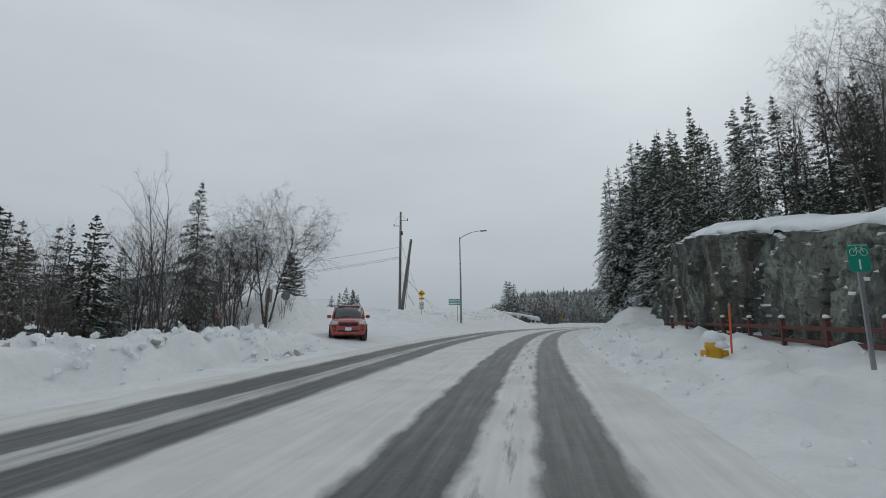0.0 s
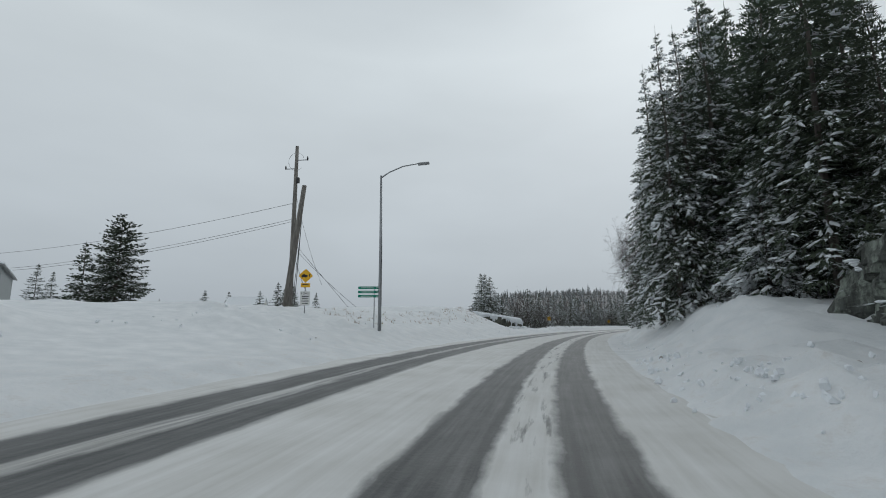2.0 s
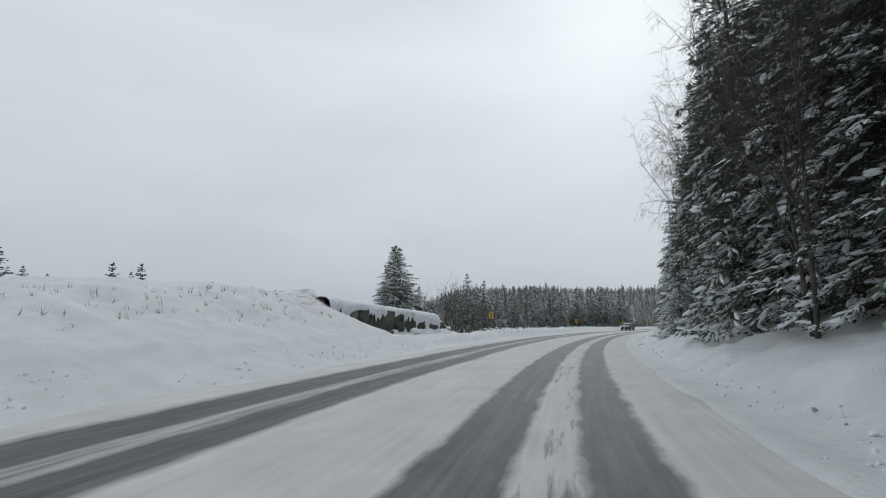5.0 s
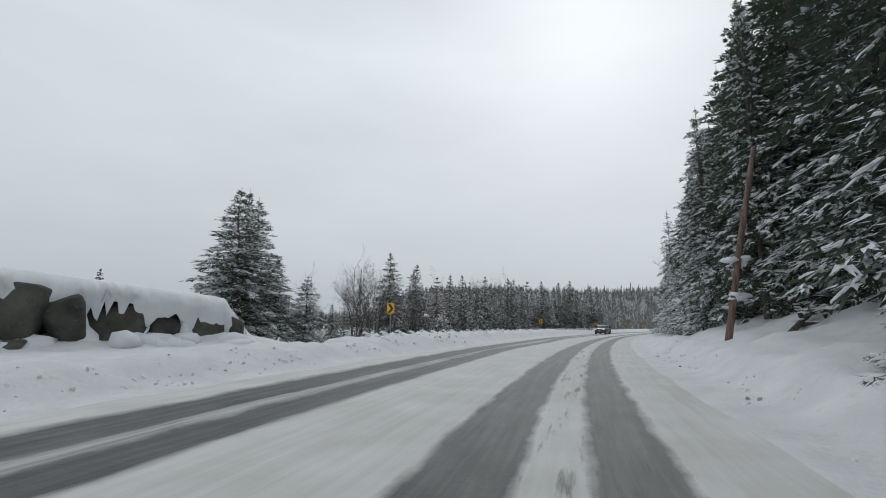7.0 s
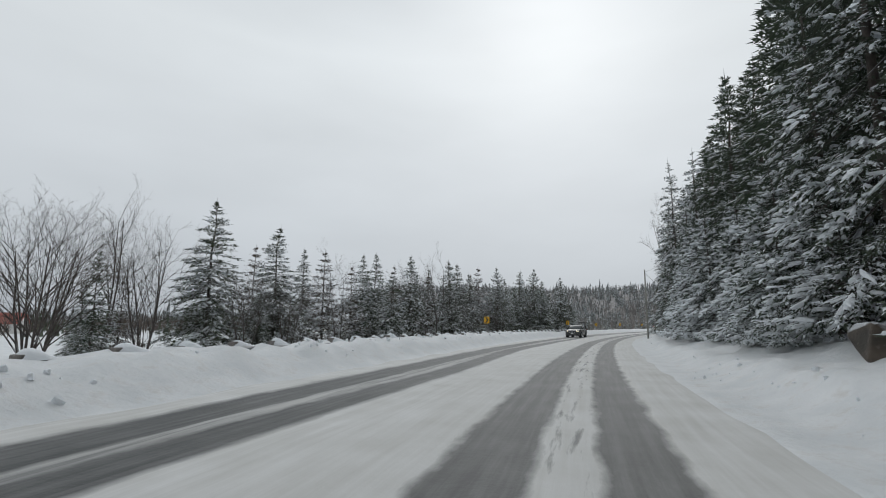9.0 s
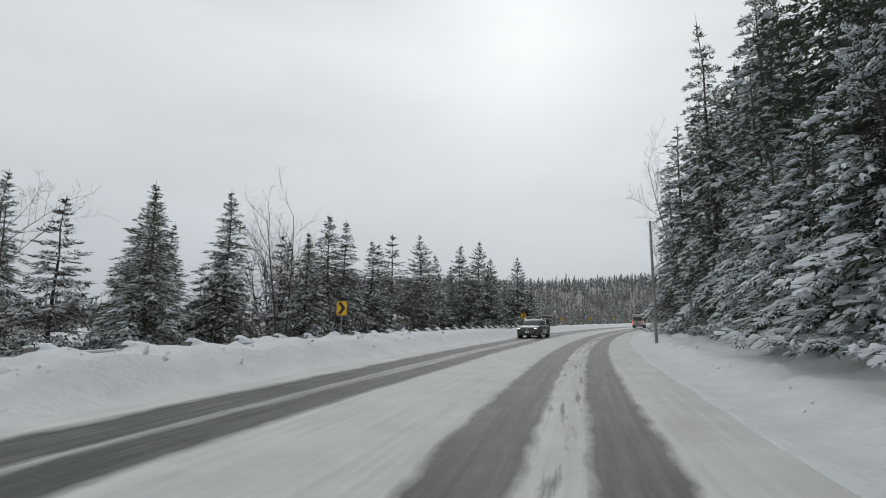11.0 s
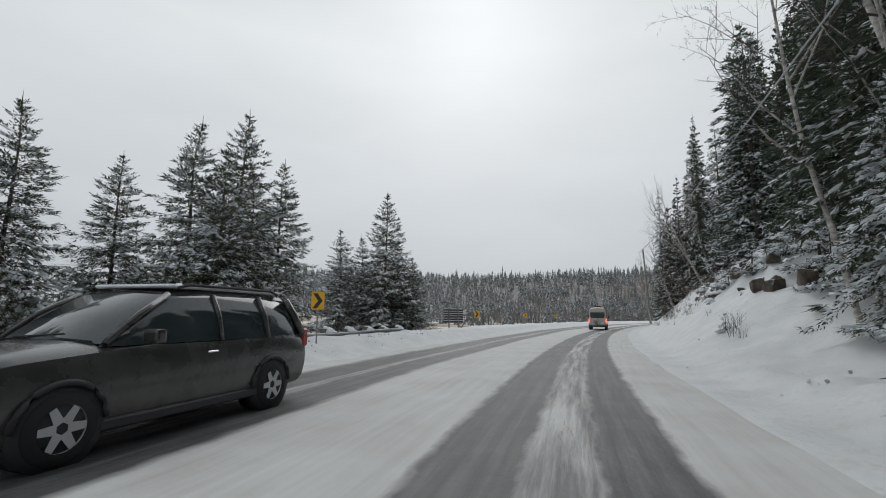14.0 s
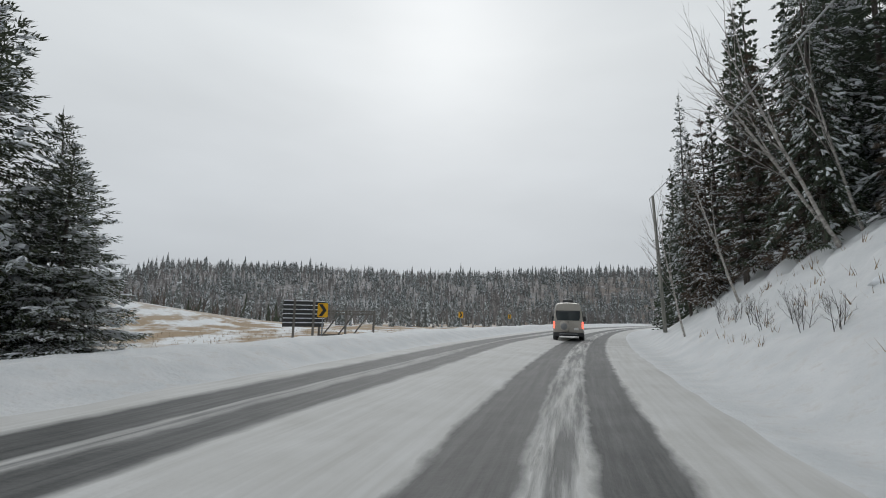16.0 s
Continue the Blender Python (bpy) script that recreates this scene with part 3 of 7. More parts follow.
def spruce(seed, height, radius, levels, arms, gap, broad, snow, needle, bare=0.06, power=0.85, droop=0.34, name="spruce_tree", ragged=0.2, clear=0.0, rise=0.0):
    """A spruce as an Empty with trunk, crown and snow on its branches. gap: metres from twig to twig; broad: width of a twig with its needles; bare: share of the trunk without living branches."""
    rng = random.Random(seed)
    root = bpy.data.objects.new(name, None)
    lean = [(rng.uniform(-1, 1) * 0.012 * height * (k / 6) ** 1.5, rng.uniform(-1, 1) * 0.012 * height * (k / 6) ** 1.5, height * k / 6 * 0.985) for k in range(7)]
    lean[0] = (0, 0, -0.35)
    trunk_r = 0.011 * height + 0.02
    wood = Heap()
    wood.add(*tube_arrays(lean, [trunk_r * (1 - 0.93 * k / 6) for k in range(7)], 8))
    crown, load = Heap(), Heap()
    fine = gap < 0.3 and broad < 0.1

    def blade(p, d, long, wide, roll):
        side = Vector((-d.y, d.x, 0.0))
        side = side.normalized() if side.length > 1e-4 else Vector((1, 0, 0))
        w = (side * math.cos(roll) + d.cross(side) * math.sin(roll)) * wide * 0.55
        m_ = p + d * long * 0.25
        crown.add((m_ - w, p + d * long, m_ + w), ((0, 1, 2),))

    def frond(o, d, run, limp, k=1.0):
        """A side branch: short needled twigs along both of its edges; k: their size."""
        n = max(1 if k < 0.7 else 2, round(run / (3.7 * broad)))
        for j in range(n):
            p = o + d * run * (j + 0.3 * rng.random()) / n
            for sg in (-1, 1):
                a = sg * rng.uniform(0.3, 0.85)
                e = Vector((d.x * math.cos(a) - d.y * math.sin(a), d.x * math.sin(a) + d.y * math.cos(a), d.z + rng.uniform(-0.45, 0.15) * limp + rng.uniform(0, 0.4) * (1 - limp)))
                blade(p, e.normalized(), broad * rng.uniform(3.4, 5.4) * k, broad * rng.uniform(0.8, 1.25) * (0.4 + 0.6 * k), rng.uniform(-0.8, 0.8))
        blade(o + d * run * 0.85, d, broad * rng.uniform(3.5, 5.0) * k, broad * (0.4 + 0.6 * k), rng.uniform(-0.6, 0.6))

    def pillow(path, wide, tall):
        """A rounded roll of snow lying along a branch."""
        n, verts = len(path), []
        for i, p in enumerate(path):
            d = (path[min(i + 1, n - 1)] - path[max(i - 1, 0)])
            side = Vector((-d.y, d.x, 0.0))
            side = side.normalized() if side.length > 1e-5 else Vector((1, 0, 0))
            k = (0.5, 1.0, 0.55)[i] * rng.uniform(0.7, 1.3)
            p = p + side * wide * rng.uniform(-0.35, 0.35)
            for c, h in ((-1.0, -0.25), (-0.72, 0.62), (0.0, 1.0), (0.72, 0.62), (1.0, -0.25)):
                verts.append(p + side * wide * c * k + Vector((0, 0, tall * (h * min(1.0, k + 0.15) + rng.uniform(-0.22, 0.22)))))
        faces = [(i * 5 + c, i * 5 + c + 1, i * 5 + c + 6, i * 5 + c + 5) for i in range(n - 1) for c in range(4)]
        load.add(verts, faces)

    def twig(o, d, length, wide):
        """One needled twig: a narrow blade turned at random about its own line."""
        side = Vector((-d.y, d.x, 0.0))
        side = side.normalized() if side.length > 1e-4 else Vector((1, 0, 0))
        up = d.cross(side)
        a = rng.uniform(-1.0, 1.0)
        w = (side * math.cos(a) + up * math.sin(a)) * wide * 0.5
        m_ = o + d * length * 0.12
        crown.add((m_ - w * 1.15, o + d * length, m_ + w * 1.15), ((0, 1, 2),))

    def arm(z, az, length, lift, sag, full, limp):
        ca, sa = math.cos(az), math.sin(az)
        k = min(5, int(z / height * 6))
        f = z / height * 6 - k
        bx, by = (lean[k][i] * (1 - f) + lean[k + 1][i] * f for i in (0, 1))

        def at(u, side=0.0, dz=0.0):
            r = length * u
            h = max(length * (lift * u - sag * u * u + 0.16 * u ** 4), 0.12 - z)
            return Vector((bx + ca * r - sa * side, by + sa * r + ca * side, z + h + dz))

        us = (0.0, 0.5, 1.0) if gap < 0.11 and length > 1.6 else (0.0, 1.0)
        if gap < 0.11 and length > 1.0:
            wood.add(*tube_arrays([at(u) for u in us], [0.007 * length * (1.05 - u) + 0.004 for u in us], 3, False))
        elif gap < 0.2:
            w, e = 0.007 * length + 0.004, at(1.0)
            wood.add(((bx - sa * w, by + ca * w, z), (bx + sa * w, by - ca * w, z), (bx, by, z + w * 1.6), e), ((0, 1, 3), (1, 2, 3), (2, 0, 3)))
        if not full:
            return
        n = max(3, int(length * 0.9 / gap))
        if fine:
            heavy = snow * max(0.15, min(1.5, 0.75 + 2.0 * noise.noise(Vector((ca * 1.3, sa * 1.3, z * 0.45 + seed)))))
            tip = max(0.42, min(1.0, 0.32 + 0.62 * length))
            if length < 0.45:
                n = 3
            for i in range(n):
                u = 0.12 + 0.86 * (i + rng.random()) / n
                o = at(min(1.0, u))
                run = min(0.62, 0.05 + 0.30 * length, 0.08 + 0.60 * length * (1.02 - u))
                for sg in (-1, 1):
                    ang = az + sg * rng.uniform(0.5, 1.05)
                    fall = rng.uniform(-0.65, 0.0) * limp + rng.uniform(0.2, 1.0) * (1 - limp)
                    d = Vector((math.cos(ang), math.sin(ang), fall)).normalized()
                    frond(o, d, run, limp, tip)
                    if rng.random() < 0.28 * heavy and u > 0.3 and run > 0.14:
                        q = [o + d * run * k for k in (0.3, 0.68, 1.08)]
                        pillow(q, rng.uniform(0.045, 0.085), rng.uniform(0.055, 0.095))
                if rng.random() < 0.4 * limp:
                    ang = az + rng.uniform(-0.9, 0.9)
                    blade(o, Vector((math.cos(ang), math.sin(ang), -rng.uniform(0.6, 2.2))).normalized(), broad * rng.uniform(3.5, 5.5), broad, rng.uniform(-1, 1))
            frond(at(0.9), (at(1.0) - at(0.9)).normalized(), min(0.3, 0.08 + 0.15 * length), limp, tip)
            for _ in range(4):
                if rng.random() < 0.66 * heavy and length > 0.3:
                    u = rng.uniform(0.3, 0.95)
                    long = rng.uniform(0.13, 0.34) / max(length, 0.5)
                    side = rng.uniform(-0.12, 0.12)
                    size = rng.uniform(0.05, 0.105) * min(1.0, 0.5 + 0.4 * length)
                    pillow([at(min(1.06, u + long * k), side * (1 + 0.5 * k), 0.015) for k in (0.0, 0.5, 1.0)], size, size * rng.uniform(0.8, 1.15))
            return
        for i in range(n):
            u = 0.10 + 0.92 * (i + rng.random()) / n
            o = at(min(1.0, u))
            far = length * (1.02 - u)
            tl = min(0.55, 0.06 + 0.32 * length, 0.16 + 0.55 * far)
            for sg in (-1, 1):
                ang = az + sg * rng.uniform(0.5, 1.15)
                fall = rng.uniform(-0.75, 0.05) * limp + rng.uniform(0.3, 1.5) * (1 - limp)
                twig(o, Vector((math.cos(ang), math.sin(ang), fall)).normalized(), tl * rng.uniform(0.6, 1.15), broad * rng.uniform(0.7, 1.3))
            if rng.random() < 0.5 + 0.4 * limp:
                ang = az + rng.uniform(-0.8, 0.8)
                fall = -rng.uniform(0.6, 2.2) if rng.random() < 0.85 * limp else rng.uniform(0.3, 1.2)
                twig(o, Vector((math.cos(ang), math.sin(ang), fall)).normalized(), tl * rng.uniform(0.45, 0.85), broad * rng.uniform(0.7, 1.2))
        twig(at(0.85), (at(1.0) - at(0.85)).normalized(), min(0.4, 0.1 + 0.25 * length), broad)
        if rng.random() < snow and length > 0.35:
            for _ in range(rng.choice((2, 2, 3, 3)) if gap < 0.112 else rng.choice((1, 2, 3)) if gap < 0.16 else 1):
                u = rng.uniform(0.35, 1.0)
                size = min(0.19, length * rng.uniform(0.03, 0.08) + 0.03)
                dome(load, at(u, rng.uniform(-0.22, 0.22) * length * (1.15 - u), -0.01), size * rng.uniform(1.0, 1.7), size * rng.uniform(0.6, 0.95), size * rng.uniform(0.5, 0.85), az + rng.uniform(-0.5, 0.5), rng, gap > 0.112 or gap == 0.105, lift - 2 * sag * u + 0.64 * u ** 3, False)

    for lv in range(levels):
        f = (lv + rng.uniform(0.1, 0.9)) / levels
        z = height * (bare + (0.985 - bare) * f)
        reach = radius * (1 - f) ** power * (0.80 + 0.20 * ease(0, 0.08, f)) + 0.05
        full = f > clear
        for k in range(arms if f < 0.93 else 5):
            az = 2 * math.pi * (k + rng.uniform(0, 1)) / arms + lv * 1.9
            length = reach * rng.uniform(1 - 2.4 * ragged, 1 + ragged) * (1.22 if rng.random() < 0.08 else 1.0)
            lift = rise + 0.62 * f ** 3 - 0.10 + rng.uniform(-0.1, 0.1)
            arm(z + rng.uniform(-0.7, 0.7) * height / levels * (1 - 0.5 * f), az, max(length, 0.08), lift, droop * (1.1 - 0.7 * f), full or rng.random() < 0.15, 1.0 - float(ease(0.45, 0.95, f)))
    # spire
    top = lean[-1]
    for k in range(5):
        az = 2 * math.pi * k / 5
        crown.add(((top[0], top[1], top[2] - 0.5), (top[0] + 0.025 * math.cos(az), top[1] + 0.025 * math.sin(az), top[2] - 0.2), (top[0], top[1], top[2] + 0.04 * height)), ((0, 1, 2),))
    for nm, heap, mat, sm in (("trunk", wood, M_BARK, True), ("crown", crown, needle, False), ("snow_load", load, M_CLUMP, True)):
        if heap.faces:
            ob = bpy.data.objects.new(nm, heap.mesh(nm, mat, sm))
            ob.parent = root
            if nm != "trunk":
                ob["kind"] = "stuff"
    return root


def bare_tree(seed, height, spread, depth=4, stems=1, birch=False, fine=1.0, name="bare_tree", lean=0.0, hang=0.0, bushy=0.0):
    """A leafless tree: one or more stems, limbs and twigs."""
    rng = random.Random(seed)
    root = bpy.data.objects.new(name, None)
    wood, twig = Heap(), Heap()

    def grow(p, d, length, r, level):
        n = (5, 3, 2, 1)[min(level, 3)]
        pts, rad = [p], [r]
        q = p
        for i in range(n):
            d = (d + Vector((rng.uniform(-1, 1), rng.uniform(-1, 1), rng.uniform(-0.5, 0.8))) * (0.09 if level == 0 else 0.20)).normalized()
            if level >= 2:
                d = (d + Vector((0, 0, (-0.10 if level >= 3 else 0.05) - hang * (level - 1) * 0.5))).normalized()
            q = q + d * (length / n)
            pts.append(q)
            rad.append(r * (1 - (0.75 if level < depth - 1 else 0.9) * (i + 1) / n))
        heap = wood if level < 2 else twig
        if level >= 3:
            a = d.orthogonal().normalized() * rad[0]
            b = d.cross(a)
            heap.add([pts[0] + a, pts[0] - a * 0.5 + b * 0.87, pts[0] - a * 0.5 - b * 0.87, pts[-1]], [(0, 1, 3), (1, 2, 3), (2, 0, 3)])
        else:
            heap.add(*tube_arrays(pts, rad, (7 if height > 5 else 4) if level == 0 else (4 if level == 1 and height > 5 else 3), False))
        if level + 1 >= depth:
            return
        count = int((12, 8, 7, 5)[min(level, 3)] * fine)
        for k in range(count):
            u = (0.30 if level == 0 else 0.12) + (0.70 if level == 0 else 0.85) * (k + rng.random()) / count
            j = min(n - 1, int(u * n))
            b = pts[j].lerp(pts[j + 1], u * n - j)
            axis = (pts[j + 1] - pts[j]).normalized()
            side = axis.orthogonal().normalized()
            side.rotate(Matrix.Rotation(rng.uniform(0, 2 * math.pi), 3, axis))
            open_ = rng.uniform(0.45, 0.95) * spread
            grow(b, (axis * (1 - 0.4 * open_) + side * open_ + Vector((0, 0, 0.15))).normalized(), length * rng.uniform(0.34, 0.52) * (1.15 - 0.5 * u) * (1 + bushy * (1.0 if level == 0 else 0.12)), max(rad[j] * 0.55, 0.005), level + 1)

    for k in range(stems):
        a = 2 * math.pi * k / max(stems, 1) + rng.uniform(0, 1)
        tilt = (0.10 + 0.08 * rng.random()) * (stems > 1)
        d = Vector((math.cos(a) * tilt + lean, math.sin(a) * tilt, 1)).normalized()
        grow(Vector((math.cos(a), math.sin(a), 0)) * 0.12 * (stems > 1) + Vector((0, 0, -0.3)), d, height * rng.uniform(0.85, 1.0) * (1 - 0.42 * bushy), 0.0068 * height + 0.012, 0)
    for nm, heap, mat in (("trunk", wood, M_BIRCH if birch else M_TWIG), ("crown", twig, M_TWIG)):
        if heap.faces:
            ob = bpy.data.objects.new(nm, heap.mesh(nm, mat, True))
            ob.parent = root
            if nm == "crown":
                ob["kind"] = "stuff"
    return root


def plant(proto, x, y, scale, turn, label, category, group="", wide=1.0, sink=0.1, tilt=0.0, z=None):
    """A copy of a tree, standing on the snow."""
    z = ground_at(x, y) if z is None else z
    ob = copy_thing(proto, pose(x, y, z - sink, tilt, 0, turn) @ Matrix.Diagonal((scale * wide, scale * wide, scale, 1)))
    return tagged(ob, label, category, group)


# the patterns of which all trees are copies; they are not part of the scene themselves
NEAR = [spruce(11, 15, 3.0, 36, 6, 0.16, 0.056, 0.95, M_NEEDLE, 0.07, 0.86, droop=0.75), spruce(12, 16, 2.8, 36, 6, 0.16, 0.056, 0.85, M_NEEDLE, 0.08, 0.82, droop=0.7),
        spruce(13, 14, 2.7, 34, 6, 0.16, 0.056, 1.0, M_NEEDLE_SNOWY, 0.04, 0.75, 0.85), spruce(14, 15, 2.5, 34, 6, 0.16, 0.056, 0.6, M_NEEDLE, 0.06, 0.7, 0.75, clear=0.16)]
WALL = [spruce(15, 15, 3.1, 34, 6, 0.27, 0.094, 0.62, M_NEEDLE, 0.10, 0.86, droop=0.65), spruce(16, 16, 2.9, 34, 6, 0.27, 0.094, 0.5, M_NEEDLE, 0.12, 0.82, 0.62, clear=0.14), spruce(17, 15, 2.8, 34, 6, 0.27, 0.094, 0.85, M_NEEDLE_SNOWY, 0.09, 0.75, 0.72)]
BACK = [spruce(18, 15, 2.5, 24, 5, 0.26, 0.22, 0.25, M_NEEDLE, 0.10, 0.8), spruce(19, 16, 2.2, 24, 5, 0.26, 0.22, 0.2, M_NEEDLE, 0.10, 0.75)]
LOW = [spruce(21, 6, 2.2, 20, 7, 0.115, 0.044, 1.0, M_NEEDLE_SNOWY, 0.03, 0.8, 0.75, name="young_spruce"), spruce(22, 7, 2.2, 22, 7, 0.115, 0.044, 1.0, M_NEEDLE_SNOWY, 0.03, 0.7, 0.7, name="young_spruce"),
       spruce(23, 2.2, 0.9, 10, 5, 0.10, 0.042, 0.9, M_NEEDLE_SNOWY, 0.02, 0.8, 0.5, name="spruce_sapling")]
MID = [spruce(31, 10, 2.9, 40, 6, 0.19, 0.064, 0.62, M_NEEDLE_ROW, 0.02, 0.95, 0.56, ragged=0.15), spruce(32, 10, 2.7, 38, 6, 0.19, 0.064, 0.6, M_NEEDLE_ROW, 0.03, 0.92, 0.56, ragged=0.16),
       spruce(33, 10, 2.8, 38, 6, 0.19, 0.064, 0.6, M_NEEDLE_ROW, 0.02, 0.85, 0.58, ragged=0.16), spruce(34, 10, 2.0, 30, 6, 0.2, 0.075, 0.3, M_NEEDLE, 0.05, 0.8), spruce(35, 10, 2.4, 28, 6, 0.2, 0.075, 0.3, M_NEEDLE_BROWN, 0.05, 0.9)]
HERO = [spruce(38, 10, 2.9, 38, 7, 0.16, 0.056, 0.6, M_NEEDLE_ROW, 0.015, 0.9, 0.30, ragged=0.2, rise=0.16), spruce(39, 10, 2.6, 36, 7, 0.16, 0.056, 0.55, M_NEEDLE_ROW, 0.015, 0.88, 0.32, ragged=0.2, rise=0.12)]
FARMID = [spruce(36, 10, 2.7, 28, 6, 0.22, 0.19, 0.2, M_NEEDLE_DARK, 0.03, 0.9, ragged=0.13), spruce(37, 10, 2.4, 28, 6, 0.22, 0.19, 0.2, M_NEEDLE_DARK, 0.04, 0.85, ragged=0.15)]
THIN = [spruce(41, 12, 1.9, 26, 6, 0.22, 0.19, 0.2, M_NEEDLE_DARK, 0.05, 0.75), spruce(42, 12, 2.2, 26, 6, 0.22, 0.19, 0.2, M_NEEDLE_DARK, 0.04, 0.85)]
PINE = [spruce(51, 10, 3.2, 30, 7, 0.16, 0.16, 0.15, M_NEEDLE_DARK, 0.06, 0.55, 0.15, name="pine_tree")]
BARE = [bare_tree(61, 10, 1.0, 5, fine=0.8, bushy=0.3), bare_tree(62, 9, 0.95, 5, 4, fine=0.72, bushy=0.55), bare_tree(63, 12, 0.9, 5, 2, fine=0.7)]
BIRCH = [bare_tree(71, 11, 0.9, 5, 1, True, 0.8, name="birch_tree"), bare_tree(72, 11, 1.15, 5, 2, True, 0.8, name="birch_tree"), bare_tree(73, 9, 0.55, 3, 1, True, 0.8, name="birch_tree")]
WEEPING = [bare_tree(75, 11, 1.1, 5, 2, False, 1.15, name="birch_tree", hang=0.32, bushy=0.85)]
SHRUB = [bare_tree(81, 1.6, 0.8, 3, 4, name="shrub", fine=0.55), bare_tree(82, 2.6, 0.9, 3, 4, name="shrub", fine=0.6), bare_tree(83, 4.5, 1.0, 4, 4, name="shrub", fine=0.5)]

rnd = random.Random(5)
L_SPRUCE = "tall dark green spruce with snow on its branches"
L_SNOWY = "spruce with drooping branches heavily loaded with snow"
L_ROW = "dark spruce standing behind the roadside guard rail"
L_BARE = "leafless grey tree with fine bare twigs"
L_BIRCH = "leafless birch with pale trunk and fine twigs"


def stand(kind, x, y, top, label, category, group="", wide=1.0, base=10.0, turn=None, sink=0.1):
    """Plants a tree so that its tip reaches the height top."""
    z = ground_at(x, y)
    return plant(kind, x, y, (top - z) / base, rnd.uniform(0, 360) if turn is None else turn, label, category, group, wide, sink)


# the wood along the right side: the tall ones first
for x, y, top, kind, base, wide in ((12.8, 36.2, 17.9, WALL[1], 16, 0.55), (10.6, 34.2, 15.4, WALL[0], 15, 0.75), (9.8, 49.0, 17.6, NEAR[1], 16, 1.0), (8.9, 48.9, 17.6, NEAR[0], 15, 0.75), (8.9, 51.8, 17.0, NEAR[1], 16, 0.75), (11.6, 49.9, 20.6, NEAR[0], 15, 0.95), (12.8, 46.5, 18.5, WALL[0], 15, 0.95), (14.2, 44.0, 18.0, WALL[1], 16, 0.95),
                                    (16.7, 38.1, 16.7, WALL[1], 16, 0.85), (15.2, 76.0, 20.8, NEAR[0], 15, 0.75), (27.7, 110.5, 15.8, NEAR[1], 16, 0.9), (45.4, 148.9, 18.9, NEAR[0], 15, 0.8),
                                    (51.3, 161.0, 14.5, NEAR[3], 15, 0.9), (74.8, 190.4, 19.1, NEAR[1], 16, 0.6), (79.6, 200.4, 15.6, NEAR[1], 16, 0.6), (84.4, 199.9, 22.4, WALL[0], 15, 0.75), (12.6, 61.5, 19.5, NEAR[0], 15, 0.75), (13.6, 64.5, 21.0, WALL[0], 15, 0.7), (13.9, 59.5, 20.5, WALL[1], 16, 0.8), (25.2, 102.0, 18.5, NEAR[1], 16, 0.75), (27.0, 104.5, 20.0, WALL[0], 15, 0.75), (85.4, 197.2, 17.6, WALL[1], 16, 0.8)):
    stand(kind, x, y, top, L_SPRUCE, "spruce tree", "spruces along the road", wide, base)


BIRCHES = ((55.3, 165.0, 17.0), (58.0, 168.5, 16.0))


def scatter(s0, s1, l0, l1, gap, kinds, hs, label, category, group, seed, keep_off=2.0, wide=(0.85, 1.1)):
    """Trees strewn over a stretch of the plan; hs: least and greatest height scale."""
    rng = random.Random(seed)
    done = []
    s = s0
    while s < s1:
        l = rng.uniform(l0, l1)
        x, y = (float(a) for a in to_world(s, l))
        if all(math.hypot(x - a, y - b) > keep_off for a, b in done):
            done.append((x, y))
            plant(rng.choice(kinds), x, y, rng.uniform(*hs), rng.uniform(0, 360), label, category, group, rng.uniform(*wide))
        s += gap * rng.uniform(0.6, 1.4)


# tall wall of spruces, then a lower front row with heavy snow
scatter(44.5, 54, 9.6, 12.0, 2.4, WALL, (0.95, 1.2), L_SPRUCE, "spruce tree", "spruces along the road", 28, 2.0)
scatter(54, 130, 8.6, 11.5, 3.1, WALL, (1.15, 1.6), L_SPRUCE, "spruce tree", "spruces along the road", 1, 2.0)
scatter(130, 186, 8.3, 11.0, 3.0, WALL + [NEAR[2]], (1.0, 1.3), L_SPRUCE, "spruce tree", "spruces along the road", 24, 2.0)
scatter(27, 44, 10.5, 13.5, 2.2, WALL[:2], (0.5, 0.72), "tall spruce on top of the rock cut", "spruce tree", "spruces above the rock", 25, 1.8, (0.7, 0.9))
scatter(54, 186, 12.5, 16.0, 5.5, BACK, (1.15, 1.5), L_SPRUCE, "spruce tree", "spruces along the road", 2, 2.2)
scatter(46, 64, 8.0, 9.2, 2.6, [NEAR[0], NEAR[3], LOW[1]], (0.8, 1.05), L_SPRUCE, "spruce tree", "spruces along the road", 21, 2.0)
scatter(66, 88, 7.0, 8.4, 2.8, [NEAR[2], NEAR[0], LOW[1], LOW[0]], (0.85, 1.05), L_SNOWY, "spruce tree", "spruces along the road", 3, 2.2)
scatter(114, 184, 6.5, 7.8, 2.5, [LOW[0], LOW[1], NEAR[2], LOW[1]], (0.85, 1.3), L_SNOWY, "spruce tree", "spruces along the road", 4, 2.2)
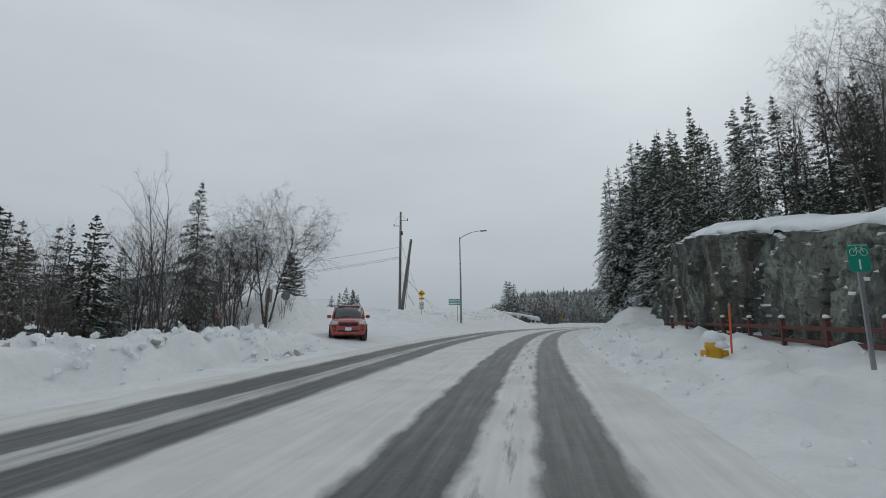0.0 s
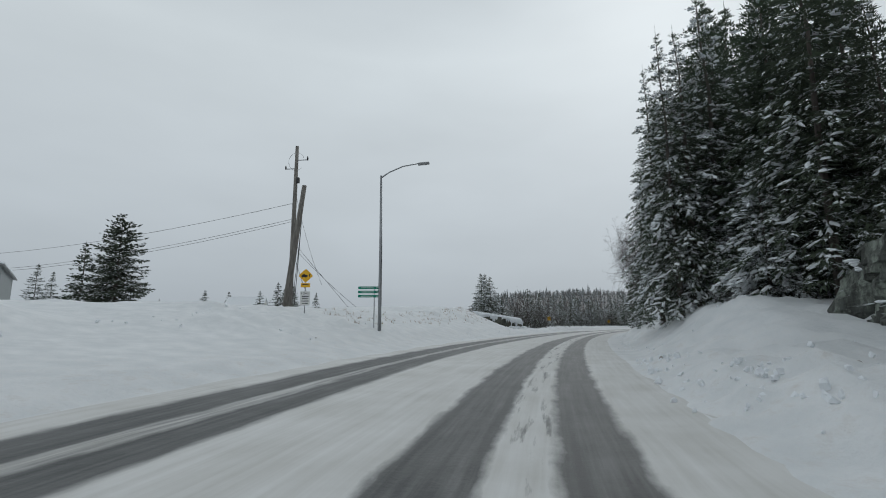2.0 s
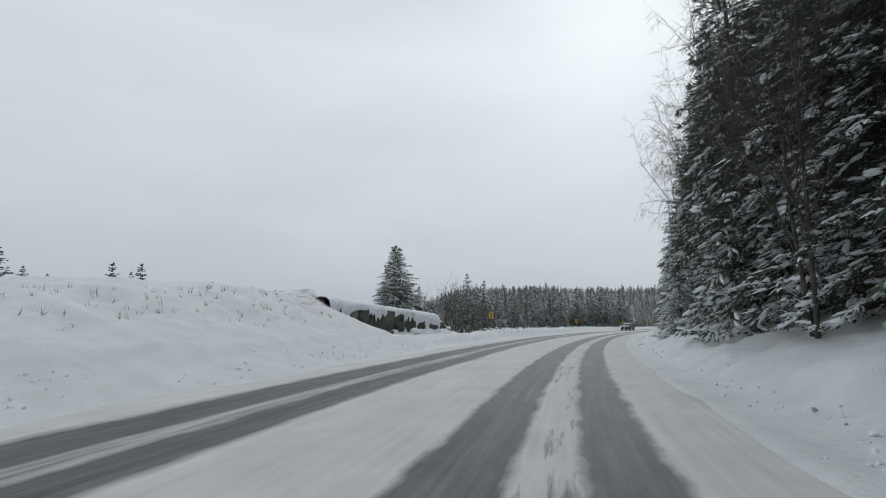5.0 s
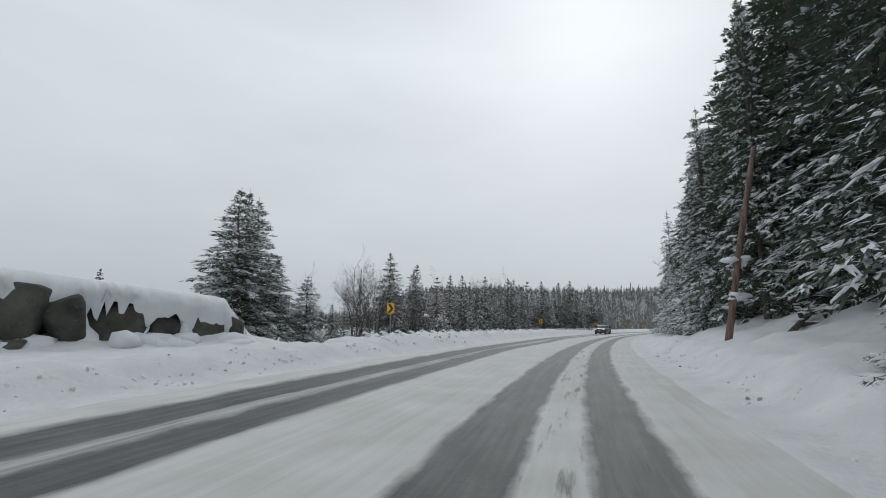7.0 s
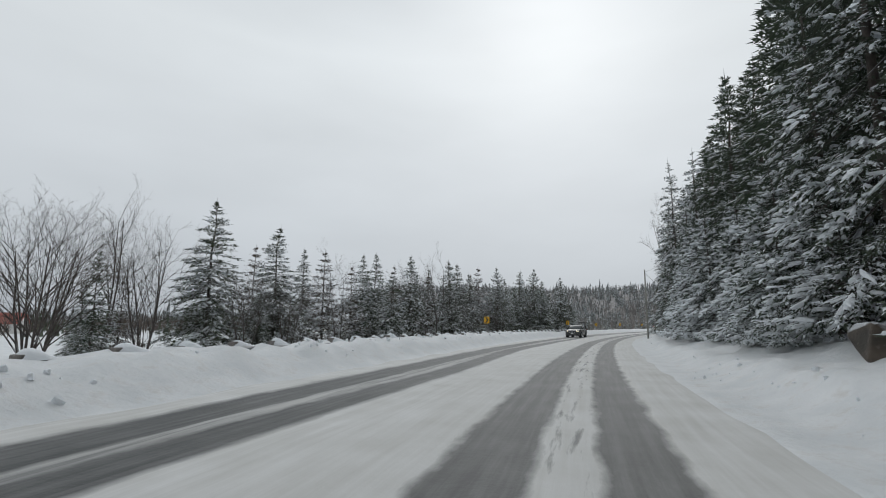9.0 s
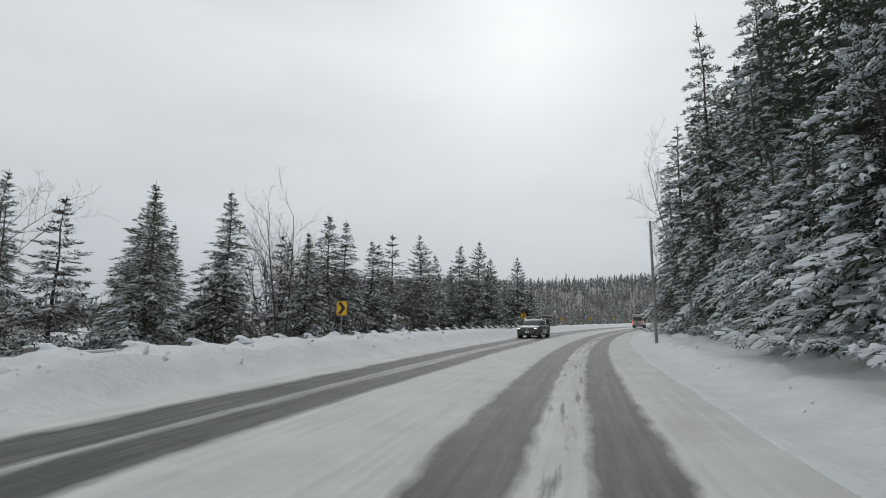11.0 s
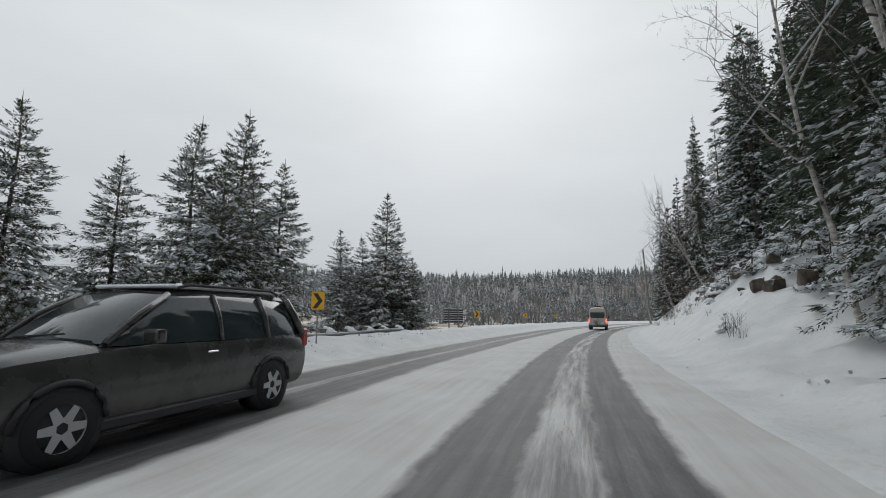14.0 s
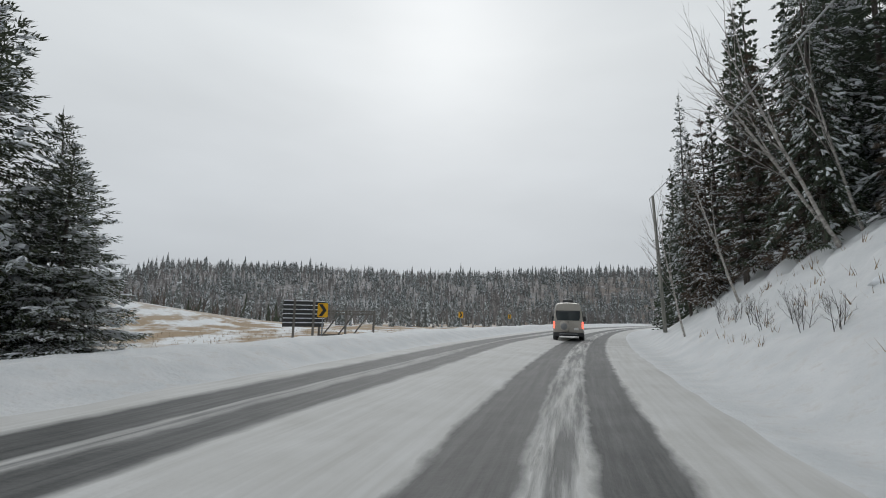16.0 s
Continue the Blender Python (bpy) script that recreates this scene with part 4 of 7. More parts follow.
# on top of the rock cut
scatter(2, 36, 12.5, 18.0, 2.8, THIN + [MID[1], MID[3]], (0.5, 0.78), "slender dark spruce on top of the rock cut", "spruce tree", "spruces above the rock", 5, 1.5)
scatter(4, 40, 18.0, 26.0, 3.2, THIN + [MID[0]], (0.6, 0.85), "slender dark spruce on top of the rock cut", "spruce tree", "spruces above the rock", 6, 1.5)
scatter(2, 17, 11.0, 14.5, 2.4, [BARE[2], BIRCH[0]], (0.75, 1.0), L_BARE, "bare tree", "bare trees above the rock", 7, 1.3)
scatter(17, 30, 12.5, 17.5, 3.0, [BARE[0], BIRCH[0]], (0.6, 0.85), L_BARE, "bare tree", "bare trees above the rock", 22, 1.3)
for x, y, top in ((13.2, 19.6, 15.0), (13.6, 15.8, 15.2), (15.0, 21.8, 13.4)):
    stand(WEEPING[0], x, y, top, L_BARE, "bare tree", "bare trees above the rock", 0.62, 10.5)
for x, y, top, kind, base in ((13.2, 70.4, 14.5, WEEPING[0], 11), (16.0, 77.5, 15.0, WEEPING[0], 11)):
    stand(kind, x, y, top, L_BARE, "bare tree", "bare trees along the road", 0.62, base)
LEANER = bare_tree(93, 12, 0.95, 4, 1, name="bare_tree", fine=1.1, lean=-0.16)
for x, y, h, turn in ((24.6, 92.6, 1.0, 25), (22.0, 88.5, 0.85, 70), (18.6, 70.0, 1.0, 40)):
    plant(LEANER, x, y, h, turn, "leaning half-dead tree with snow on its bare limbs", "bare tree", "bare trees along the road")
for x, y, top, kind, base in ((17.3, 86.4, 6.2, LOW[1], 7), (18.3, 88.2, 5.0, LOW[0], 6), (19.6, 87.4, 4.6, LOW[0], 6), (20.9, 89.6, 5.4, LOW[1], 7)):
    stand(kind, x, y, top, L_SNOWY, "spruce tree", "spruces along the road", 0.9, base)
# the slope at the far end
scatter(186, 216, 10.3, 14.5, 1.9, WALL + [NEAR[2]] + BACK[:1], (0.9, 1.3), L_SPRUCE, "spruce tree", "spruces on the slope", 8, 1.8)
for x, y, top in ((75.6, 191.2, 13.5), (77.6, 194.5, 14.5), (73.8, 187.0, 12.0), (79.0, 198.5, 13.0)):
    stand(MID[4], x, y, top, "spruce with rusty dead needles on the slope", "spruce tree", "spruces on the slope", 0.75)
scatter(180, 260, 15.0, 22.0, 4.0, BACK, (1.0, 1.35), L_SPRUCE, "spruce tree", "spruces on the slope", 9, 2.0)
scatter(188, 222, 13.0, 17.0, 2.6, WALL[:2] + BACK, (0.95, 1.3), L_SPRUCE, "spruce tree", "spruces on the slope", 26, 1.5)
scatter(214, 275, 5.6, 11.0, 2.3, BACK + THIN, (0.75, 1.15), L_SPRUCE, "spruce tree", "spruces on the slope", 10, 1.4)

# the row on the left
for x, y, top, k, wide in ((-3.0, 111.9, 10.0, 0, 1.10), (-1.0, 114.2, 5.6, 1, 1.1), (-4.2, 116.1, 11.0, 0, 0.95), (-5.2, 120.8, 11.6, 1, 0.95), (0.4, 117.0, 4.6, 2, 1.1), (-2.6, 117.5, 5.2, 2, 1.0), (4.8, 136.0, 9.4, 0, 0.9), (7.8, 140.6, 8.6, 1, 0.9), (10.5, 146.0, 7.6, 4, 0.9),
                           (14.5, 154.5, 8.7, 0, 0.8), (18.3, 155.7, 8.7, 1, 0.8), (22.8, 156.9, 6.2, 0, 0.9), (23.4, 164.0, 9.3, 1, 0.9), (24.6, 165.4, 9.1, 0, 0.85), (28.8, 173.8, 9.7, 4, 0.9),
                           (31.7, 173.6, 9.6, 0, 0.95), (37.7, 183.7, 10.4, 1, 0.9), (40.0, 182.8, 10.7, 0, 0.9), (41.7, 183.9, 8.8, 1, 0.9), (45.5, 195.8, 7.5, 2, 0.95), (48.9, 195.1, 10.5, 0, 0.9),
                           (33.8, 177.5, 8.2, 1, 0.9), (36.0, 180.0, 7.2, 2, 0.9), (26.8, 169.5, 8.2, 1, 0.9), (20.5, 160.5, 7.0, 4, 0.9), (47.2, 196.3, 7.2, 1, 0.9), (16.4, 150.5, 6.2, 2, 0.9), (12.4, 150.5, 6.8, 4, 0.85)):
    stand(HERO[k % 2] if x > 31 and k != 4 else MID[k], x, y, top + 0.45, L_ROW, "spruce tree", "spruces behind the guard rail", wide * (1.12 if x > 31 else 1.3))

# left side near the start
stand(PINE[0], -32.4, 59.0, 11.1, "broad dark pine beyond the side road", "pine tree", "", 1.25)
stand(MID[1], -23.0, 28.5, 11.6, "thin ragged spruce among bare trees", "spruce tree", "", 0.75)
for x, y, top, kind, base in ((-16.6, 27.4, 11.0, WEEPING[0], 10), (-19.4, 29.2, 9.6, WEEPING[0], 10.5), (-18.4, 26.4, 8.0, BARE[1], 9), (-26.2, 28.6, 11.0, BARE[2], 12), (-24.5, 25.5, 8.5, BARE[1], 9), (-28.5, 29.5, 9.5, BARE[0], 10)):
    stand(kind, x, y, top, L_BIRCH, "birch tree", "bare trees beside the side road", 0.9, base)
for x, y, top, kind, base in ((-28.7, 20.5, 7.7, MID[3], 10), (-27.1, 22.9, 7.4, THIN[0], 12), (-27.3, 25.0, 6.5, THIN[1], 12), (-30.5, 23.0, 7.0, THIN[1], 12), (-24.5, 20.0, 6.6, MID[4], 10), (-23.0, 22.5, 5.8, MID[3], 10)):
    stand(kind, x, y, top, "dark spruce in the snowy roadside thicket", "spruce tree", "roadside thicket", 0.95, base)
scatter(0, 16, -30, -19, 0.8, [LOW[2], MID[4], MID[3], FARMID[1], SHRUB[2], BARE[1]], (0.48, 0.8), "small tree in the snowy roadside thicket", "tree", "roadside thicket", 12, 1.3, (1.0, 1.4))
scatter(-2, 30, -44, -30, 1.3, FARMID + [BARE[0], MID[4], THIN[1]], (0.5, 0.72), "tree in the snowy roadside thicket", "tree", "roadside thicket", 13, 1.6, (1.0, 1.4))
scatter(2, 20, -36, -23, 0.6, [MID[3], MID[4], FARMID[0]], (0.5, 0.75), "dark spruce in the snowy roadside thicket", "spruce tree", "roadside thicket", 33, 1.3, (1.1, 1.5))
scatter(16, 34, -42, -28, 1.0, [MID[3], MID[4], SHRUB[2]], (0.28, 0.42), "low dark spruce in the snowy roadside thicket", "spruce tree", "roadside thicket", 34, 1.3, (1.4, 1.9))
scatter(0, 29, -24, -14.5, 0.32, [SHRUB[1], SHRUB[2], SHRUB[1]], (0.5, 0.85), "bare twiggy shrub in the snow", "shrub", "roadside thicket", 27, 0.8)
scatter(16, 31, -26, -18, 0.7, [SHRUB[1], SHRUB[2], BARE[1]], (0.45, 0.8), "bare twiggy shrub in the snow", "shrub", "roadside thicket", 14, 0.8)
# beyond the mound
for x, y, top, kind, base, wide in ((-61.7, 83.7, 14.0, FARMID[0], 10, 0.8), (-58.1, 84.3, 13.8, FARMID[1], 10, 0.7), (-73.8, 87.4, 11.4, MID[3], 10, 0.7), (-71.3, 87.8, 10.2, MID[3], 10, 0.6), (-54.3, 101.3, 7.9, FARMID[1], 10, 0.9), (-49.8, 112.2, 8.5, FARMID[0], 10, 0.8),
                                    (-38.8, 98.8, 8.8, FARMID[1], 10, 1.0), (-49.2, 125.7, 10.7, FARMID[0], 10, 0.7), (-59.7, 146.1, 13.2, FARMID[0], 10, 0.7), (-62.5, 147.0, 11.5, FARMID[1], 10, 0.7), (-77.8, 144.7, 10.9, FARMID[1], 10, 0.7), (-76.6, 201.4, 14.3, FARMID[0], 10, 0.6)):
    stand(kind, x, y, top, "dark spruce standing alone beyond the snow mound", "spruce tree", "spruces beyond the mound", wide * 1.5, base)
# leafless trees and brush behind the guard rail
for x, y, top, kind, base in ((5.2, 121.5, 6.2, BARE[1], 9), (3.2, 124.0, 6.4, BARE[1], 9), (1.5, 131.0, 7.6, BARE[2], 12), (2.6, 132.9, 7.6, BARE[1], 9), (-1.0, 122.5, 5.2, BARE[2], 12), (10.4, 150.4, 8.2, BARE[0], 10), (18.3, 167.7, 9.6, BARE[1], 9),
                              (20.0, 186.5, 9.6, BARE[2], 12), (21.6, 156.0, 8.2, BARE[2], 12), (8.0, 134.0, 5.0, BARE[1], 9), (9.5, 138.0, 5.2, BARE[1], 9), (12.5, 142.0, 5.4, BARE[2], 12), (24.0, 160.0, 5.2, BARE[1], 9), (31.0, 169.5, 4.6, BARE[1], 9)):
    stand(kind, x, y, top, L_BARE, "bare tree", "bare trees behind the guard rail", 1.0, base)
for x, y, top, k, wide in ((4.1, 147.0, 8.6, 4, 0.8), (6.8, 154.7, 9.6, 1, 0.7), (12.8, 158.5, 9.6, 0, 0.8), (13.1, 160.7, 8.0, 1, 0.8), (19.3, 169.9, 8.4, 1, 0.8), (21.0, 169.5, 9.3, 0, 0.8), (23.2, 172.3, 6.6, 4, 0.9), (27.4, 172.5, 8.9, 4, 0.9),
                           (40.0, 178.6, 7.7, 0, 0.85), (40.9, 180.0, 7.5, 1, 0.8), (51.2, 195.6, 6.0, 0, 1.1), (50.2, 197.2, 7.6, 1, 1.0), (16.3, 161.9, 8.8, 4, 0.7)):
    stand(HERO[k % 2] if x > 39 else MID[k], x, y, top, L_ROW, "spruce tree", "spruces behind the guard rail", wide * 1.2)
scatter(112, 172, -21, -14.5, 2.2, [SHRUB[0], SHRUB[1], SHRUB[2]], (0.6, 1.0), "bare brown shrub behind the guard rail", "shrub", "brush behind the guard rail", 15, 1.0)
scatter(118, 190, -30, -20, 3.5, [MID[4], MID[3], MID[2], LOW[0]], (0.45, 0.7), "small spruce in the brush behind the guard rail", "spruce tree", "spruces behind the guard rail", 16, 1.6)
# leaning birches and scrub on the slope
for x, y, h, turn, tilt in ((74.0, 189.5, 1.0, 62, -24), (74.4, 189.9, 0.95, 52, -30), (74.7, 189.2, 0.85, 75, -17), (74.6, 193.6, 0.8, 50, -16), (74.2, 196.0, 0.7, 70, -12)):
    plant(BIRCH[2], x, y, h, turn, "slim white birch leaning over the snowy slope", "birch tree", "leaning birches", 1.0, 0.1, tilt)
for s, l, k, h in ((186.4, 5.0, 1, 0.42), (186.9, 5.3, 0, 0.5), (185.6, 5.1, 0, 0.4), (204.8, 5.0, 1, 0.42), (206.0, 5.3, 1, 0.45), (203.4, 5.1, 0, 0.6), (207.4, 5.0, 0, 0.6), (209.0, 5.2, 1, 0.4), (211.0, 5.3, 0, 0.6), (212.9, 5.2, 1, 0.45), (210.8, 5.7, 0, 0.5), (205.2, 5.7, 0, 0.4), (200.6, 5.9, 0, 0.35), (192.0, 5.4, 0, 0.3)):
    x, y = (float(v) for v in to_world(s, l))
    plant(SHRUB[k], x, y, h, rnd.uniform(0, 360), "small leafless shrub poking out of the snow", "shrub", "scrub on the slope", 0.9)
for s, l, h in ((187.2, 5.0, 0.33), (195.0, 7.0, 0.9), (196.4, 7.4, 0.6), (197.8, 7.0, 0.45), (199.6, 6.6, 0.35), (201.5, 7.4, 0.45), (193.0, 7.6, 0.8), (191.6, 8.2, 1.1), (190.4, 8.6, 1.2), (204.5, 7.4, 0.5), (188.4, 8.6, 1.3), (186.5, 8.2, 1.2), (200.5, 5.6, 0.25), (194.0, 6.0, 0.25)):
    x, y = (float(v) for v in to_world(s, l))
    plant(LOW[2], x, y, h, rnd.uniform(0, 360), "small spruce laden with snow on the slope", "spruce tree", "seedlings on the slope", 1.1)
for x, y, top in BIRCHES:
    stand(BIRCH[1], x, y, top, L_BIRCH, "birch tree", "birches among the spruces", 0.8, 11)


# ------------------------------------------------------------ far woods
def far_woods():
    rng = random.Random(77)
    conifer, pale = Heap(), Heap()

    def cone(x, y, z, h, r):
        tiers = 2 if h < 3 else 3
        turn = rng.uniform(0, 6.28)
        tip = (x + rng.uniform(-0.03, 0.03) * h, y + rng.uniform(-0.03, 0.03) * h)
        for k in range(tiers):
            f = k / tiers
            zb = z + h * (0.05 + 0.82 * f + rng.uniform(-0.03, 0.03))
            zt = zb + h * (0.42 - 0.14 * f)
            rr = r * (1 - 0.82 * f) * rng.uniform(0.8, 1.2)
            cx, cy = x + (tip[0] - x) * f, y + (tip[1] - y) * f
            ring = []
            for i in range(7):
                a = turn + k * 1.3 + 2 * math.pi * i / 7 + rng.uniform(-0.2, 0.2)
                q = rr * (1.3 if i % 2 else 0.5) * rng.uniform(0.6, 1.25)
                ring.append((cx + math.cos(a) * q, cy + math.sin(a) * q, zb - (0.10 * h if i % 2 else -0.02 * h) * rng.random()))
            conifer.add([(cx, cy, min(zt, z + h))] + ring, [(0, 1 + i, 1 + (i + 1) % 7) for i in range(7)])

    def twiggy(x, y, z, h):
        for k in range(9):
            a = rng.uniform(0, 6.28)
            q = h * 0.32 * rng.random()
            b, t = (x, y, z + h * 0.10 * k), (x + math.cos(a) * q, y + math.sin(a) * q, z + h * rng.uniform(0.55, 1.0))
            w = h * rng.uniform(0.012, 0.024)
            pale.add([(b[0] - w, b[1], b[2]), (b[0] + w, b[1], b[2]), t], [(0, 1, 2)])

    def grow(x, y, z, small, large, share):
        # conifers and leafless trees keep to patches of their own
        patch = noise.noise(Vector((x * 0.03, y * 0.03, 2.0))) + 0.6 * noise.noise(Vector((x * 0.11, y * 0.11, 5.0)))
        if rng.random() < share + 0.9 * patch:
            h = small + (large - small) * rng.random() ** 1.6
            h *= 1.4 if rng.random() < 0.06 else 1
            cone(x, y, z - 0.5, h, h * rng.uniform(0.10, 0.17))
        else:
            twiggy(x, y, z - 0.3, rng.uniform(0.4, 0.75) * large)

    n = 0
    while n < 12500:
        a = rng.uniform(-1.0, 1.5)
        d = 105 + 245 * rng.random() ** 0.9
        x, y = 57 + math.sin(a) * d, 180 + math.cos(a) * d
        s, l = to_road(x, y)
        if l > -26 and s < 330 or abs(l) < 12:
            continue
        if math.hypot((x - 22) / 24, (y - 285) / 24) < 1.0 and y < 292:
            continue
        if d < 150 and rng.random() < 0.75:
            continue
        z = float(ground_height(s, l)) if s < 560 else float(ground_height(560, l))
        n += 1
        grow(x, y, z, 2.4, 9.5, 0.56)
    # both materials on the ridge carry haze in their base colour
    tagged(new("far_wood", conifer.mesh("far_wood", M_NEEDLE_HAZED)), "distant snow-dusted spruce forest on the ridge, paled as by haze", "forest", kind="stuff")
    tagged(new("far_brush", pale.mesh("far_brush", M_TWIG_HAZED)), "distant leafless grey brush between the spruces, paled as by haze", "brush", kind="stuff")
    # a belt of brown brush and dark spruces beyond the hollow on the left
    conifer.verts, conifer.faces, pale.verts, pale.faces = [], [], [], []
    for _ in range(1700):
        s, l = rng.uniform(90, 300), -rng.uniform(85, 165)
        x, y = (float(v) for v in to_world(s, l))
        grow(x, y, float(ground_height(s, l)), 2.5, 6.8, 0.30)
    tagged(new("wood_belt", conifer.mesh("wood_belt", M_NEEDLE_DARK)), "dark spruces in a belt of woods beyond the hollow", "forest", kind="stuff")
    tagged(new("brush_belt", pale.mesh("brush_belt", M_TWIG_BROWN)), "brown leafless brush in the belt of woods", "brush", kind="stuff")


far_woods()


# ------------------------------------------------------------ rock
def crag(name, s0, s1, face, top, foot, material, seed, step=0.14, depth=0.42):
    """A blasted face along the road, of upright slabs with clean breaks. face(s): offset to the right; top(s), foot(s): heights."""
    verts, faces = [], []
    S = np.arange(s0, s1 + 1e-6, step)
    rows = 48

    def slab(u, v, key):
        """Offset of one slab: a level of its own and a slant of its own."""
        iu, iv = math.floor(u), math.floor(v + 0.5 * noise.cell(Vector((math.floor(u), key, 0.5))))
        a, b, c = (noise.cell(Vector((iu + 0.5, iv + 0.5, key + k * 9.0))) for k in range(3))
        return a - 0.5 + (u - iu - 0.5) * (b - 0.5) * 1.3 + (c - 0.5) * 0.5 * (v % 1.0)

    for i, s in enumerate(S):
        a, b = foot(s), top(s)
        for k in range(rows):
            v = k / (rows - 1)
            z = a + (b - a) * v
            warp = 0.35 * noise.noise(Vector((s * 0.5, z * 0.6, seed))) + 0.10 * noise.noise(Vector((s * 2.1, z * 1.4, seed)))
            big = slab(s * 0.42 + 0.16 * z + warp, z * 0.11 + 0.05 * s + warp * 0.4, seed) * 0.85
            mid = slab(s * 1.05 - 0.22 * z + warp * 1.8, z * 0.22 + 0.13 * s + warp, seed + 31) * 0.42
            small = slab(s * 2.4 + 0.9 * z + warp * 3, z * 0.5 - 0.4 * s + warp * 2, seed + 57) * 0.12
            rough = noise.turbulence(Vector((s * 1.5, z * 0.9, seed)), 5, False) * 0.34
            l = face(s) + 0.30 + (big + mid + small + rough) * depth * 1.25 + 0.5 * v * v
            if k == rows - 1:
                l += 1.2
            x, y = to_world(s, l)
            verts.append((float(x), float(y), z))
    for i in range(len(S) - 1):
        for k in range(rows - 1):
            a = i * rows + k
            faces.append((a, a + 1, a + rows + 1, a + rows))
    return mesh(name, verts, faces, material)


def cliff_top(s):
    return float(np.interp(s, *np.array(CLIFF_TOP).T)) + 0.25 * noise.noise(Vector((s * 0.8, 3, 1)))


rock = thing("rock_cliff", "tall grey-green blasted rock face with rust streaks", "rock face", kind="", data=crag("rock_cliff", -8, 41.5, lambda s: CLIFF_L + 0.5 * math.sin(s * 0.22), cliff_top, lambda s: 0.3, M_ROCK, 3))


def snow_cap(name, s0, s1, face, top, width, thick, seed, over=0.25):
    """A rounded quilt of snow lying along an edge."""
    verts, faces = [], []
    S = np.arange(s0, s1 + 1e-6, 0.3)
    prof = ((-over, -0.35), (-over - 0.08, 0.0), (-over * 0.6, 0.55), (0.1, 0.9), (0.5, 1.0), (width * 0.6, 1.1), (width, 0.7), (width + 0.3, -0.4))
    for s in S:
        j = noise.noise(Vector((s * 1.3, seed, 0)))
        j2 = noise.noise(Vector((s * 0.5, seed, 5)))
        end = float(between(s0, s0 + 0.8, s1 - 0.8, s1, s))
        for a, b in prof:
            hang = (0.5 * j + 0.35 * j2) if b < 0.5 and a < 0 else 0.0
            x, y = to_world(s, face(s) + a + 0.22 * j)
            verts.append((float(x), float(y), top(s) + thick * (b - hang * 1.6) * (0.4 + 0.6 * end) * (1 + 0.4 * j2)))
    n = len(prof)
    for i in range(len(S) - 1):
        for k in range(n - 1):
            a = i * n + k
            faces.append((a, a + n, a + n + 1, a + 1))
    return mesh(name, verts, faces, M_CLUMP, True)


part("snow_cap", snow_cap("snow_cap", -8, 39.0, lambda s: CLIFF_L + 0.5 * math.sin(s * 0.22) + 0.75, cliff_top, 2.6, 0.38, 2.0, 0.35), rock, "thick rounded snow on the top edge")
ledges = random.Random(8)
for k in range(16):
    s = ledges.uniform(9, 40.2)
    hi = cliff_top(s)
    z = ledges.uniform(1.3, max(1.6, hi - 0.3))
    heap = Heap()
    lean_, run = ledges.uniform(-0.5, 1.6), ledges.randint(3, 8)
    for i in range(run):
        zz = min(z + i * 0.11 * lean_, hi)
        x, y = to_world(s + i * 0.13, CLIFF_L - 0.05 + 0.5 * math.sin(s * 0.22) + 0.55 * ((zz - 0.3) / hi) ** 2)
        dome(heap, (float(x), float(y), zz), ledges.uniform(0.10, 0.18), 0.16, ledges.uniform(0.05, 0.09), ledges.uniform(0, 3), ledges)
    part("ledge_snow", heap.mesh("ledge_snow", M_CLUMP, True), rock)


def make_boulder_stone():
    m = Nodes("outcrop_stone", 0.85)
    big, fine = m.noise(0.9, 7.0), m.noise(7.0, 7.0, None, 0.7)
    col = m.blend(m.remap(big, 0.35, 0.65), (0.035, 0.037, 0.031), (0.13, 0.132, 0.108))
    col = m.blend(m.math("MULTIPLY", m.remap(m.noise(0.7, 4.0, m.place((1, 1, 0.3))), 0.58, 0.68), 0.30), col, (0.14, 0.085, 0.055))
    col = m.blend(m.remap(fine, 0.58, 0.66, 0.0, 0.4), col, (0.19, 0.20, 0.14))
    m.color(col)
    m.bump(m.math("ADD", big, m.math("MULTIPLY", fine, 0.5)), 0.8, 0.10)
    return m.mat


M_STONE = make_boulder_stone()


def make_brown_stone():
    m = Nodes("brown_stone", 0.85)
    big, fine = m.noise(1.1, 7.0), m.noise(7.0, 7.0, None, 0.7)
    col = m.blend(m.remap(big, 0.35, 0.65), (0.045, 0.038, 0.031), (0.15, 0.12, 0.094))
    col = m.blend(m.remap(fine, 0.58, 0.66, 0.0, 0.4), col, (0.22, 0.20, 0.17))
    lie = m.math("MULTIPLY", m.remap(m.up(), 0.35, 0.75), m.remap(m.noise(2.0), 0.40, 0.52))
    m.color(m.blend(lie, col, SNOW))
    m.bump(m.math("ADD", big, m.math("MULTIPLY", fine, 0.5)), 0.8, 0.10)
    return m.mat


M_BROWN = make_brown_stone()


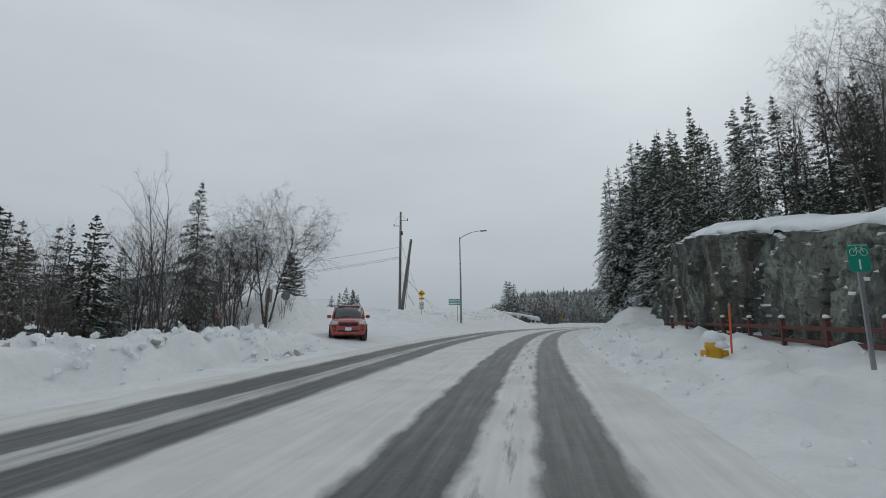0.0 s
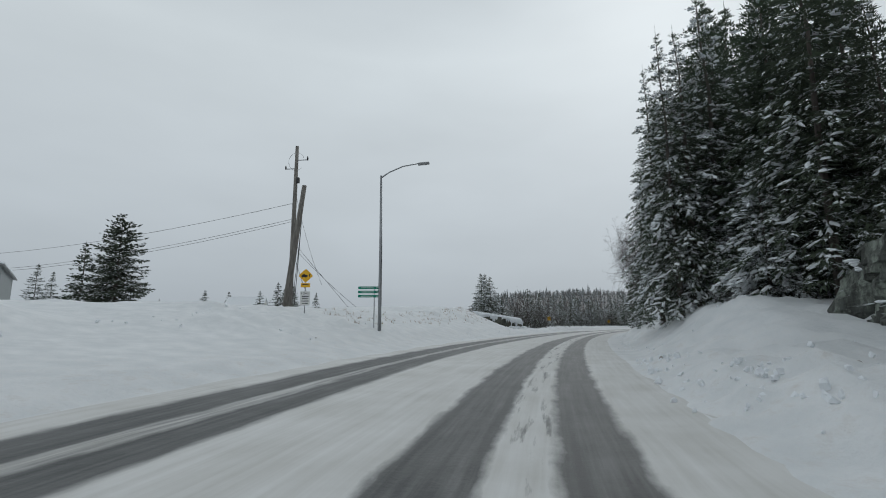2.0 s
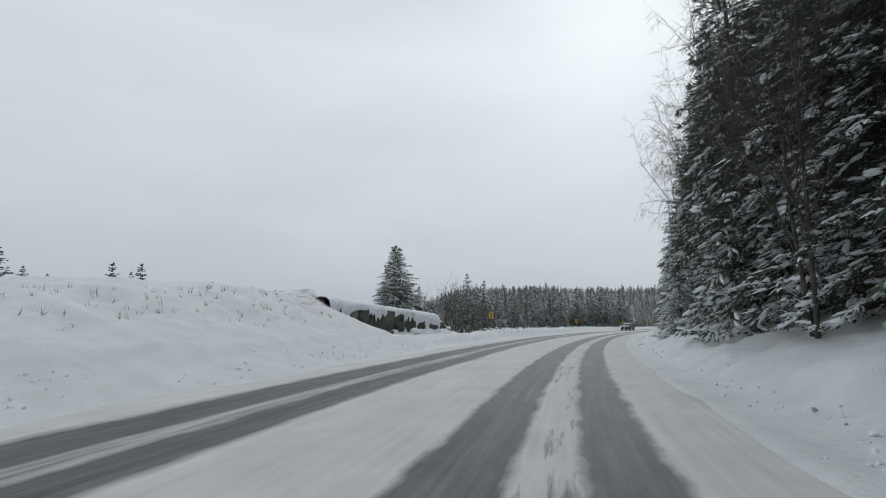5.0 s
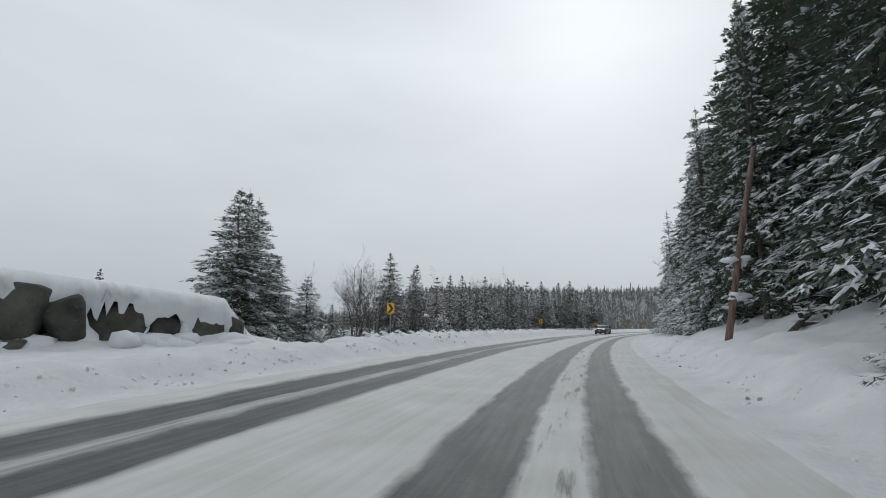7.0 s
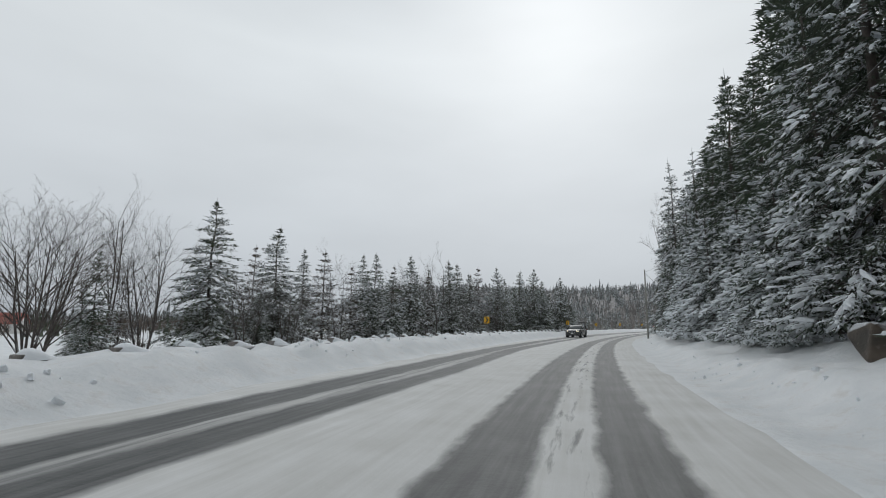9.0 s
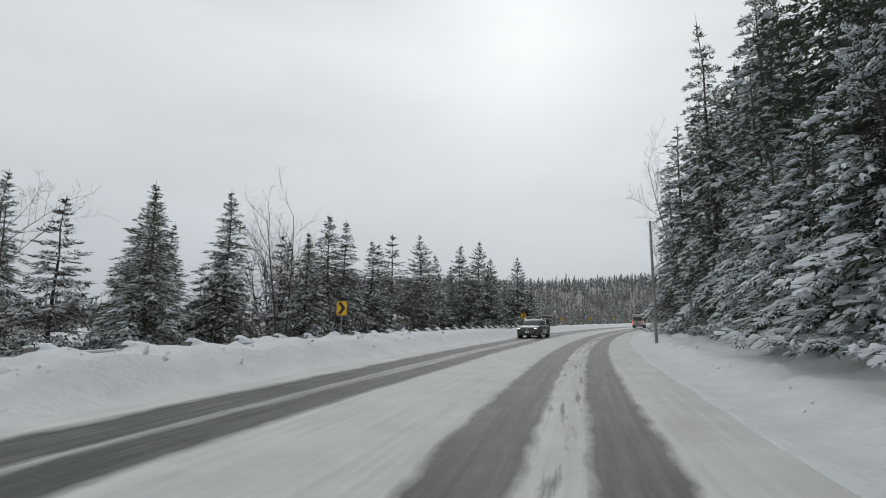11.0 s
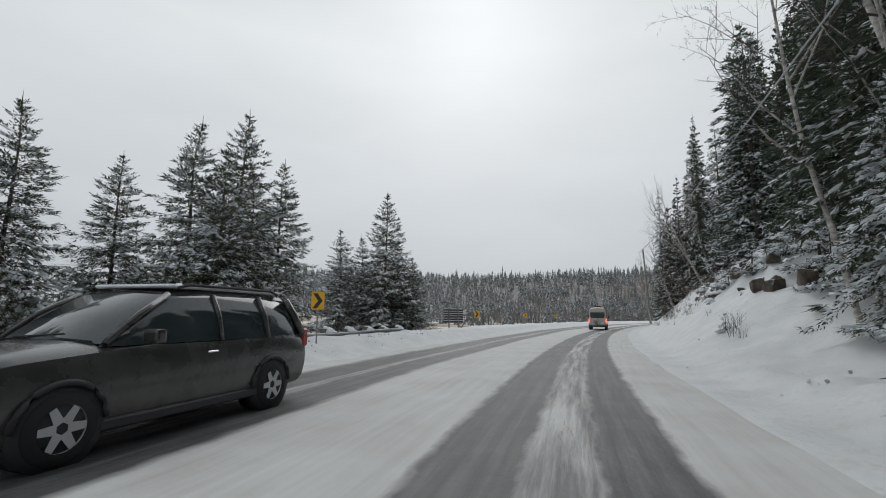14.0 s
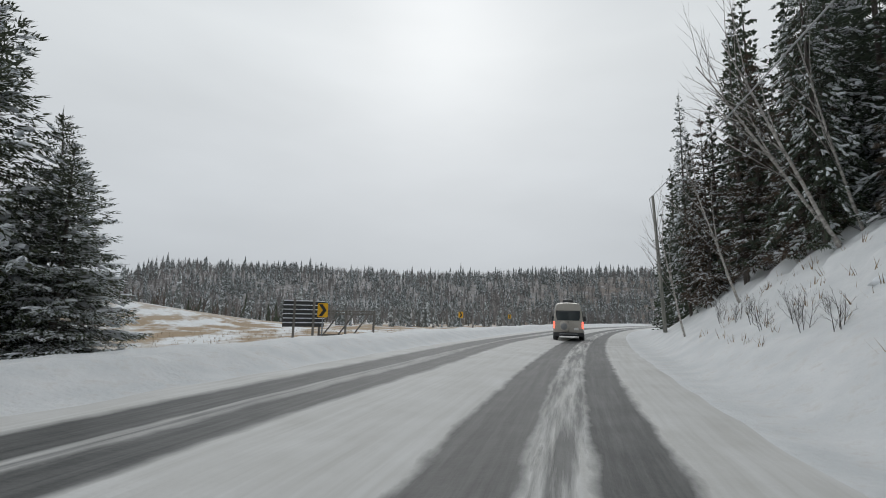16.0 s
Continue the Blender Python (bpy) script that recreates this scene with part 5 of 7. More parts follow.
def boulder(name, size, seed, material=M_STONE, ragged=0.15):
    """An angular block: flat broken faces, with small chips along the edges."""
    rng = random.Random(seed)
    bm = bmesh.new()
    for k in range(26):
        p = Vector((rng.uniform(-1, 1), rng.uniform(-1, 1), rng.uniform(-1, 1)))
        p /= max(abs(c) for c in p)
        p *= 0.5 * (1 - ragged * rng.random() * 1.4) * (1 - 0.12 * (p.length - 1))
        bm.verts.new((p.x * (1 + 0.15 * p.z), p.y, p.z))
    hull = bmesh.ops.convex_hull(bm, input=bm.verts[:])
    bmesh.ops.delete(bm, geom=list({v for v in hull["geom_interior"] if isinstance(v, bmesh.types.BMVert)} | {v for v in hull["geom_unused"] if isinstance(v, bmesh.types.BMVert)}), context="VERTS")
    bmesh.ops.dissolve_limit(bm, angle_limit=radians(9), verts=bm.verts[:], edges=bm.edges[:])
    bmesh.ops.scale(bm, vec=size, verts=bm.verts)
    bmesh.ops.bevel(bm, geom=bm.edges[:], offset=0.03 * min(size), segments=2, affect="EDGES", profile=0.5)
    bmesh.ops.triangulate(bm, faces=bm.faces[:])
    for v in bm.verts:
        v.co += noise.noise_vector(v.co * 3.0 + Vector((seed, 0, 0))) * 0.035
    return bm_mesh(name, bm, material)


# outcrop on the left: blocks of many sizes under one quilt of snow
def outcrop():
    rng = random.Random(31)
    a, b = Vector((-4.7, 90.75)), Vector((2.3, 99.8))
    d = (b - a).normalized()
    run = (b - a).length
    out = Vector((d.y, -d.x))
    turn = math.degrees(math.atan2(d.y, d.x))

    def block(u, off, w, deep, low, tall, seed, label="angular grey-brown rock of the snow-capped outcrop"):
        p = a + d * u + out * off
        return thing("boulder", label, "rock", pose(p.x, p.y, low + tall / 2, rng.uniform(-7, 7), rng.uniform(-9, 9), turn + rng.uniform(-24, 24)), "rocks of the outcrop", data=boulder("boulder", (w, deep, tall), seed, M_STONE, 0.16))

    chutes = Heap()
    u, k = 0.2, 0
    while u < run - 0.3:
        w = rng.choice((0.6, 0.9, 1.2, 1.6, 1.9))
        f = u / run
        block(u + w / 2, rng.uniform(-0.40, 0.25), w * rng.uniform(1.15, 1.4), 1.7, 0.40, (2.6 - 1.05 * f) * rng.uniform(0.86, 1.04), 300 + k)
        if rng.random() < 0.75:
            # snow run down between two blocks
            top, wide = 0.45 + (2.5 - 1.0 * f) * rng.choice((0.35, 0.5, 0.7, 1.0)), rng.uniform(0.18, 0.42)
            rows = []
            for i in range(9):
                g = i / 8
                p = a + d * (u + 0.25 * noise.noise(Vector((u * 3, g * 2.2, 1)))) + out * (0.95 - 0.75 * g ** 0.7)
                ww = wide * (2.6 - 3.6 * g + 1.25 * g * g) * (1 + 0.9 * noise.noise(Vector((u * 5, g * 5, 4))))
                for m in range(7):
                    b = math.pi * m / 6
                    q = p + d * math.cos(b) * ww + out * (math.sin(b) * 0.28 - 0.1)
                    rows.append((q.x, q.y, 0.30 + (top - 0.30) * g))
            chutes.add(rows, [(i * 7 + m, i * 7 + m + 1, i * 7 + m + 8, i * 7 + m + 7) for i in range(8) for m in range(6)])
        if rng.random() < 0.65:
            block(u + w * rng.uniform(0.2, 0.9), rng.uniform(0.15, 0.5), rng.uniform(0.6, 1.2), 0.8, 0.45, rng.uniform(0.6, 1.5) * (1 - 0.35 * f), 340 + k)
        u += w * 0.98
        k += 1
    for k in range(4):
        block(rng.uniform(0.5, run), rng.uniform(0.5, 1.0), rng.uniform(0.5, 1.0), 0.5, 0.55, 0.5, 380 + k, "low dark rock half buried in snow")
    verts, faces = [], []
    n = 110
    prof = ((0.42, -0.78), (0.60, -0.30), (0.46, 0.10), (0.10, 0.32), (-0.5, 0.40), (-1.2, 0.34), (-2.4, 0.05), (-4.0, -1.0))
    for i in range(n + 1):
        f = i / n
        p = a + d * (run * (f * 1.07 - 0.04))
        top = 0.65 + 2.42 - 1.05 * f - 0.9 * ease(0.93, 1.0, f)
        j, j2, j3 = noise.noise(Vector((f * 31 + 4 * noise.noise(Vector((f * 5, 0, 0))), 1, 2))), noise.noise(Vector((f * 7, 4, 2))), noise.noise(Vector((f * 75, 8, 2)))
        tongue = max(-0.6, min(0.42, 0.95 * j + 0.9 * j2 + 0.35 * j3 - 0.02))
        for k, (w, v) in enumerate(prof):
            hang = tongue * (1.15, 0.75, 0.25, 0.0, 0.0, 0.0, 0.0, 0.0)[k]
            q = p + out * (w + 0.14 * j + (0.1 * tongue if k < 2 else 0))
            verts.append((q.x, q.y, top + v + hang))
    m = len(prof)
    for i in range(n):
        for k in range(m - 1):
            c = i * m + k
            faces.append((c, c + 1, c + m + 1, c + m))
    thing("snow_quilt", "thick snow lying over the rock outcrop", "snow", data=mesh("snow_quilt", verts, faces, M_CLUMP, True))
    # drifts caught between the blocks
    heap = chutes
    for k in range(30):
        p = a + d * rng.uniform(0, run) + out * rng.uniform(0.4, 1.1)
        dome(heap, (p.x, p.y, 0.45 + 0.2 * rng.random()), rng.uniform(0.4, 0.9), rng.uniform(0.3, 0.5), rng.uniform(0.2, 0.65), radians(turn), rng)
    tagged(new("snow_drift", heap.mesh("snow_drift", M_CLUMP, True)), "drifts of snow caught between the rocks", "snow", kind="stuff")


outcrop()
# rock showing under the branches on the right, and the ledge in the slope
for x, y, z, size, turn, seed, tip in ((27.9, 113.6, 1.0, (1.5, 1.2, 1.5), 58, 3, 14), (27.3, 112.2, 1.1, (1.3, 1.2, 1.7), 20, 5, -12), (26.8, 110.8, 0.9, (1.4, 1.1, 1.3), 75, 7, 18), (26.0, 109.6, 0.7, (1.0, 0.9, 0.9), 40, 9, -9), (28.4, 112.4, 1.9, (1.4, 1.2, 1.1), 35, 11, 10)):
    thing("boulder", "brown rock face under the spruce branches", "rock", pose(x, y, z, tip, -tip * 0.7, turn), "rocks on the verge", data=boulder("boulder", size, seed, M_BROWN, 0.26))
rl = random.Random(12)
for s, l, z, size, turn, tip in ((188.6, 7.1, 1.7, (1.5, 1.0, 1.3), 70, 24), (187.2, 7.7, 2.4, (1.5, 1.2, 1.4), 40, 15), (188.0, 8.3, 3.0, (1.2, 1.0, 1.0), 20, 8), (189.2, 6.7, 1.75, (0.6, 0.5, 0.7), 50, 8), (189.8, 6.9, 1.95, (0.6, 0.5, 0.5), 20, -10), (189.4, 7.4, 2.3, (0.7, 0.6, 0.5), 75, 5),
                                 (190.4, 7.7, 2.6, (0.8, 0.6, 0.6), 35, -8), (191.2, 7.3, 2.35, (0.7, 0.5, 0.35), 60, 10), (192.6, 7.0, 2.2, (0.55, 0.4, 0.3), 15, 6), (197.9, 6.6, 1.9, (1.0, 0.5, 0.35), 50, 14), (198.6, 7.1, 2.3, (0.5, 0.4, 0.7), 30, -6),
                                 (197.6, 7.2, 2.3, (0.7, 0.7, 0.8), 60, 4), (198.3, 7.3, 2.4, (0.6, 0.6, 0.7), 20, -4), (196.8, 7.3, 2.4, (0.8, 0.7, 0.9), 44, 6), (195.4, 7.4, 2.4, (0.8, 0.6, 0.7), 70, -4), (194.4, 7.2, 2.2, (0.7, 0.7, 0.9), 35, 6), (193.4, 7.6, 2.5, (0.9, 0.7, 0.8), 50, 3), (196.1, 8.0, 2.9, (0.8, 0.7, 0.6), 25, 0), (201.8, 7.4, 2.6, (0.9, 0.7, 0.6), 44, 4), (202.8, 7.5, 2.75, (0.7, 0.6, 0.7), 70, -5), (200.2, 7.2, 2.4, (0.5, 0.5, 0.4), 10, 8), (204.0, 7.8, 2.95, (0.6, 0.5, 0.4), 33, 0)):
    x, y = (float(v) for v in to_world(s, l))
    g = ground_at(x, y)
    size = tuple(min(c, 0.35 + 0.35 * c) for c in size)
    thing("boulder", "squared brown rock in the snowy slope", "rock", pose(x, y, g + 0.32 * size[2], rl.uniform(-8, 8), tip, turn), "rocks in the slope", data=boulder("boulder", size, 80 + int(s * 3), M_BROWN, 0.24))


def make_tan_stone():
    m = Nodes("tan_stone", 0.85)
    col = m.blend(m.remap(m.noise(1.6, 6.0), 0.36, 0.62), (0.075, 0.065, 0.048), (0.23, 0.195, 0.135))
    col = m.blend(m.remap(m.random(), 0.0, 1.0, 0.0, 0.45), col, (0.10, 0.105, 0.09))
    m.color(m.blend(m.remap(m.noise(8.0, 6.0, None, 0.7), 0.55, 0.66, 0.0, 0.5), col, (0.045, 0.042, 0.036)))
    m.bump(m.noise(5.0, 7.0, None, 0.7), 0.7, 0.06)
    return m.mat


M_TAN = make_tan_stone()
# ledge of squared blocks breaking out of the slope, with snow lying on each
rl = random.Random(19)
for s0, s1, low, courses in ((201.6, 205.4, 1.9, 3), (196.2, 199.6, 1.9, 3), (189.5, 192.0, 1.6, 2)):
    for c in range(courses):
        s = s0 + rl.uniform(0, 0.4)
        while s < s1 - 0.25 * c:
            w, tall = rl.uniform(0.45, 0.95), rl.uniform(0.42, 0.58)
            x, y = (float(v) for v in to_world(s + w / 2, 6.68 + 0.32 * c + rl.uniform(-0.10, 0.10)))
            h = math.degrees(float(np.interp(s, GRID_S, LINE_H)))
            z = low + 0.50 * c + rl.uniform(-0.06, 0.06)
            stone = thing("boulder", "squared tan rock of a ledge in the snowy slope", "rock", pose(x, y, z, rl.uniform(-4, 4), rl.uniform(-5, 5), 90 - h + rl.uniform(-10, 10)), "rocks of the ledge", data=boulder("boulder", (w * 1.05, 0.9, tall), 500 + int(s * 10) + c, M_TAN, 0.08))
            if rl.random() < 0.55 or c == courses - 1:
                heap = Heap()
                for k in range(3):
                    dome(heap, (rl.uniform(-0.3, 0.3) * w, rl.uniform(-0.05, 0.3), tall * 0.45), rl.uniform(0.2, 0.35), rl.uniform(0.2, 0.3), rl.uniform(0.10, 0.22), rl.uniform(0, 3), rl)
                part("snow_cap", heap.mesh("snow_cap", M_CLUMP, True), stone, "cushion of snow")
            s += w


# ------------------------------------------------------------ roadside furniture
def text_mesh(name, body, size, material):
    """Raised lettering as a mesh."""
    cu = bpy.data.curves.new(name, "FONT")
    cu.body, cu.size, cu.extrude, cu.align_x, cu.align_y = body, size, 0.003, "CENTER", "CENTER"
    ob = bpy.data.objects.new(name, cu)
    me = bpy.data.meshes.new_from_object(ob)
    bpy.data.objects.remove(ob)
    me.materials.clear()
    me.materials.append(material)
    return me


FRONT = Matrix.Rotation(radians(90), 4, "X")


def panel(name, w, h, material, corner=0.04, thick=0.006, diamond=False):
    """A sign plate in the xz plane, facing -y."""
    bm = bmesh.new()
    bmesh.ops.create_cube(bm, size=1.0)
    bmesh.ops.scale(bm, vec=(w, thick, h), verts=bm.verts)
    edges = [e for e in bm.edges if abs(e.verts[0].co.y - e.verts[1].co.y) > thick * 0.5]
    bmesh.ops.bevel(bm, geom=edges, offset=corner, segments=3, affect="EDGES")
    if diamond:
        bmesh.ops.rotate(bm, matrix=Matrix.Rotation(radians(45), 3, "Y"), verts=bm.verts)
    return bm_mesh(name, bm, material)


def flat_shape(name, pts, material, y=-0.008, thick=0.004):
    """A raised flat figure in the xz plane."""
    n = len(pts)
    verts = [(x, y, z) for x, z in pts] + [(x, y + thick, z) for x, z in pts]
    faces = [tuple(range(n)), tuple(range(2 * n - 1, n - 1, -1))] + [(i, i + n, (i + 1) % n + n, (i + 1) % n) for i in range(n)]
    me = mesh(name, verts, faces, material)
    bm = bmesh.new()
    bm.from_mesh(me)
    bmesh.ops.recalc_face_normals(bm, faces=bm.faces)
    bmesh.ops.triangulate(bm, faces=[f for f in bm.faces if len(f.verts) > 4])
    bm.to_mesh(me)
    bm.free()
    return me


def chevron(x, y, z, facing):
    g = ground_at(x, y)
    ob = thing("chevron_sign", "yellow curve marker with a black arrow on a steel post", "road sign", pose(x, y, g, 0, 0, facing), "chevron signs along the bend")
    h = z - g
    part("post", tube("post", [(0, 0.03, -0.3), (0, 0.03, h + 0.25)], 0.03, M_STEEL, 8), ob)
    part("plate", panel("plate", 0.48, 0.64, M_YELLOW, 0.03), ob, "yellow plate", pose(0, 0, h))
    part("arrow", flat_shape("arrow", [(-0.19, 0.27), (-0.02, 0.27), (0.18, 0.0), (-0.02, -0.27), (-0.19, -0.27), (0.01, 0.0)], M_BLACK), ob, "black arrow", pose(0, 0, h))


for x, y, z, turn in ((7.5, 110.2, 2.4, -14), (25.6, 148.5, 1.9, -16), (43.7, 176.9, 1.75, -20), (58.9, 201.8, 1.45, -24), (75.5, 225.4, 1.5, -28), (92.5, 246.0, 1.5, -34)):
    chevron(x, y, z, turn)


def guard_rail():
    rail = thing("guard_rail", "steel guard rail half buried in ploughed snow", "guard rail", kind="structure")
    S = np.arange(103, 193.5, 1.0)
    prof = ((0.0, 0.40), (-0.05, 0.44), (-0.05, 0.50), (0.02, 0.545), (0.02, 0.575), (-0.05, 0.62), (-0.05, 0.68), (0.0, 0.72), (0.012, 0.72), (0.032, 0.56), (0.012, 0.40))
    verts, faces = [], []
    for s in S:
        for u, v in prof:
            x, y = to_world(s, -10.75 - u * 1.0)
            verts.append((float(x), float(y), float(np.interp(s, GRID_S, LINE_Z)) + v + 0.03 * math.sin(s * 0.6)))
    n = len(prof)
    for i in range(len(S) - 1):
        for k in range(n):
            a, b = i * n + k, i * n + (k + 1) % n
            faces.append((a, b, b + n, a + n))
    part("beam", mesh("beam", verts, faces, M_SIGNGREY), rail)
    rng = random.Random(3)
    wood = make_bark("post_timber", (0.12, 0.11, 0.10), (0.26, 0.24, 0.22), (12, 12, 1.5))
    post = box("post", (0.24, 0.24, 1.35), (0, 0, 0.20), wood, 0.02)

    def wedge(rng):
        """Snow blown against a post: high at the post, running out ahead of it."""
        run, wide, tall = rng.uniform(0.75, 1.25), rng.uniform(0.16, 0.22), rng.uniform(0.22, 0.30)
        verts, faces = [], []
        for i in range(7):
            f = i / 6
            hh = tall * (0.55, 1.0, 0.92, 0.72, 0.46, 0.2, 0.0)[i] * rng.uniform(0.9, 1.1)
            ww = wide * (0.7, 1.0, 1.05, 1.1, 1.05, 0.9, 0.5)[i]
            for k in range(7):
                a = math.pi * k / 6
                verts.append((math.cos(a) * ww, -0.06 + run * f, -0.22 + hh * math.sin(a) ** 0.8 + 0.04))
        for i in range(6):
            for k in range(6):
                q = i * 7 + k
                faces.append((q, q + 1, q + 8, q + 7))
        faces.append(tuple(range(6, -1, -1)))
        return mesh("snow_cone", verts, faces, M_CLUMP, True)
    for s in np.arange(103.6, 193, 1.9):
        x, y = to_world(s, -10.95)
        z = float(np.interp(s, GRID_S, LINE_Z))
        h = float(np.interp(s, GRID_S, LINE_H))
        part("post", post, rail, "", pose(float(x), float(y), z + rng.uniform(-0.05, 0.03), rng.uniform(-2, 2), rng.uniform(-2, 2), -math.degrees(h)))
        part("snow_cone", wedge(rng), rail, "wedge of snow on the post", pose(float(x), float(y), z + 0.88, 0, 0, -math.degrees(h)))


guard_rail()


def street_lamp():
    ob = thing("street_lamp", "tall grey street lamp with a curved arm", "street lamp", pose(-7.5, 52.35, 1.2))
    part("pole", tube("pole", [(0, 0, -0.3), (0, 0, 5), (-0.05, 0, 9.9)], [0.115, 0.10, 0.065], M_STEEL, 12), ob)
    part("arm", tube("arm", [(-0.05, 0, 9.75), (0.5, 0, 10.1), (1.4, 0, 10.45), (2.4, 0, 10.58)], [0.05, 0.045, 0.04, 0.035], M_STEEL, 8), ob)
    part("lamp_head", box("lamp_head", (0.75, 0.28, 0.14), (2.75, 0, 10.56), M_SIGNGREY, 0.05, (0, -3, 0), 2), ob)


street_lamp()


def direction_sign():
    ob = thing("direction_sign", "three green direction boards on a thin post", "road sign", pose(-8.22, 52.5, ground_at(-8.22, 52.5), 0, 0, 12))
    for px in (0.30,):
        part("post", tube("post", [(px, 0.05, -0.2), (px, 0.05, 2.6)], 0.03, M_STEEL, 8), ob)
    for k in range(3):
        b = part("board", panel("board", 1.42, 0.17, M_GREEN, 0.02), ob, "green board", pose(0, 0, 2.0 + 0.26 * k))
        for i, w in enumerate((0.34, 0.44, 0.14)):
            part("bar", box("bar", (w, 0.004, 0.035), (-0.38 + i * 0.42, -0.006, 0), M_WHITE), b)


direction_sign()


def warning_sign():
    g = ground_at(-11.8, 51.0)
    ob = thing("warning_sign", "yellow diamond truck warning above a white load notice", "road sign", pose(-11.8, 51.0, g, 0, 0, 20))
    part("post", tube("post", [(0, 0.04, -0.3), (0, 0.04, 2.75)], 0.03, M_STEEL, 8), ob)
    d = part("plate", panel("plate", 0.62, 0.62, M_YELLOW, 0.05, 0.006, True), ob, "yellow diamond", pose(0, 0, 2.4))
    part("truck_symbol", flat_shape("truck_symbol", [(-0.26, -0.04), (-0.22, 0.05), (-0.14, 0.10), (-0.05, 0.10), (-0.05, 0.05), (0.10, 0.05), (0.10, -0.09), (0.02, -0.09), (-0.02, -0.12), (-0.06, -0.09), (-0.16, -0.09), (-0.2, -0.12), (-0.24, -0.09)], M_BLACK), d)
    part("bang_symbol", flat_shape("bang_symbol", [(0.19, 0.10), (0.27, 0.10), (0.25, -0.08), (0.21, -0.08)], M_BLACK), d)
    t = part("tab", panel("tab", 0.55, 0.26, M_YELLOW, 0.02), ob, "yellow tab", pose(0, 0, 1.82))
    part("bar", box("bar", (0.36, 0.004, 0.05), (0, -0.006, 0.04), M_BLACK), t)
    n = part("notice", panel("notice", 0.58, 0.85, M_WHITE, 0.02), ob, "white load notice", pose(0, 0, 1.02))
    part("word", text_mesh("word", "LOAD", 0.17, M_BLACK), n, "", Matrix.Translation((0, -0.006, 0.30)) @ FRONT)
    for k in range(4):
        part("bar", box("bar", (0.40 - 0.06 * (k % 2), 0.004, 0.05), (0.02, -0.006, 0.12 - 0.14 * k), M_BLACK), n)


warning_sign()


def stop_sign():
    g = ground_at(-16.9, 30.2)
    ob = thing("stop_sign", "bare grey back of an octagonal sign on a steel post", "road sign", pose(-16.9, 30.2, g, 0, 0, 205))
    h = 3.2 - g
    part("post", tube("post", [(0, 0.03, -0.3), (0, 0.03, h + 0.3)], 0.028, M_STEEL, 8), ob)
    pts = [(0.33 * math.cos(radians(22.5 + 45 * k)), 0.33 * math.sin(radians(22.5 + 45 * k))) for k in range(8)]
    part("plate", flat_shape("plate", pts, M_SIGNGREY, -0.004, 0.006), ob, "", pose(0, 0, h))
    for x, y, tall in ((-15.2, 25.0, 2.6), (-15.6, 25.6, 2.5)):
        p = thing("marker_post", "dark brown timber post in the snow", "post", pose(x, y, ground_at(x, y), 2, 3, 10), "timber posts")
        part("shaft", box("shaft", (0.12, 0.12, tall + 0.4), (0, 0, tall / 2 - 0.2), M_BARK, 0.01), p)
        if x > -15.4:
            part("board", box("board", (0.42, 0.03, 0.8), (0, 0.08, tall - 0.5), M_SIGNGREY, 0.008), p)


stop_sign()


def bike_sign():
    g = ground_at(5.9, 9.4)
    ob = thing("bike_route_sign", "green bicycle route sign numbered 1 on a grey post", "road sign", pose(5.9, 9.4, g - 0.1, 0, 0, 6))
    part("post", box("post", (0.08, 0.04, 2.6), (0, 0.03, 1.0), M_STEEL, 0.006), ob)
    p = part("plate", panel("plate", 0.37, 0.50, M_GREEN, 0.03), ob, "green plate", pose(0, 0, 2.15))
    part("border", box("border", (0.33, 0.003, 0.010), (0, -0.005, 0.23), M_WHITE), p)
    for cx in (-0.09, 0.09):
        ring = [(cx + 0.062 * math.cos(a), -0.006, 0.10 + 0.062 * math.sin(a)) for a in np.linspace(0, 2 * math.pi, 17)]
        part("wheel_symbol", tube("wheel_symbol", ring, 0.006, M_WHITE, 4), p)
    part("frame_symbol", tube("frame_symbol", [(-0.09, -0.006, 0.10), (-0.03, -0.006, 0.18), (0.06, -0.006, 0.18), (0.0, -0.006, 0.10), (-0.03, -0.006, 0.18), (-0.05, -0.006, 0.20)], 0.006, M_WHITE, 4), p)
    part("fork_symbol", tube("fork_symbol", [(0.09, -0.006, 0.10), (0.05, -0.006, 0.20), (0.09, -0.006, 0.21)], 0.006, M_WHITE, 4), p)
    part("number", text_mesh("number", "1", 0.26, M_WHITE), p, "", Matrix.Translation((0, -0.006, -0.13)) @ FRONT)


bike_sign()


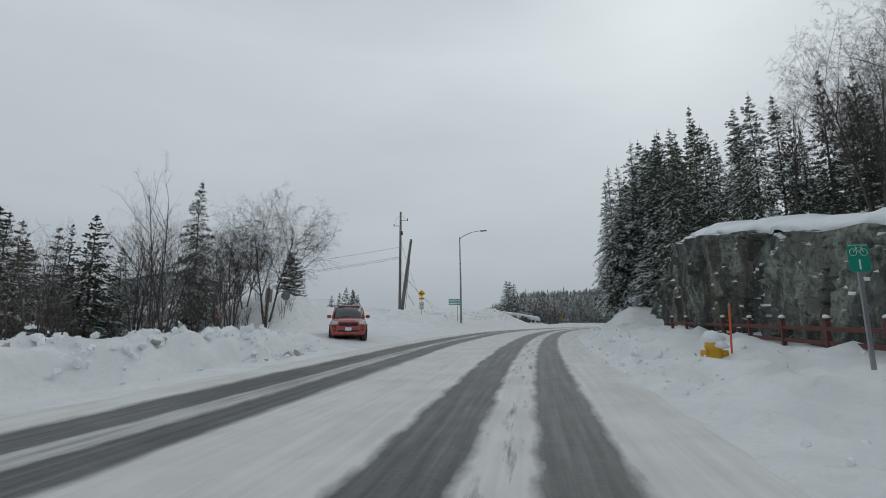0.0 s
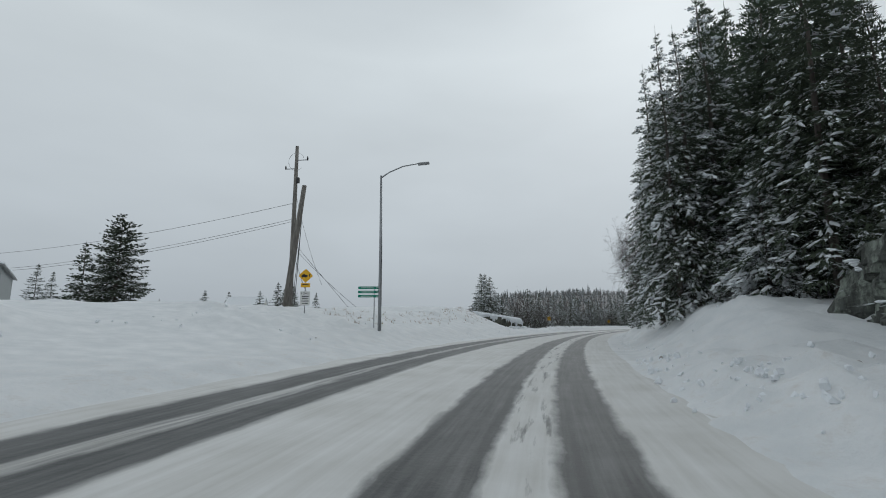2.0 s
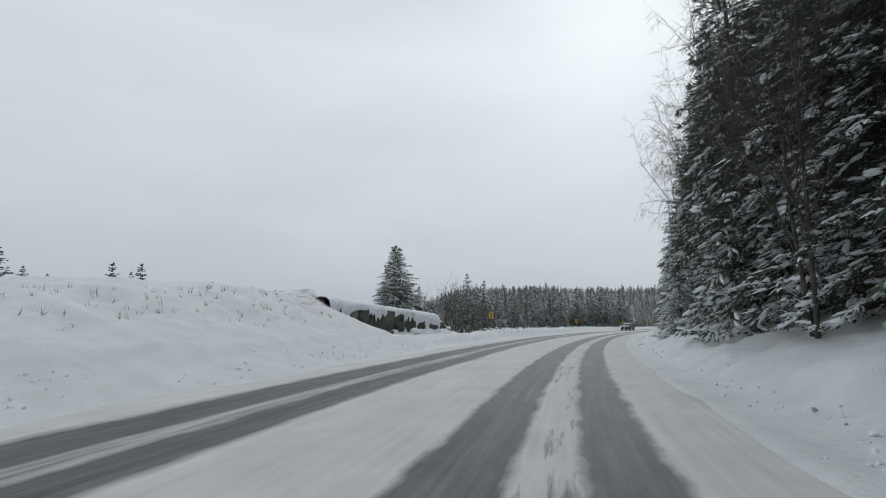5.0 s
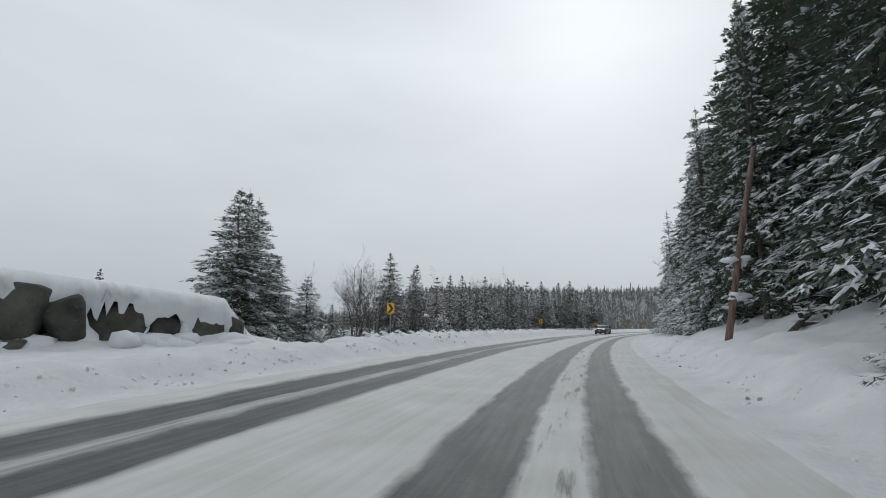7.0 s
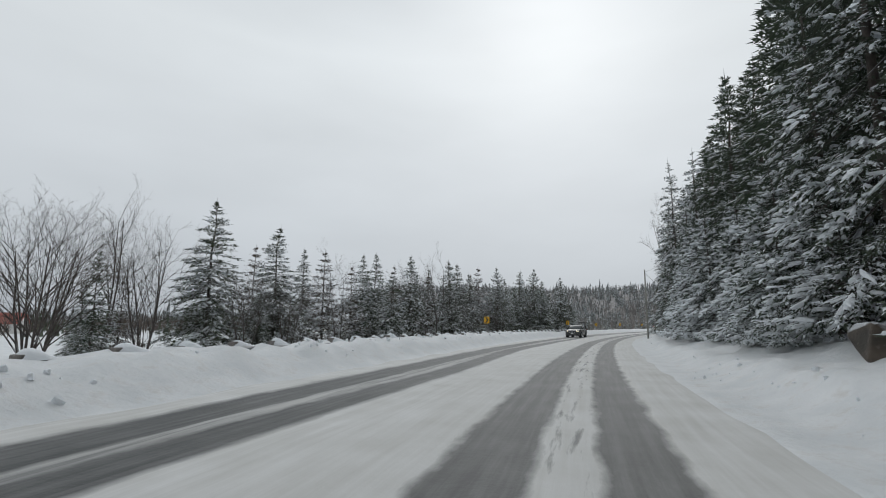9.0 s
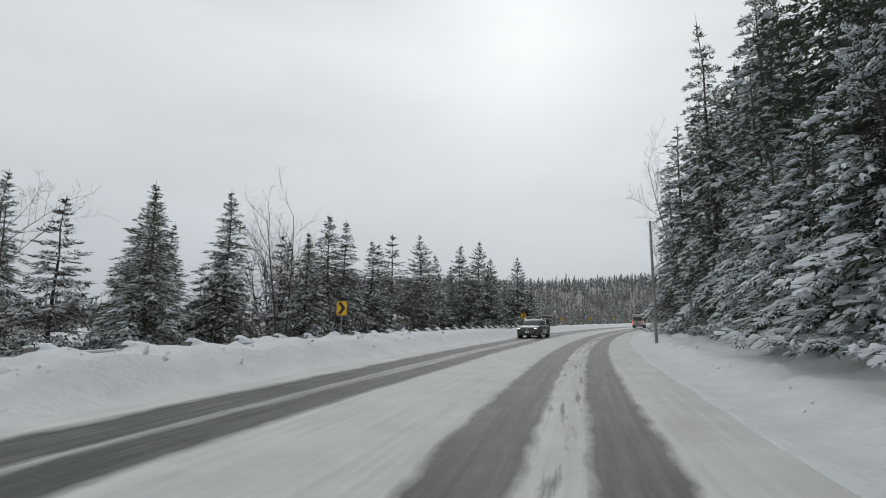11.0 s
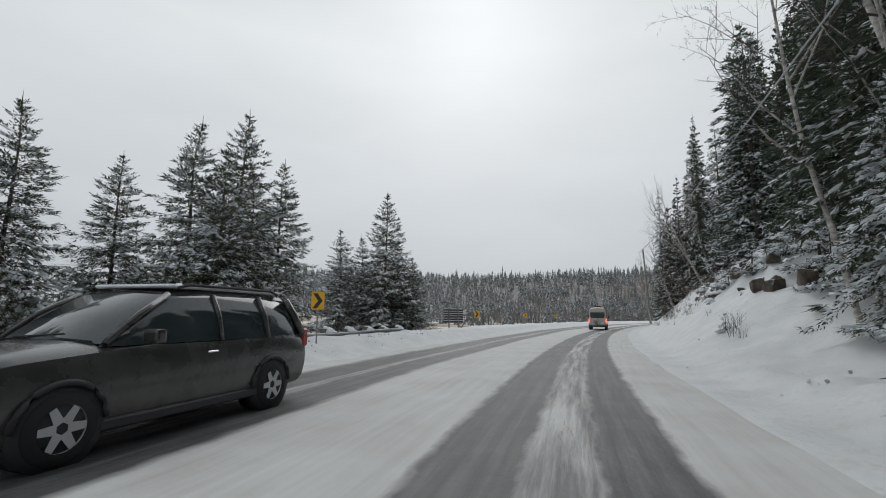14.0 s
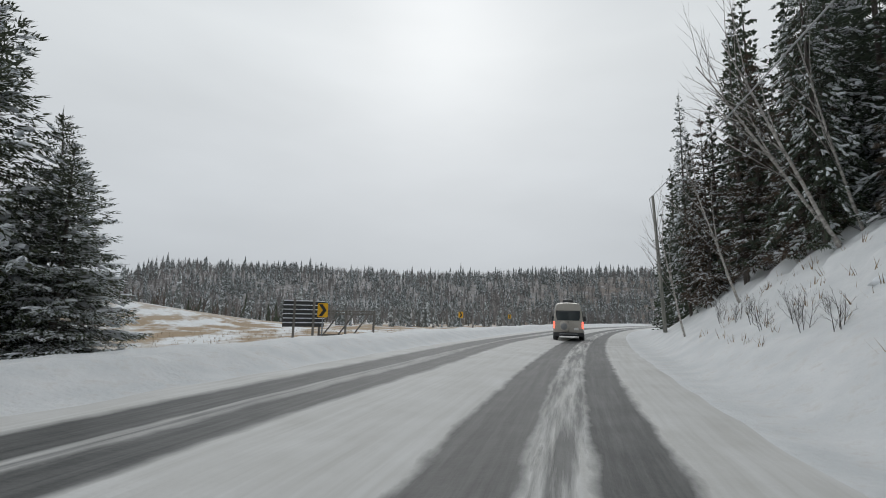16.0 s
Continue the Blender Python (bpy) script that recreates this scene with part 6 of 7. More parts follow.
def rail_fence():
    """Red post-and-rail fence with a short stretch of pickets."""
    ob = thing("rail_fence", "dark red two-rail wooden fence with snow-capped posts", "fence", group="")
    rng = random.Random(9)
    ys = [24.2 - 1.9 * k for k in range(8)] + [9.4, 7.5, 5.6, 3.7, 1.8, -0.1, -2.0]
    tops = []
    for y in ys:
        x = 6.9 + 0.02 * (24 - y)
        g = 0.42 + 0.012 * y
        tops.append((x, y, g))
        p = part("post", box("post", (0.11, 0.11, 1.25), (0, 0, 0.06), M_FENCE, 0.012), ob, "", pose(x, y, g, rng.uniform(-2, 2), rng.uniform(-2, 2), rng.uniform(-4, 4)))
        part("finial", tube("finial", [(0, 0, 0.685), (0, 0, 0.71), (0, 0, 0.75), (0, 0, 0.79)], [0.03, 0.065, 0.07, 0.03], M_FENCE, 8), p)
        heap = Heap()
        dome(heap, (0, 0, 0.76), 0.09, 0.09, 0.09, 0, rng)
        part("snow_cap", heap.mesh("snow_cap", M_CLUMP, True), p, "knob of snow")
    for a, b in zip(tops[:-1], tops[1:]):
        for h in (0.50, 0.16):
            d = Vector(b) - Vector(a)
            turn = math.degrees(math.atan2(d.y, d.x))
            rise = math.degrees(math.atan2(d.z, math.hypot(d.x, d.y)))
            mid = (Vector(a) + Vector(b)) / 2
            part("rail", box("rail", (d.length, 0.05, 0.11), (0, 0, 0), M_FENCE, 0.008), ob, "", Matrix.Translation((mid.x, mid.y, mid.z + h)) @ Matrix.Rotation(radians(turn), 4, "Z") @ Matrix.Rotation(radians(-rise), 4, "Y"))
    for k in range(7):
        y = 10.4 - 0.19 * k
        x = 6.9 + 0.02 * (24 - y) - 0.06
        g = 0.42 + 0.012 * y
        pk = part("picket", box("picket", (0.03, 0.09, 0.95), (0, 0, 0.16), M_FENCE, 0.008), ob, "", pose(x, y, g))
        heap = Heap()
        dome(heap, (0, 0, 0.63), 0.05, 0.06, 0.05, 0, rng)
        part("snow_cap", heap.mesh("snow_cap", M_CLUMP, True), pk, "knob of snow")


rail_fence()


def hydrant():
    g = ground_at(4.5, 12.6)
    rng = random.Random(4)
    m_yellow = plain("hydrant_yellow", (0.62, 0.34, 0.02), 0.5)
    ob = thing("fire_hydrant", "yellow fire hydrant half buried under a snow cap", "hydrant", pose(4.5, 12.6, g - 0.1))
    part("barrel", tube("barrel", [(0, 0, -0.3), (0, 0, 0.0), (0, 0, 0.34), (0, 0, 0.36), (0, 0, 0.50), (0, 0, 0.60)], [0.20, 0.20, 0.17, 0.21, 0.20, 0.09], m_yellow, 14), ob)
    for sgn in (-1, 1):
        part("nozzle", tube("nozzle", [(0.12 * sgn, 0, 0.25), (0.30 * sgn, 0, 0.25)], [0.08, 0.09], m_yellow, 10), ob)
    heap = Heap()
    dome(heap, (0, 0, 0.52), 0.27, 0.25, 0.30, 0.3, rng)
    dome(heap, (0.1, -0.1, 0.40), 0.20, 0.18, 0.20, 0.3, rng)
    part("snow_cap", heap.mesh("snow_cap", M_CLUMP, True), ob, "tall cap of snow")
    st = thing("marker_stake", "thin orange marker stake beside the hydrant", "stake", pose(4.85, 12.5, g, 0, 2, 0))
    part("rod", box("rod", (0.045, 0.02, 1.5), (0, 0, 0.55), M_ORANGE, 0.004), st)
    part("cap", box("cap", (0.05, 0.024, 0.08), (0, 0, 1.33), M_STEEL, 0.004), st, "grey reflective tip")
    for x, y in ((-18.0, 24.5),):
        st2 = thing("marker_stake", "orange marker stake in the roadside thicket", "stake", pose(x, y, ground_at(x, y), 0, 3, 0))
        part("rod", box("rod", (0.10, 0.03, 2.0), (0, 0, 0.7), M_ORANGE, 0.004), st2)


hydrant()


# ------------------------------------------------------------ poles and cables
def utility_pole(x, y, z, top, r, label, lean=(0.0, 0.0), fittings=False, wood=M_POLE):
    ob = thing("utility_pole", label, "utility pole", pose(x, y, z), "utility poles")
    h = top - z
    part("shaft", tube("shaft", [(0, 0, -0.4), (lean[0] * 0.5, lean[1] * 0.5, h * 0.5), (lean[0], lean[1], h)], [r, r * 0.86, r * 0.66], wood, 12), ob)
    if fittings:
        for k, (dz, w) in enumerate(((-1.2, 0.95), (-1.9, -0.9))):
            a = part("bracket", box("bracket", (abs(w), 0.06, 0.06), (lean[0] + w / 2, lean[1], h + dz), M_STEEL, 0.008), ob)
            part("insulator", tube("insulator", [(lean[0] + w, lean[1], h + dz - 0.05), (lean[0] + w, lean[1], h + dz + 0.12), (lean[0] + w, lean[1], h + dz + 0.30)], [0.05, 0.07, 0.03], M_BLACK, 8), a)
        part("cutout_box", box("cutout_box", (0.22, 0.25, 0.45), (lean[0] + 0.2, lean[1], h - 2.9), M_BLACK, 0.02), ob)
        loop = [(lean[0] + 0.75 * math.cos(a) * 0.9, lean[1], h - 1.3 + 0.75 * math.sin(a)) for a in np.linspace(0.4, 5.4, 20)]
        part("jumper_cable", tube("jumper_cable", loop, 0.013, M_WIRE, 5), ob)
    return ob


def cable(a, b, sag, r=0.016, material=None, label="thin black overhead cable", name="overhead_cable"):
    pts = []
    for k in range(17):
        f = k / 16
        p = Vector(a).lerp(Vector(b), f)
        pts.append((p.x, p.y, p.z - 4 * sag * f * (1 - f)))
    return thing(name, label, "cable", group="overhead cables", data=tube(name, pts, r, material or M_WIRE, 5))


utility_pole(-16.4, 58.3, 3.0, 16.0, 0.20, "tall weathered wooden utility pole with wires and insulators", (0, 0), True)
utility_pole(-15.4, 55.6, 2.9, 11.6, 0.24, "stout leaning wooden pole stub beside a taller pole", (1.3, -0.5))
for k, (a, b) in enumerate((((-16.3, 58.2, 11.2), (-72, 72, 10.2)), ((-16.3, 58.2, 9.9), (-72, 74, 8.6)), ((-16.3, 58.2, 9.7), (-72, 75, 8.5)))):
    cable(a, b, 1.0)
cable((-16.3, 58.2, 8.0), (-12.2, 59.8, 2.9), 0.0, 0.014, None, "steel guy wire running down to the snow")
cable((-16.3, 58.2, 7.6), (-11.6, 60.0, 2.9), 0.15, 0.014, None, "steel guy wire running down to the snow")
cable((-16.3, 58.2, 7.4), (-14.2, 57.0, 3.5), 0.35, 0.02, None, "loose cable hanging from the utility pole")
cable((-16.3, 58.2, 12.0), (-13.5, 57.5, 4.5), 0.5, 0.012, None, "loose cable hanging from the utility pole")
cable((-14.2, 55.2, 10.5), (-15.2, 56.6, 3.0), 0.3, 0.025, None, "bundle of cable hanging beside the pole stub")
cable((-14.3, 55.3, 9.0), (-15.6, 57.0, 3.0), 0.5, 0.02, None, "bundle of cable hanging beside the pole stub")
utility_pole(21.2, 98.9, 0.7, 8.7, 0.13, "old splintered reddish wooden pole leaning at the wood's edge", (1.7, -0.2), False, M_SPLIT)
rs = random.Random(2)
for dz, sx in ((3.4, 1.0), (2.0, 1.2)):
    heap = Heap()
    for k in range(5):
        dome(heap, (21.9 + rs.uniform(-0.45, 0.35), 98.9 + rs.uniform(-0.2, 0.2), 0.7 + dz + rs.uniform(-0.1, 0.1)), 0.30 * sx, 0.24, 0.17, rs.uniform(0, 3), rs)
    thing("snow_lump", "lump of snow caught on the old pole", "snow", data=heap.mesh("snow_lump", M_CLUMP, True))
utility_pole(43.8, 152.5, 0.2, 7.5, 0.095, "plain pale weathered utility pole beside the road", (0.05, 0.0), False, M_POLE_PALE)
utility_pole(78.2, 201.0, 1.0, 8.6, 0.115, "pale weathered utility pole at the foot of the slope", (-0.7, -0.25), False, M_POLE_PALE)
utility_pole(115.0, 236.0, 0.3, 8.3, 0.14, "distant wooden utility pole beside the bend")
M_FROST = plain("frosted_cable", (0.42, 0.43, 0.44), 0.7)
for a, b, sag in (((43.8, 152.5, 7.2), (77.0, 200.5, 8.3), 0.7), ((77.0, 200.5, 8.3), (115.0, 236.0, 8.0), 0.8)):
    cable(a, b, sag, 0.022, M_FROST, "frosted overhead cable along the wood's edge")
for a, b, sag in (((22.3, 99.1, 8.3), (43.8, 152.5, 7.2), 1.2),):
    cable(a, b, sag, 0.012)

# fallen trunk and snags at the edge of the wood
for pts, r in ((((20.7, 96.0, 0.6), (22.4, 97.0, 1.5), (25.2, 98.6, 2.9)), 0.11), (((22.9, 97.4, 1.7), (24.5, 96.6, 1.7), (26.5, 96.0, 1.9)), 0.10), (((23.6, 97.8, 0.9), (23.2, 97.6, 2.0), (22.9, 97.5, 2.6)), 0.09)):
    ob = thing("fallen_trunk", "broken spruce trunk leaning on the snow", "log", group="fallen trunks")
    part("stem", tube("stem", pts, [r, r * 0.9, r * 0.7], M_BARK, 8), ob)
    heap = Heap()
    for k in range(6):
        p = Vector(pts[0]).lerp(Vector(pts[1]), k / 6) if k < 3 else Vector(pts[1]).lerp(Vector(pts[2]), k / 6 - 0.3)
        dome(heap, (p.x, p.y, p.z + r * 0.8), 0.22, 0.09, 0.06, math.atan2(pts[2][1] - pts[0][1], pts[2][0] - pts[0][0]), rs)
    part("snow_cap", heap.mesh("snow_cap", M_CLUMP, True), ob, "strip of snow")["kind"] = "stuff"


# ------------------------------------------------------------ gate and board by the field
def board_and_gate():
    x, y = 57.9, 208.0
    ob = thing("slatted_board", "dark slatted back of a large sign with snowy edges", "sign board", pose(x, y, -0.55, 0, 0, 8))
    for px in (0.05, 1.15):
        part("post", box("post", (0.12, 0.12, 3.2), (px, 0, 1.1), M_POLE, 0.01), ob)
    dark = plain("dark_timber", (0.045, 0.045, 0.045), 0.8)
    for k in range(6):
        b = part("slat", box("slat", (2.35, 0.05, 0.22), (0.62, 0.09, 1.20 + 0.25 * k), dark, 0.008), ob)
        part("snow_cap", box("snow_cap", (2.35, 0.08, 0.05), (0.62, 0.07, 1.33 + 0.25 * k), M_CLUMP, 0.015), b, "thin line of snow")
    g = thing("field_gate", "grey timber gate with diagonal braces in the field", "gate", pose(59.5, 209.3, -0.1, 0, 0, -20))
    for px in (0.0, 1.6, 3.3):
        part("post", box("post", (0.12, 0.12, 2.9), (px, 0, 0.15), M_POLE, 0.01), g)
    for z in (0.15, 1.42, 1.58):
        part("rail", box("rail", (3.4, 0.06, 0.10), (1.65, -0.08, z), M_POLE, 0.008), g)
    for px in (0.25, 1.15, 2.05):
        part("brace", tube("brace", [(px, -0.14, 0.1), (px + 1.0, -0.14, 1.45)], 0.05, M_POLE, 6), g)


board_and_gate()


# ------------------------------------------------------------ buildings
def shed():
    wall = plain("grey_siding", (0.26, 0.28, 0.28), 0.6)
    ob = thing("metal_shed", "low grey metal-clad building with snow on its roof", "building", pose(-45.0, 52.5, 3.2, 0, 0, 48))
    w, h, d, rise = 5.6, 3.4, 16.0, 1.45
    verts = [(-w, 0, -1), (w, 0, -1), (w, 0, h), (0, 0, h + rise), (-w, 0, h), (-w, d, -1), (w, d, -1), (w, d, h), (0, d, h + rise), (-w, d, h)]
    faces = [(0, 1, 2, 3, 4), (9, 8, 7, 6, 5), (1, 6, 7, 2), (5, 0, 4, 9)]
    part("wall", mesh("wall", verts, faces, wall), ob)
    for sg in (-1, 1):
        run = math.hypot(w + 0.35, rise)
        tilt = math.degrees(math.atan2(rise, w)) * sg
        part("roof", box("roof", (run, d + 0.8, 0.12), (sg * (w + 0.35) / 2, d / 2, h + rise / 2 - 0.02), M_SIGNGREY, 0.01, (0, tilt, 0)), ob)
        part("roof_snow", box("roof_snow", (run, d + 0.8, 0.18), (sg * (w + 0.35) / 2, d / 2, h + rise / 2 + 0.14), M_CLUMP, 0.07, (0, tilt, 0), 2), ob, "layer of snow")
    for k in range(18):
        part("rib", box("rib", (0.05, 0.03, h + 0.8), (-w + 0.3 + k * 0.65, -0.012, 1.2), wall, 0.006), ob)
    for px in (-4.4, -3.2):
        f = part("window", box("window", (1.05, 0.06, 0.95), (px, -0.03, 1.9), M_WHITE, 0.01), ob, "white window")
        part("pane", box("pane", (0.85, 0.02, 0.75), (px, -0.065, 1.9), M_GLASS), f)
    part("flue", tube("flue", [(3.0, 2, h), (3.0, 2, h + 2.2)], 0.09, M_STEEL, 8), ob)


shed()


def cottage(x, y, z, turn, roof_rgb, label, sx=1.0):
    ob = thing("house", label, "house", pose(x, y, z, 0, 0, turn), "distant houses")
    wall, roof = plain("house_wall" + label[:4], (0.62, 0.62, 0.60), 0.7), plain("house_roof" + label[:4], roof_rgb, 0.7)
    w, d, h, rise = 5.0 * sx, 4.0, 2.6, 2.0
    verts = [(-w, -d, -1), (w, -d, -1), (w, d, -1), (-w, d, -1), (-w, -d, h), (w, -d, h), (w, d, h), (-w, d, h), (-w, 0, h + rise), (w, 0, h + rise)]
    part("wall", mesh("wall", verts, [(0, 1, 5, 4), (1, 2, 6, 9, 5), (2, 3, 7, 6), (3, 0, 4, 8, 7)], wall), ob)
    tilt = math.degrees(math.atan2(rise, d))
    for sg in (-1, 1):
        part("roof", box("roof", (2 * w + 0.6, math.hypot(d, rise) + 0.5, 0.15), (0, sg * d / 2 * 1.05, h + rise / 2), roof, 0.01, (-tilt * sg, 0, 0)), ob)
    for px in (-3.2, -1.0, 1.6, 3.4):
        f = part("window", box("window", (0.95, 0.06, 1.05), (px * sx, -d - 0.02, 1.3), M_WHITE, 0.01), ob)
        part("pane", box("pane", (0.75, 0.02, 0.85), (px * sx, -d - 0.055, 1.3), M_GLASS), f)


cottage(-66.0, 206.0, -1.6, 25, (0.30, 0.09, 0.07), "white house with a faded red roof")
cottage(-62.0, 128.0, 3.4, 20, (0.72, 0.74, 0.76), "small house with a snowy roof behind the mound", 0.8)
cottage(8.0, 216.0, -0.9, 30, (0.70, 0.72, 0.74), "pale house with a snowy roof beyond the field", 1.0)


# ------------------------------------------------------------ clods thrown up by the plough
def clods():
    rng = random.Random(41)
    clean, dirty = Heap(), Heap()

    def chunk(heap, p, k):
        """An angular broken lump."""
        turn = Euler((rng.uniform(0, 6), rng.uniform(0, 6), rng.uniform(0, 6))).to_matrix()
        ax = Vector((k * rng.uniform(0.7, 1.25), k * rng.uniform(0.6, 1.0), k * rng.uniform(0.45, 0.85)))
        pts = [(-1, -1, -1), (1, -1, -1), (1, 1, -1), (-1, 1, -1), (-1, -1, 1), (1, -1, 1), (1, 1, 1), (-1, 1, 1), (0, 0, 1.45), (1.4, 0, 0), (0, -1.4, 0), (-1.4, 0, 0), (0, 1.4, 0)]
        verts = [p + turn @ (Vector([c * a for c, a in zip(q, ax)]) * rng.uniform(0.45, 0.9)) for q in pts]
        faces = [(3, 2, 1, 0)]
        for quad, mid in (((4, 5, 6, 7), 8), ((1, 2, 6, 5), 9), ((0, 1, 5, 4), 10), ((3, 0, 4, 7), 11), ((2, 3, 7, 6), 12)):
            faces += [(quad[i], quad[(i + 1) % 4], mid) for i in range(4)]
        heap.add(verts, faces)

    # along, across, how many heaps, lumps in a heap, size
    for s0, s1, l0, l1, n, many, size in ((-2, 18, -11.9, -8.9, 130, 9, 0.13), (19, 34, -20.0, -15.5, 16, 6, 0.13), (0, 44, 2.4, 6.2, 90, 5, 0.075), (13, 42, 2.7, 3.1, 50, 6, 0.10), (38, 58, -17.0, -10.0, 20, 5, 0.09),
                                          (60, 104, -10.5, -8.4, 24, 4, 0.07), (98, 150, -10.2, -8.6, 60, 6, 0.10), (44, 110, 2.9, 4.4, 40, 4, 0.05), (110, 190, 2.9, 4.2, 60, 5, 0.05), (150, 196, -9.8, -8.6, 70, 6, 0.06), (40, 110, 3.0, 3.6, 60, 6, 0.06), (56, 98, -9.6, -8.4, 60, 6, 0.06)):
        for _ in range(n):
            cs, cl = rng.uniform(s0, s1), rng.uniform(l0, l1)
            for _ in range(rng.randint(2, many)):
                s, l = cs + rng.gauss(0, 0.5), cl + rng.gauss(0, 0.28)
                x, y = (float(v) for v in to_world(s, l))
                k = size * rng.uniform(0.3, 1.0) ** 1.5 * (1.6 if rng.random() < 0.06 else 1)
                chunk(dirty if rng.random() < 0.05 else clean, Vector((x, y, float(ground_height(s, l)) + 0.03 + 0.15 * k)), k)
    grit = Nodes("gritty_snow", 0.85)
    grit.color(grit.blend(grit.noise(5.0), (0.24, 0.225, 0.20), (0.55, 0.54, 0.52)))
    tagged(new("snow_clods", clean.mesh("snow_clods", M_CLUMP)), "loose clods of ploughed snow along the verges", "snow", kind="stuff")
    tagged(new("dirty_clods", dirty.mesh("dirty_clods", grit.mat)), "loose clods of gritty grey snow along the verges", "snow", kind="stuff")


clods()


# ------------------------------------------------------------ dry grass
def grass():
    rng = random.Random(66)
    heap = Heap()
    for s0, s1, l0, l1, n, tall in ((50, 84, -17.0, -12.5, 240, 0.30), (194, 236, -20, -12.5, 420, 0.42), (205, 260, -45, -16, 500, 0.5), (196, 214, 4.2, 7.5, 90, 0.35)):
        for _ in range(n):
            s, l = rng.uniform(s0, s1), rng.uniform(l0, l1)
            x, y = (float(v) for v in to_world(s, l))
            z = float(ground_height(s, l))
            for k in range(5):
                a, h = rng.uniform(0, 6.28), tall * rng.uniform(0.4, 1.0)
                lean, w = h * rng.uniform(0.2, 0.9), 0.012
                ca, sa = math.cos(a), math.sin(a)
                bx, by = x + rng.uniform(-0.08, 0.08), y + rng.uniform(-0.08, 0.08)
                heap.add([(bx - sa * w, by + ca * w, z - 0.03), (bx + sa * w, by - ca * w, z - 0.03), (bx + ca * lean, by + sa * lean, z + h)], [(0, 1, 2)])
    straw = Nodes("dry_grass", 0.9)
    straw.color(straw.blend(straw.island(), (0.16, 0.10, 0.06), (0.42, 0.31, 0.19)))
    tagged(new("dry_grass", heap.mesh("dry_grass", straw.mat)), "dry yellow grass poking through the snow", "grass", kind="stuff")


grass()


# ------------------------------------------------------------ vehicles
def car_paint(name, rgb, dirt):
    m = Nodes(name, 0.3)
    n = m.noise(2.5, 6.0, m.local())
    z = m.node("ShaderNodeSeparateXYZ")
    m.link(m.local(), z.inputs[0])
    grime = m.math("MULTIPLY", m.remap(z.outputs["Z"], 0.3, 1.0, 1.0, 0.15), m.remap(n, 0.35, 0.65))
    m.color(m.blend(m.math("MULTIPLY", grime, dirt), rgb, (0.30, 0.29, 0.27)))
    m.rough(m.remap(grime, 0.0, 1.0, 0.22, 0.7))
    m.bsdf.inputs["Coat Weight"].default_value = 0.5
    return m.mat


M_LAMP_ON = glow("headlight_on", (1.0, 0.86, 0.55), 5.0)
M_LAMP_OFF = plain("headlight_glass", (0.55, 0.57, 0.58), 0.12, 0.3, 0.1, 8.0, 0.0)
M_TAIL = glow("tail_light_on", (1.0, 0.10, 0.06), 2.5)
M_TAIL_OFF = plain("tail_light_glass", (0.35, 0.02, 0.02), 0.15, 0.0, 0.1, 8.0, 0.0)
M_AMBER = plain("amber_lens", (0.60, 0.22, 0.05), 0.2, 0.0, 0.1, 8.0, 0.0)
M_TRIM = plain("grey_plastic_trim", (0.035, 0.036, 0.038), 0.6)


def loft(name, sections, material, smooth=True, close=True):
    """Joins rings of equally many points."""
    n = len(sections[0])
    verts = [p for ring in sections for p in ring]
    faces = [(i * n + k, i * n + (k + 1) % n, (i + 1) * n + (k + 1) % n, (i + 1) * n + k) for i in range(len(sections) - 1) for k in range(n)]
    if close:
        faces += [tuple(range(n - 1, -1, -1)), tuple(range((len(sections) - 1) * n, len(sections) * n))]
    me = mesh(name, verts, faces, material, False)
    bm = bmesh.new()
    bm.from_mesh(me)
    bmesh.ops.recalc_face_normals(bm, faces=bm.faces)
    bm.to_mesh(me)
    bm.free()
    if smooth:
        me.polygons.foreach_set("use_smooth", np.array([len(p.vertices) == 4 for p in me.polygons]))
        me.set_sharp_from_angle(angle=radians(35))
    return me


def ring_body(y, w, lo, hi, crown=0.05, tuck=0.06):
    """A cross-section of the lower body."""
    half = [(0.0, lo), (w - tuck - 0.08, lo), (w - tuck, lo + 0.05), (w - 0.01, lo + 0.25), (w, lo + 0.42), (w - 0.02, hi - 0.16), (w - 0.07, hi - 0.05), (w - 0.18, hi), (w * 0.45, hi + crown * 0.8), (0.0, hi + crown)]
    return [(x, y, z) for x, z in half] + [(-x, y, z) for x, z in half[-2:0:-1]]


def ring_cabin(y, wb, wr, zb, zr):
    half = [(0.0, zb), (wb, zb), (wb * 0.55 + wr * 0.45, zb + (zr - zb) * 0.5), (wr, zr - 0.07), (wr - 0.10, zr), (0.0, zr + 0.03)]
    return [(x, y, z) for x, z in half] + [(-x, y, z) for x, z in half[-2:0:-1]]


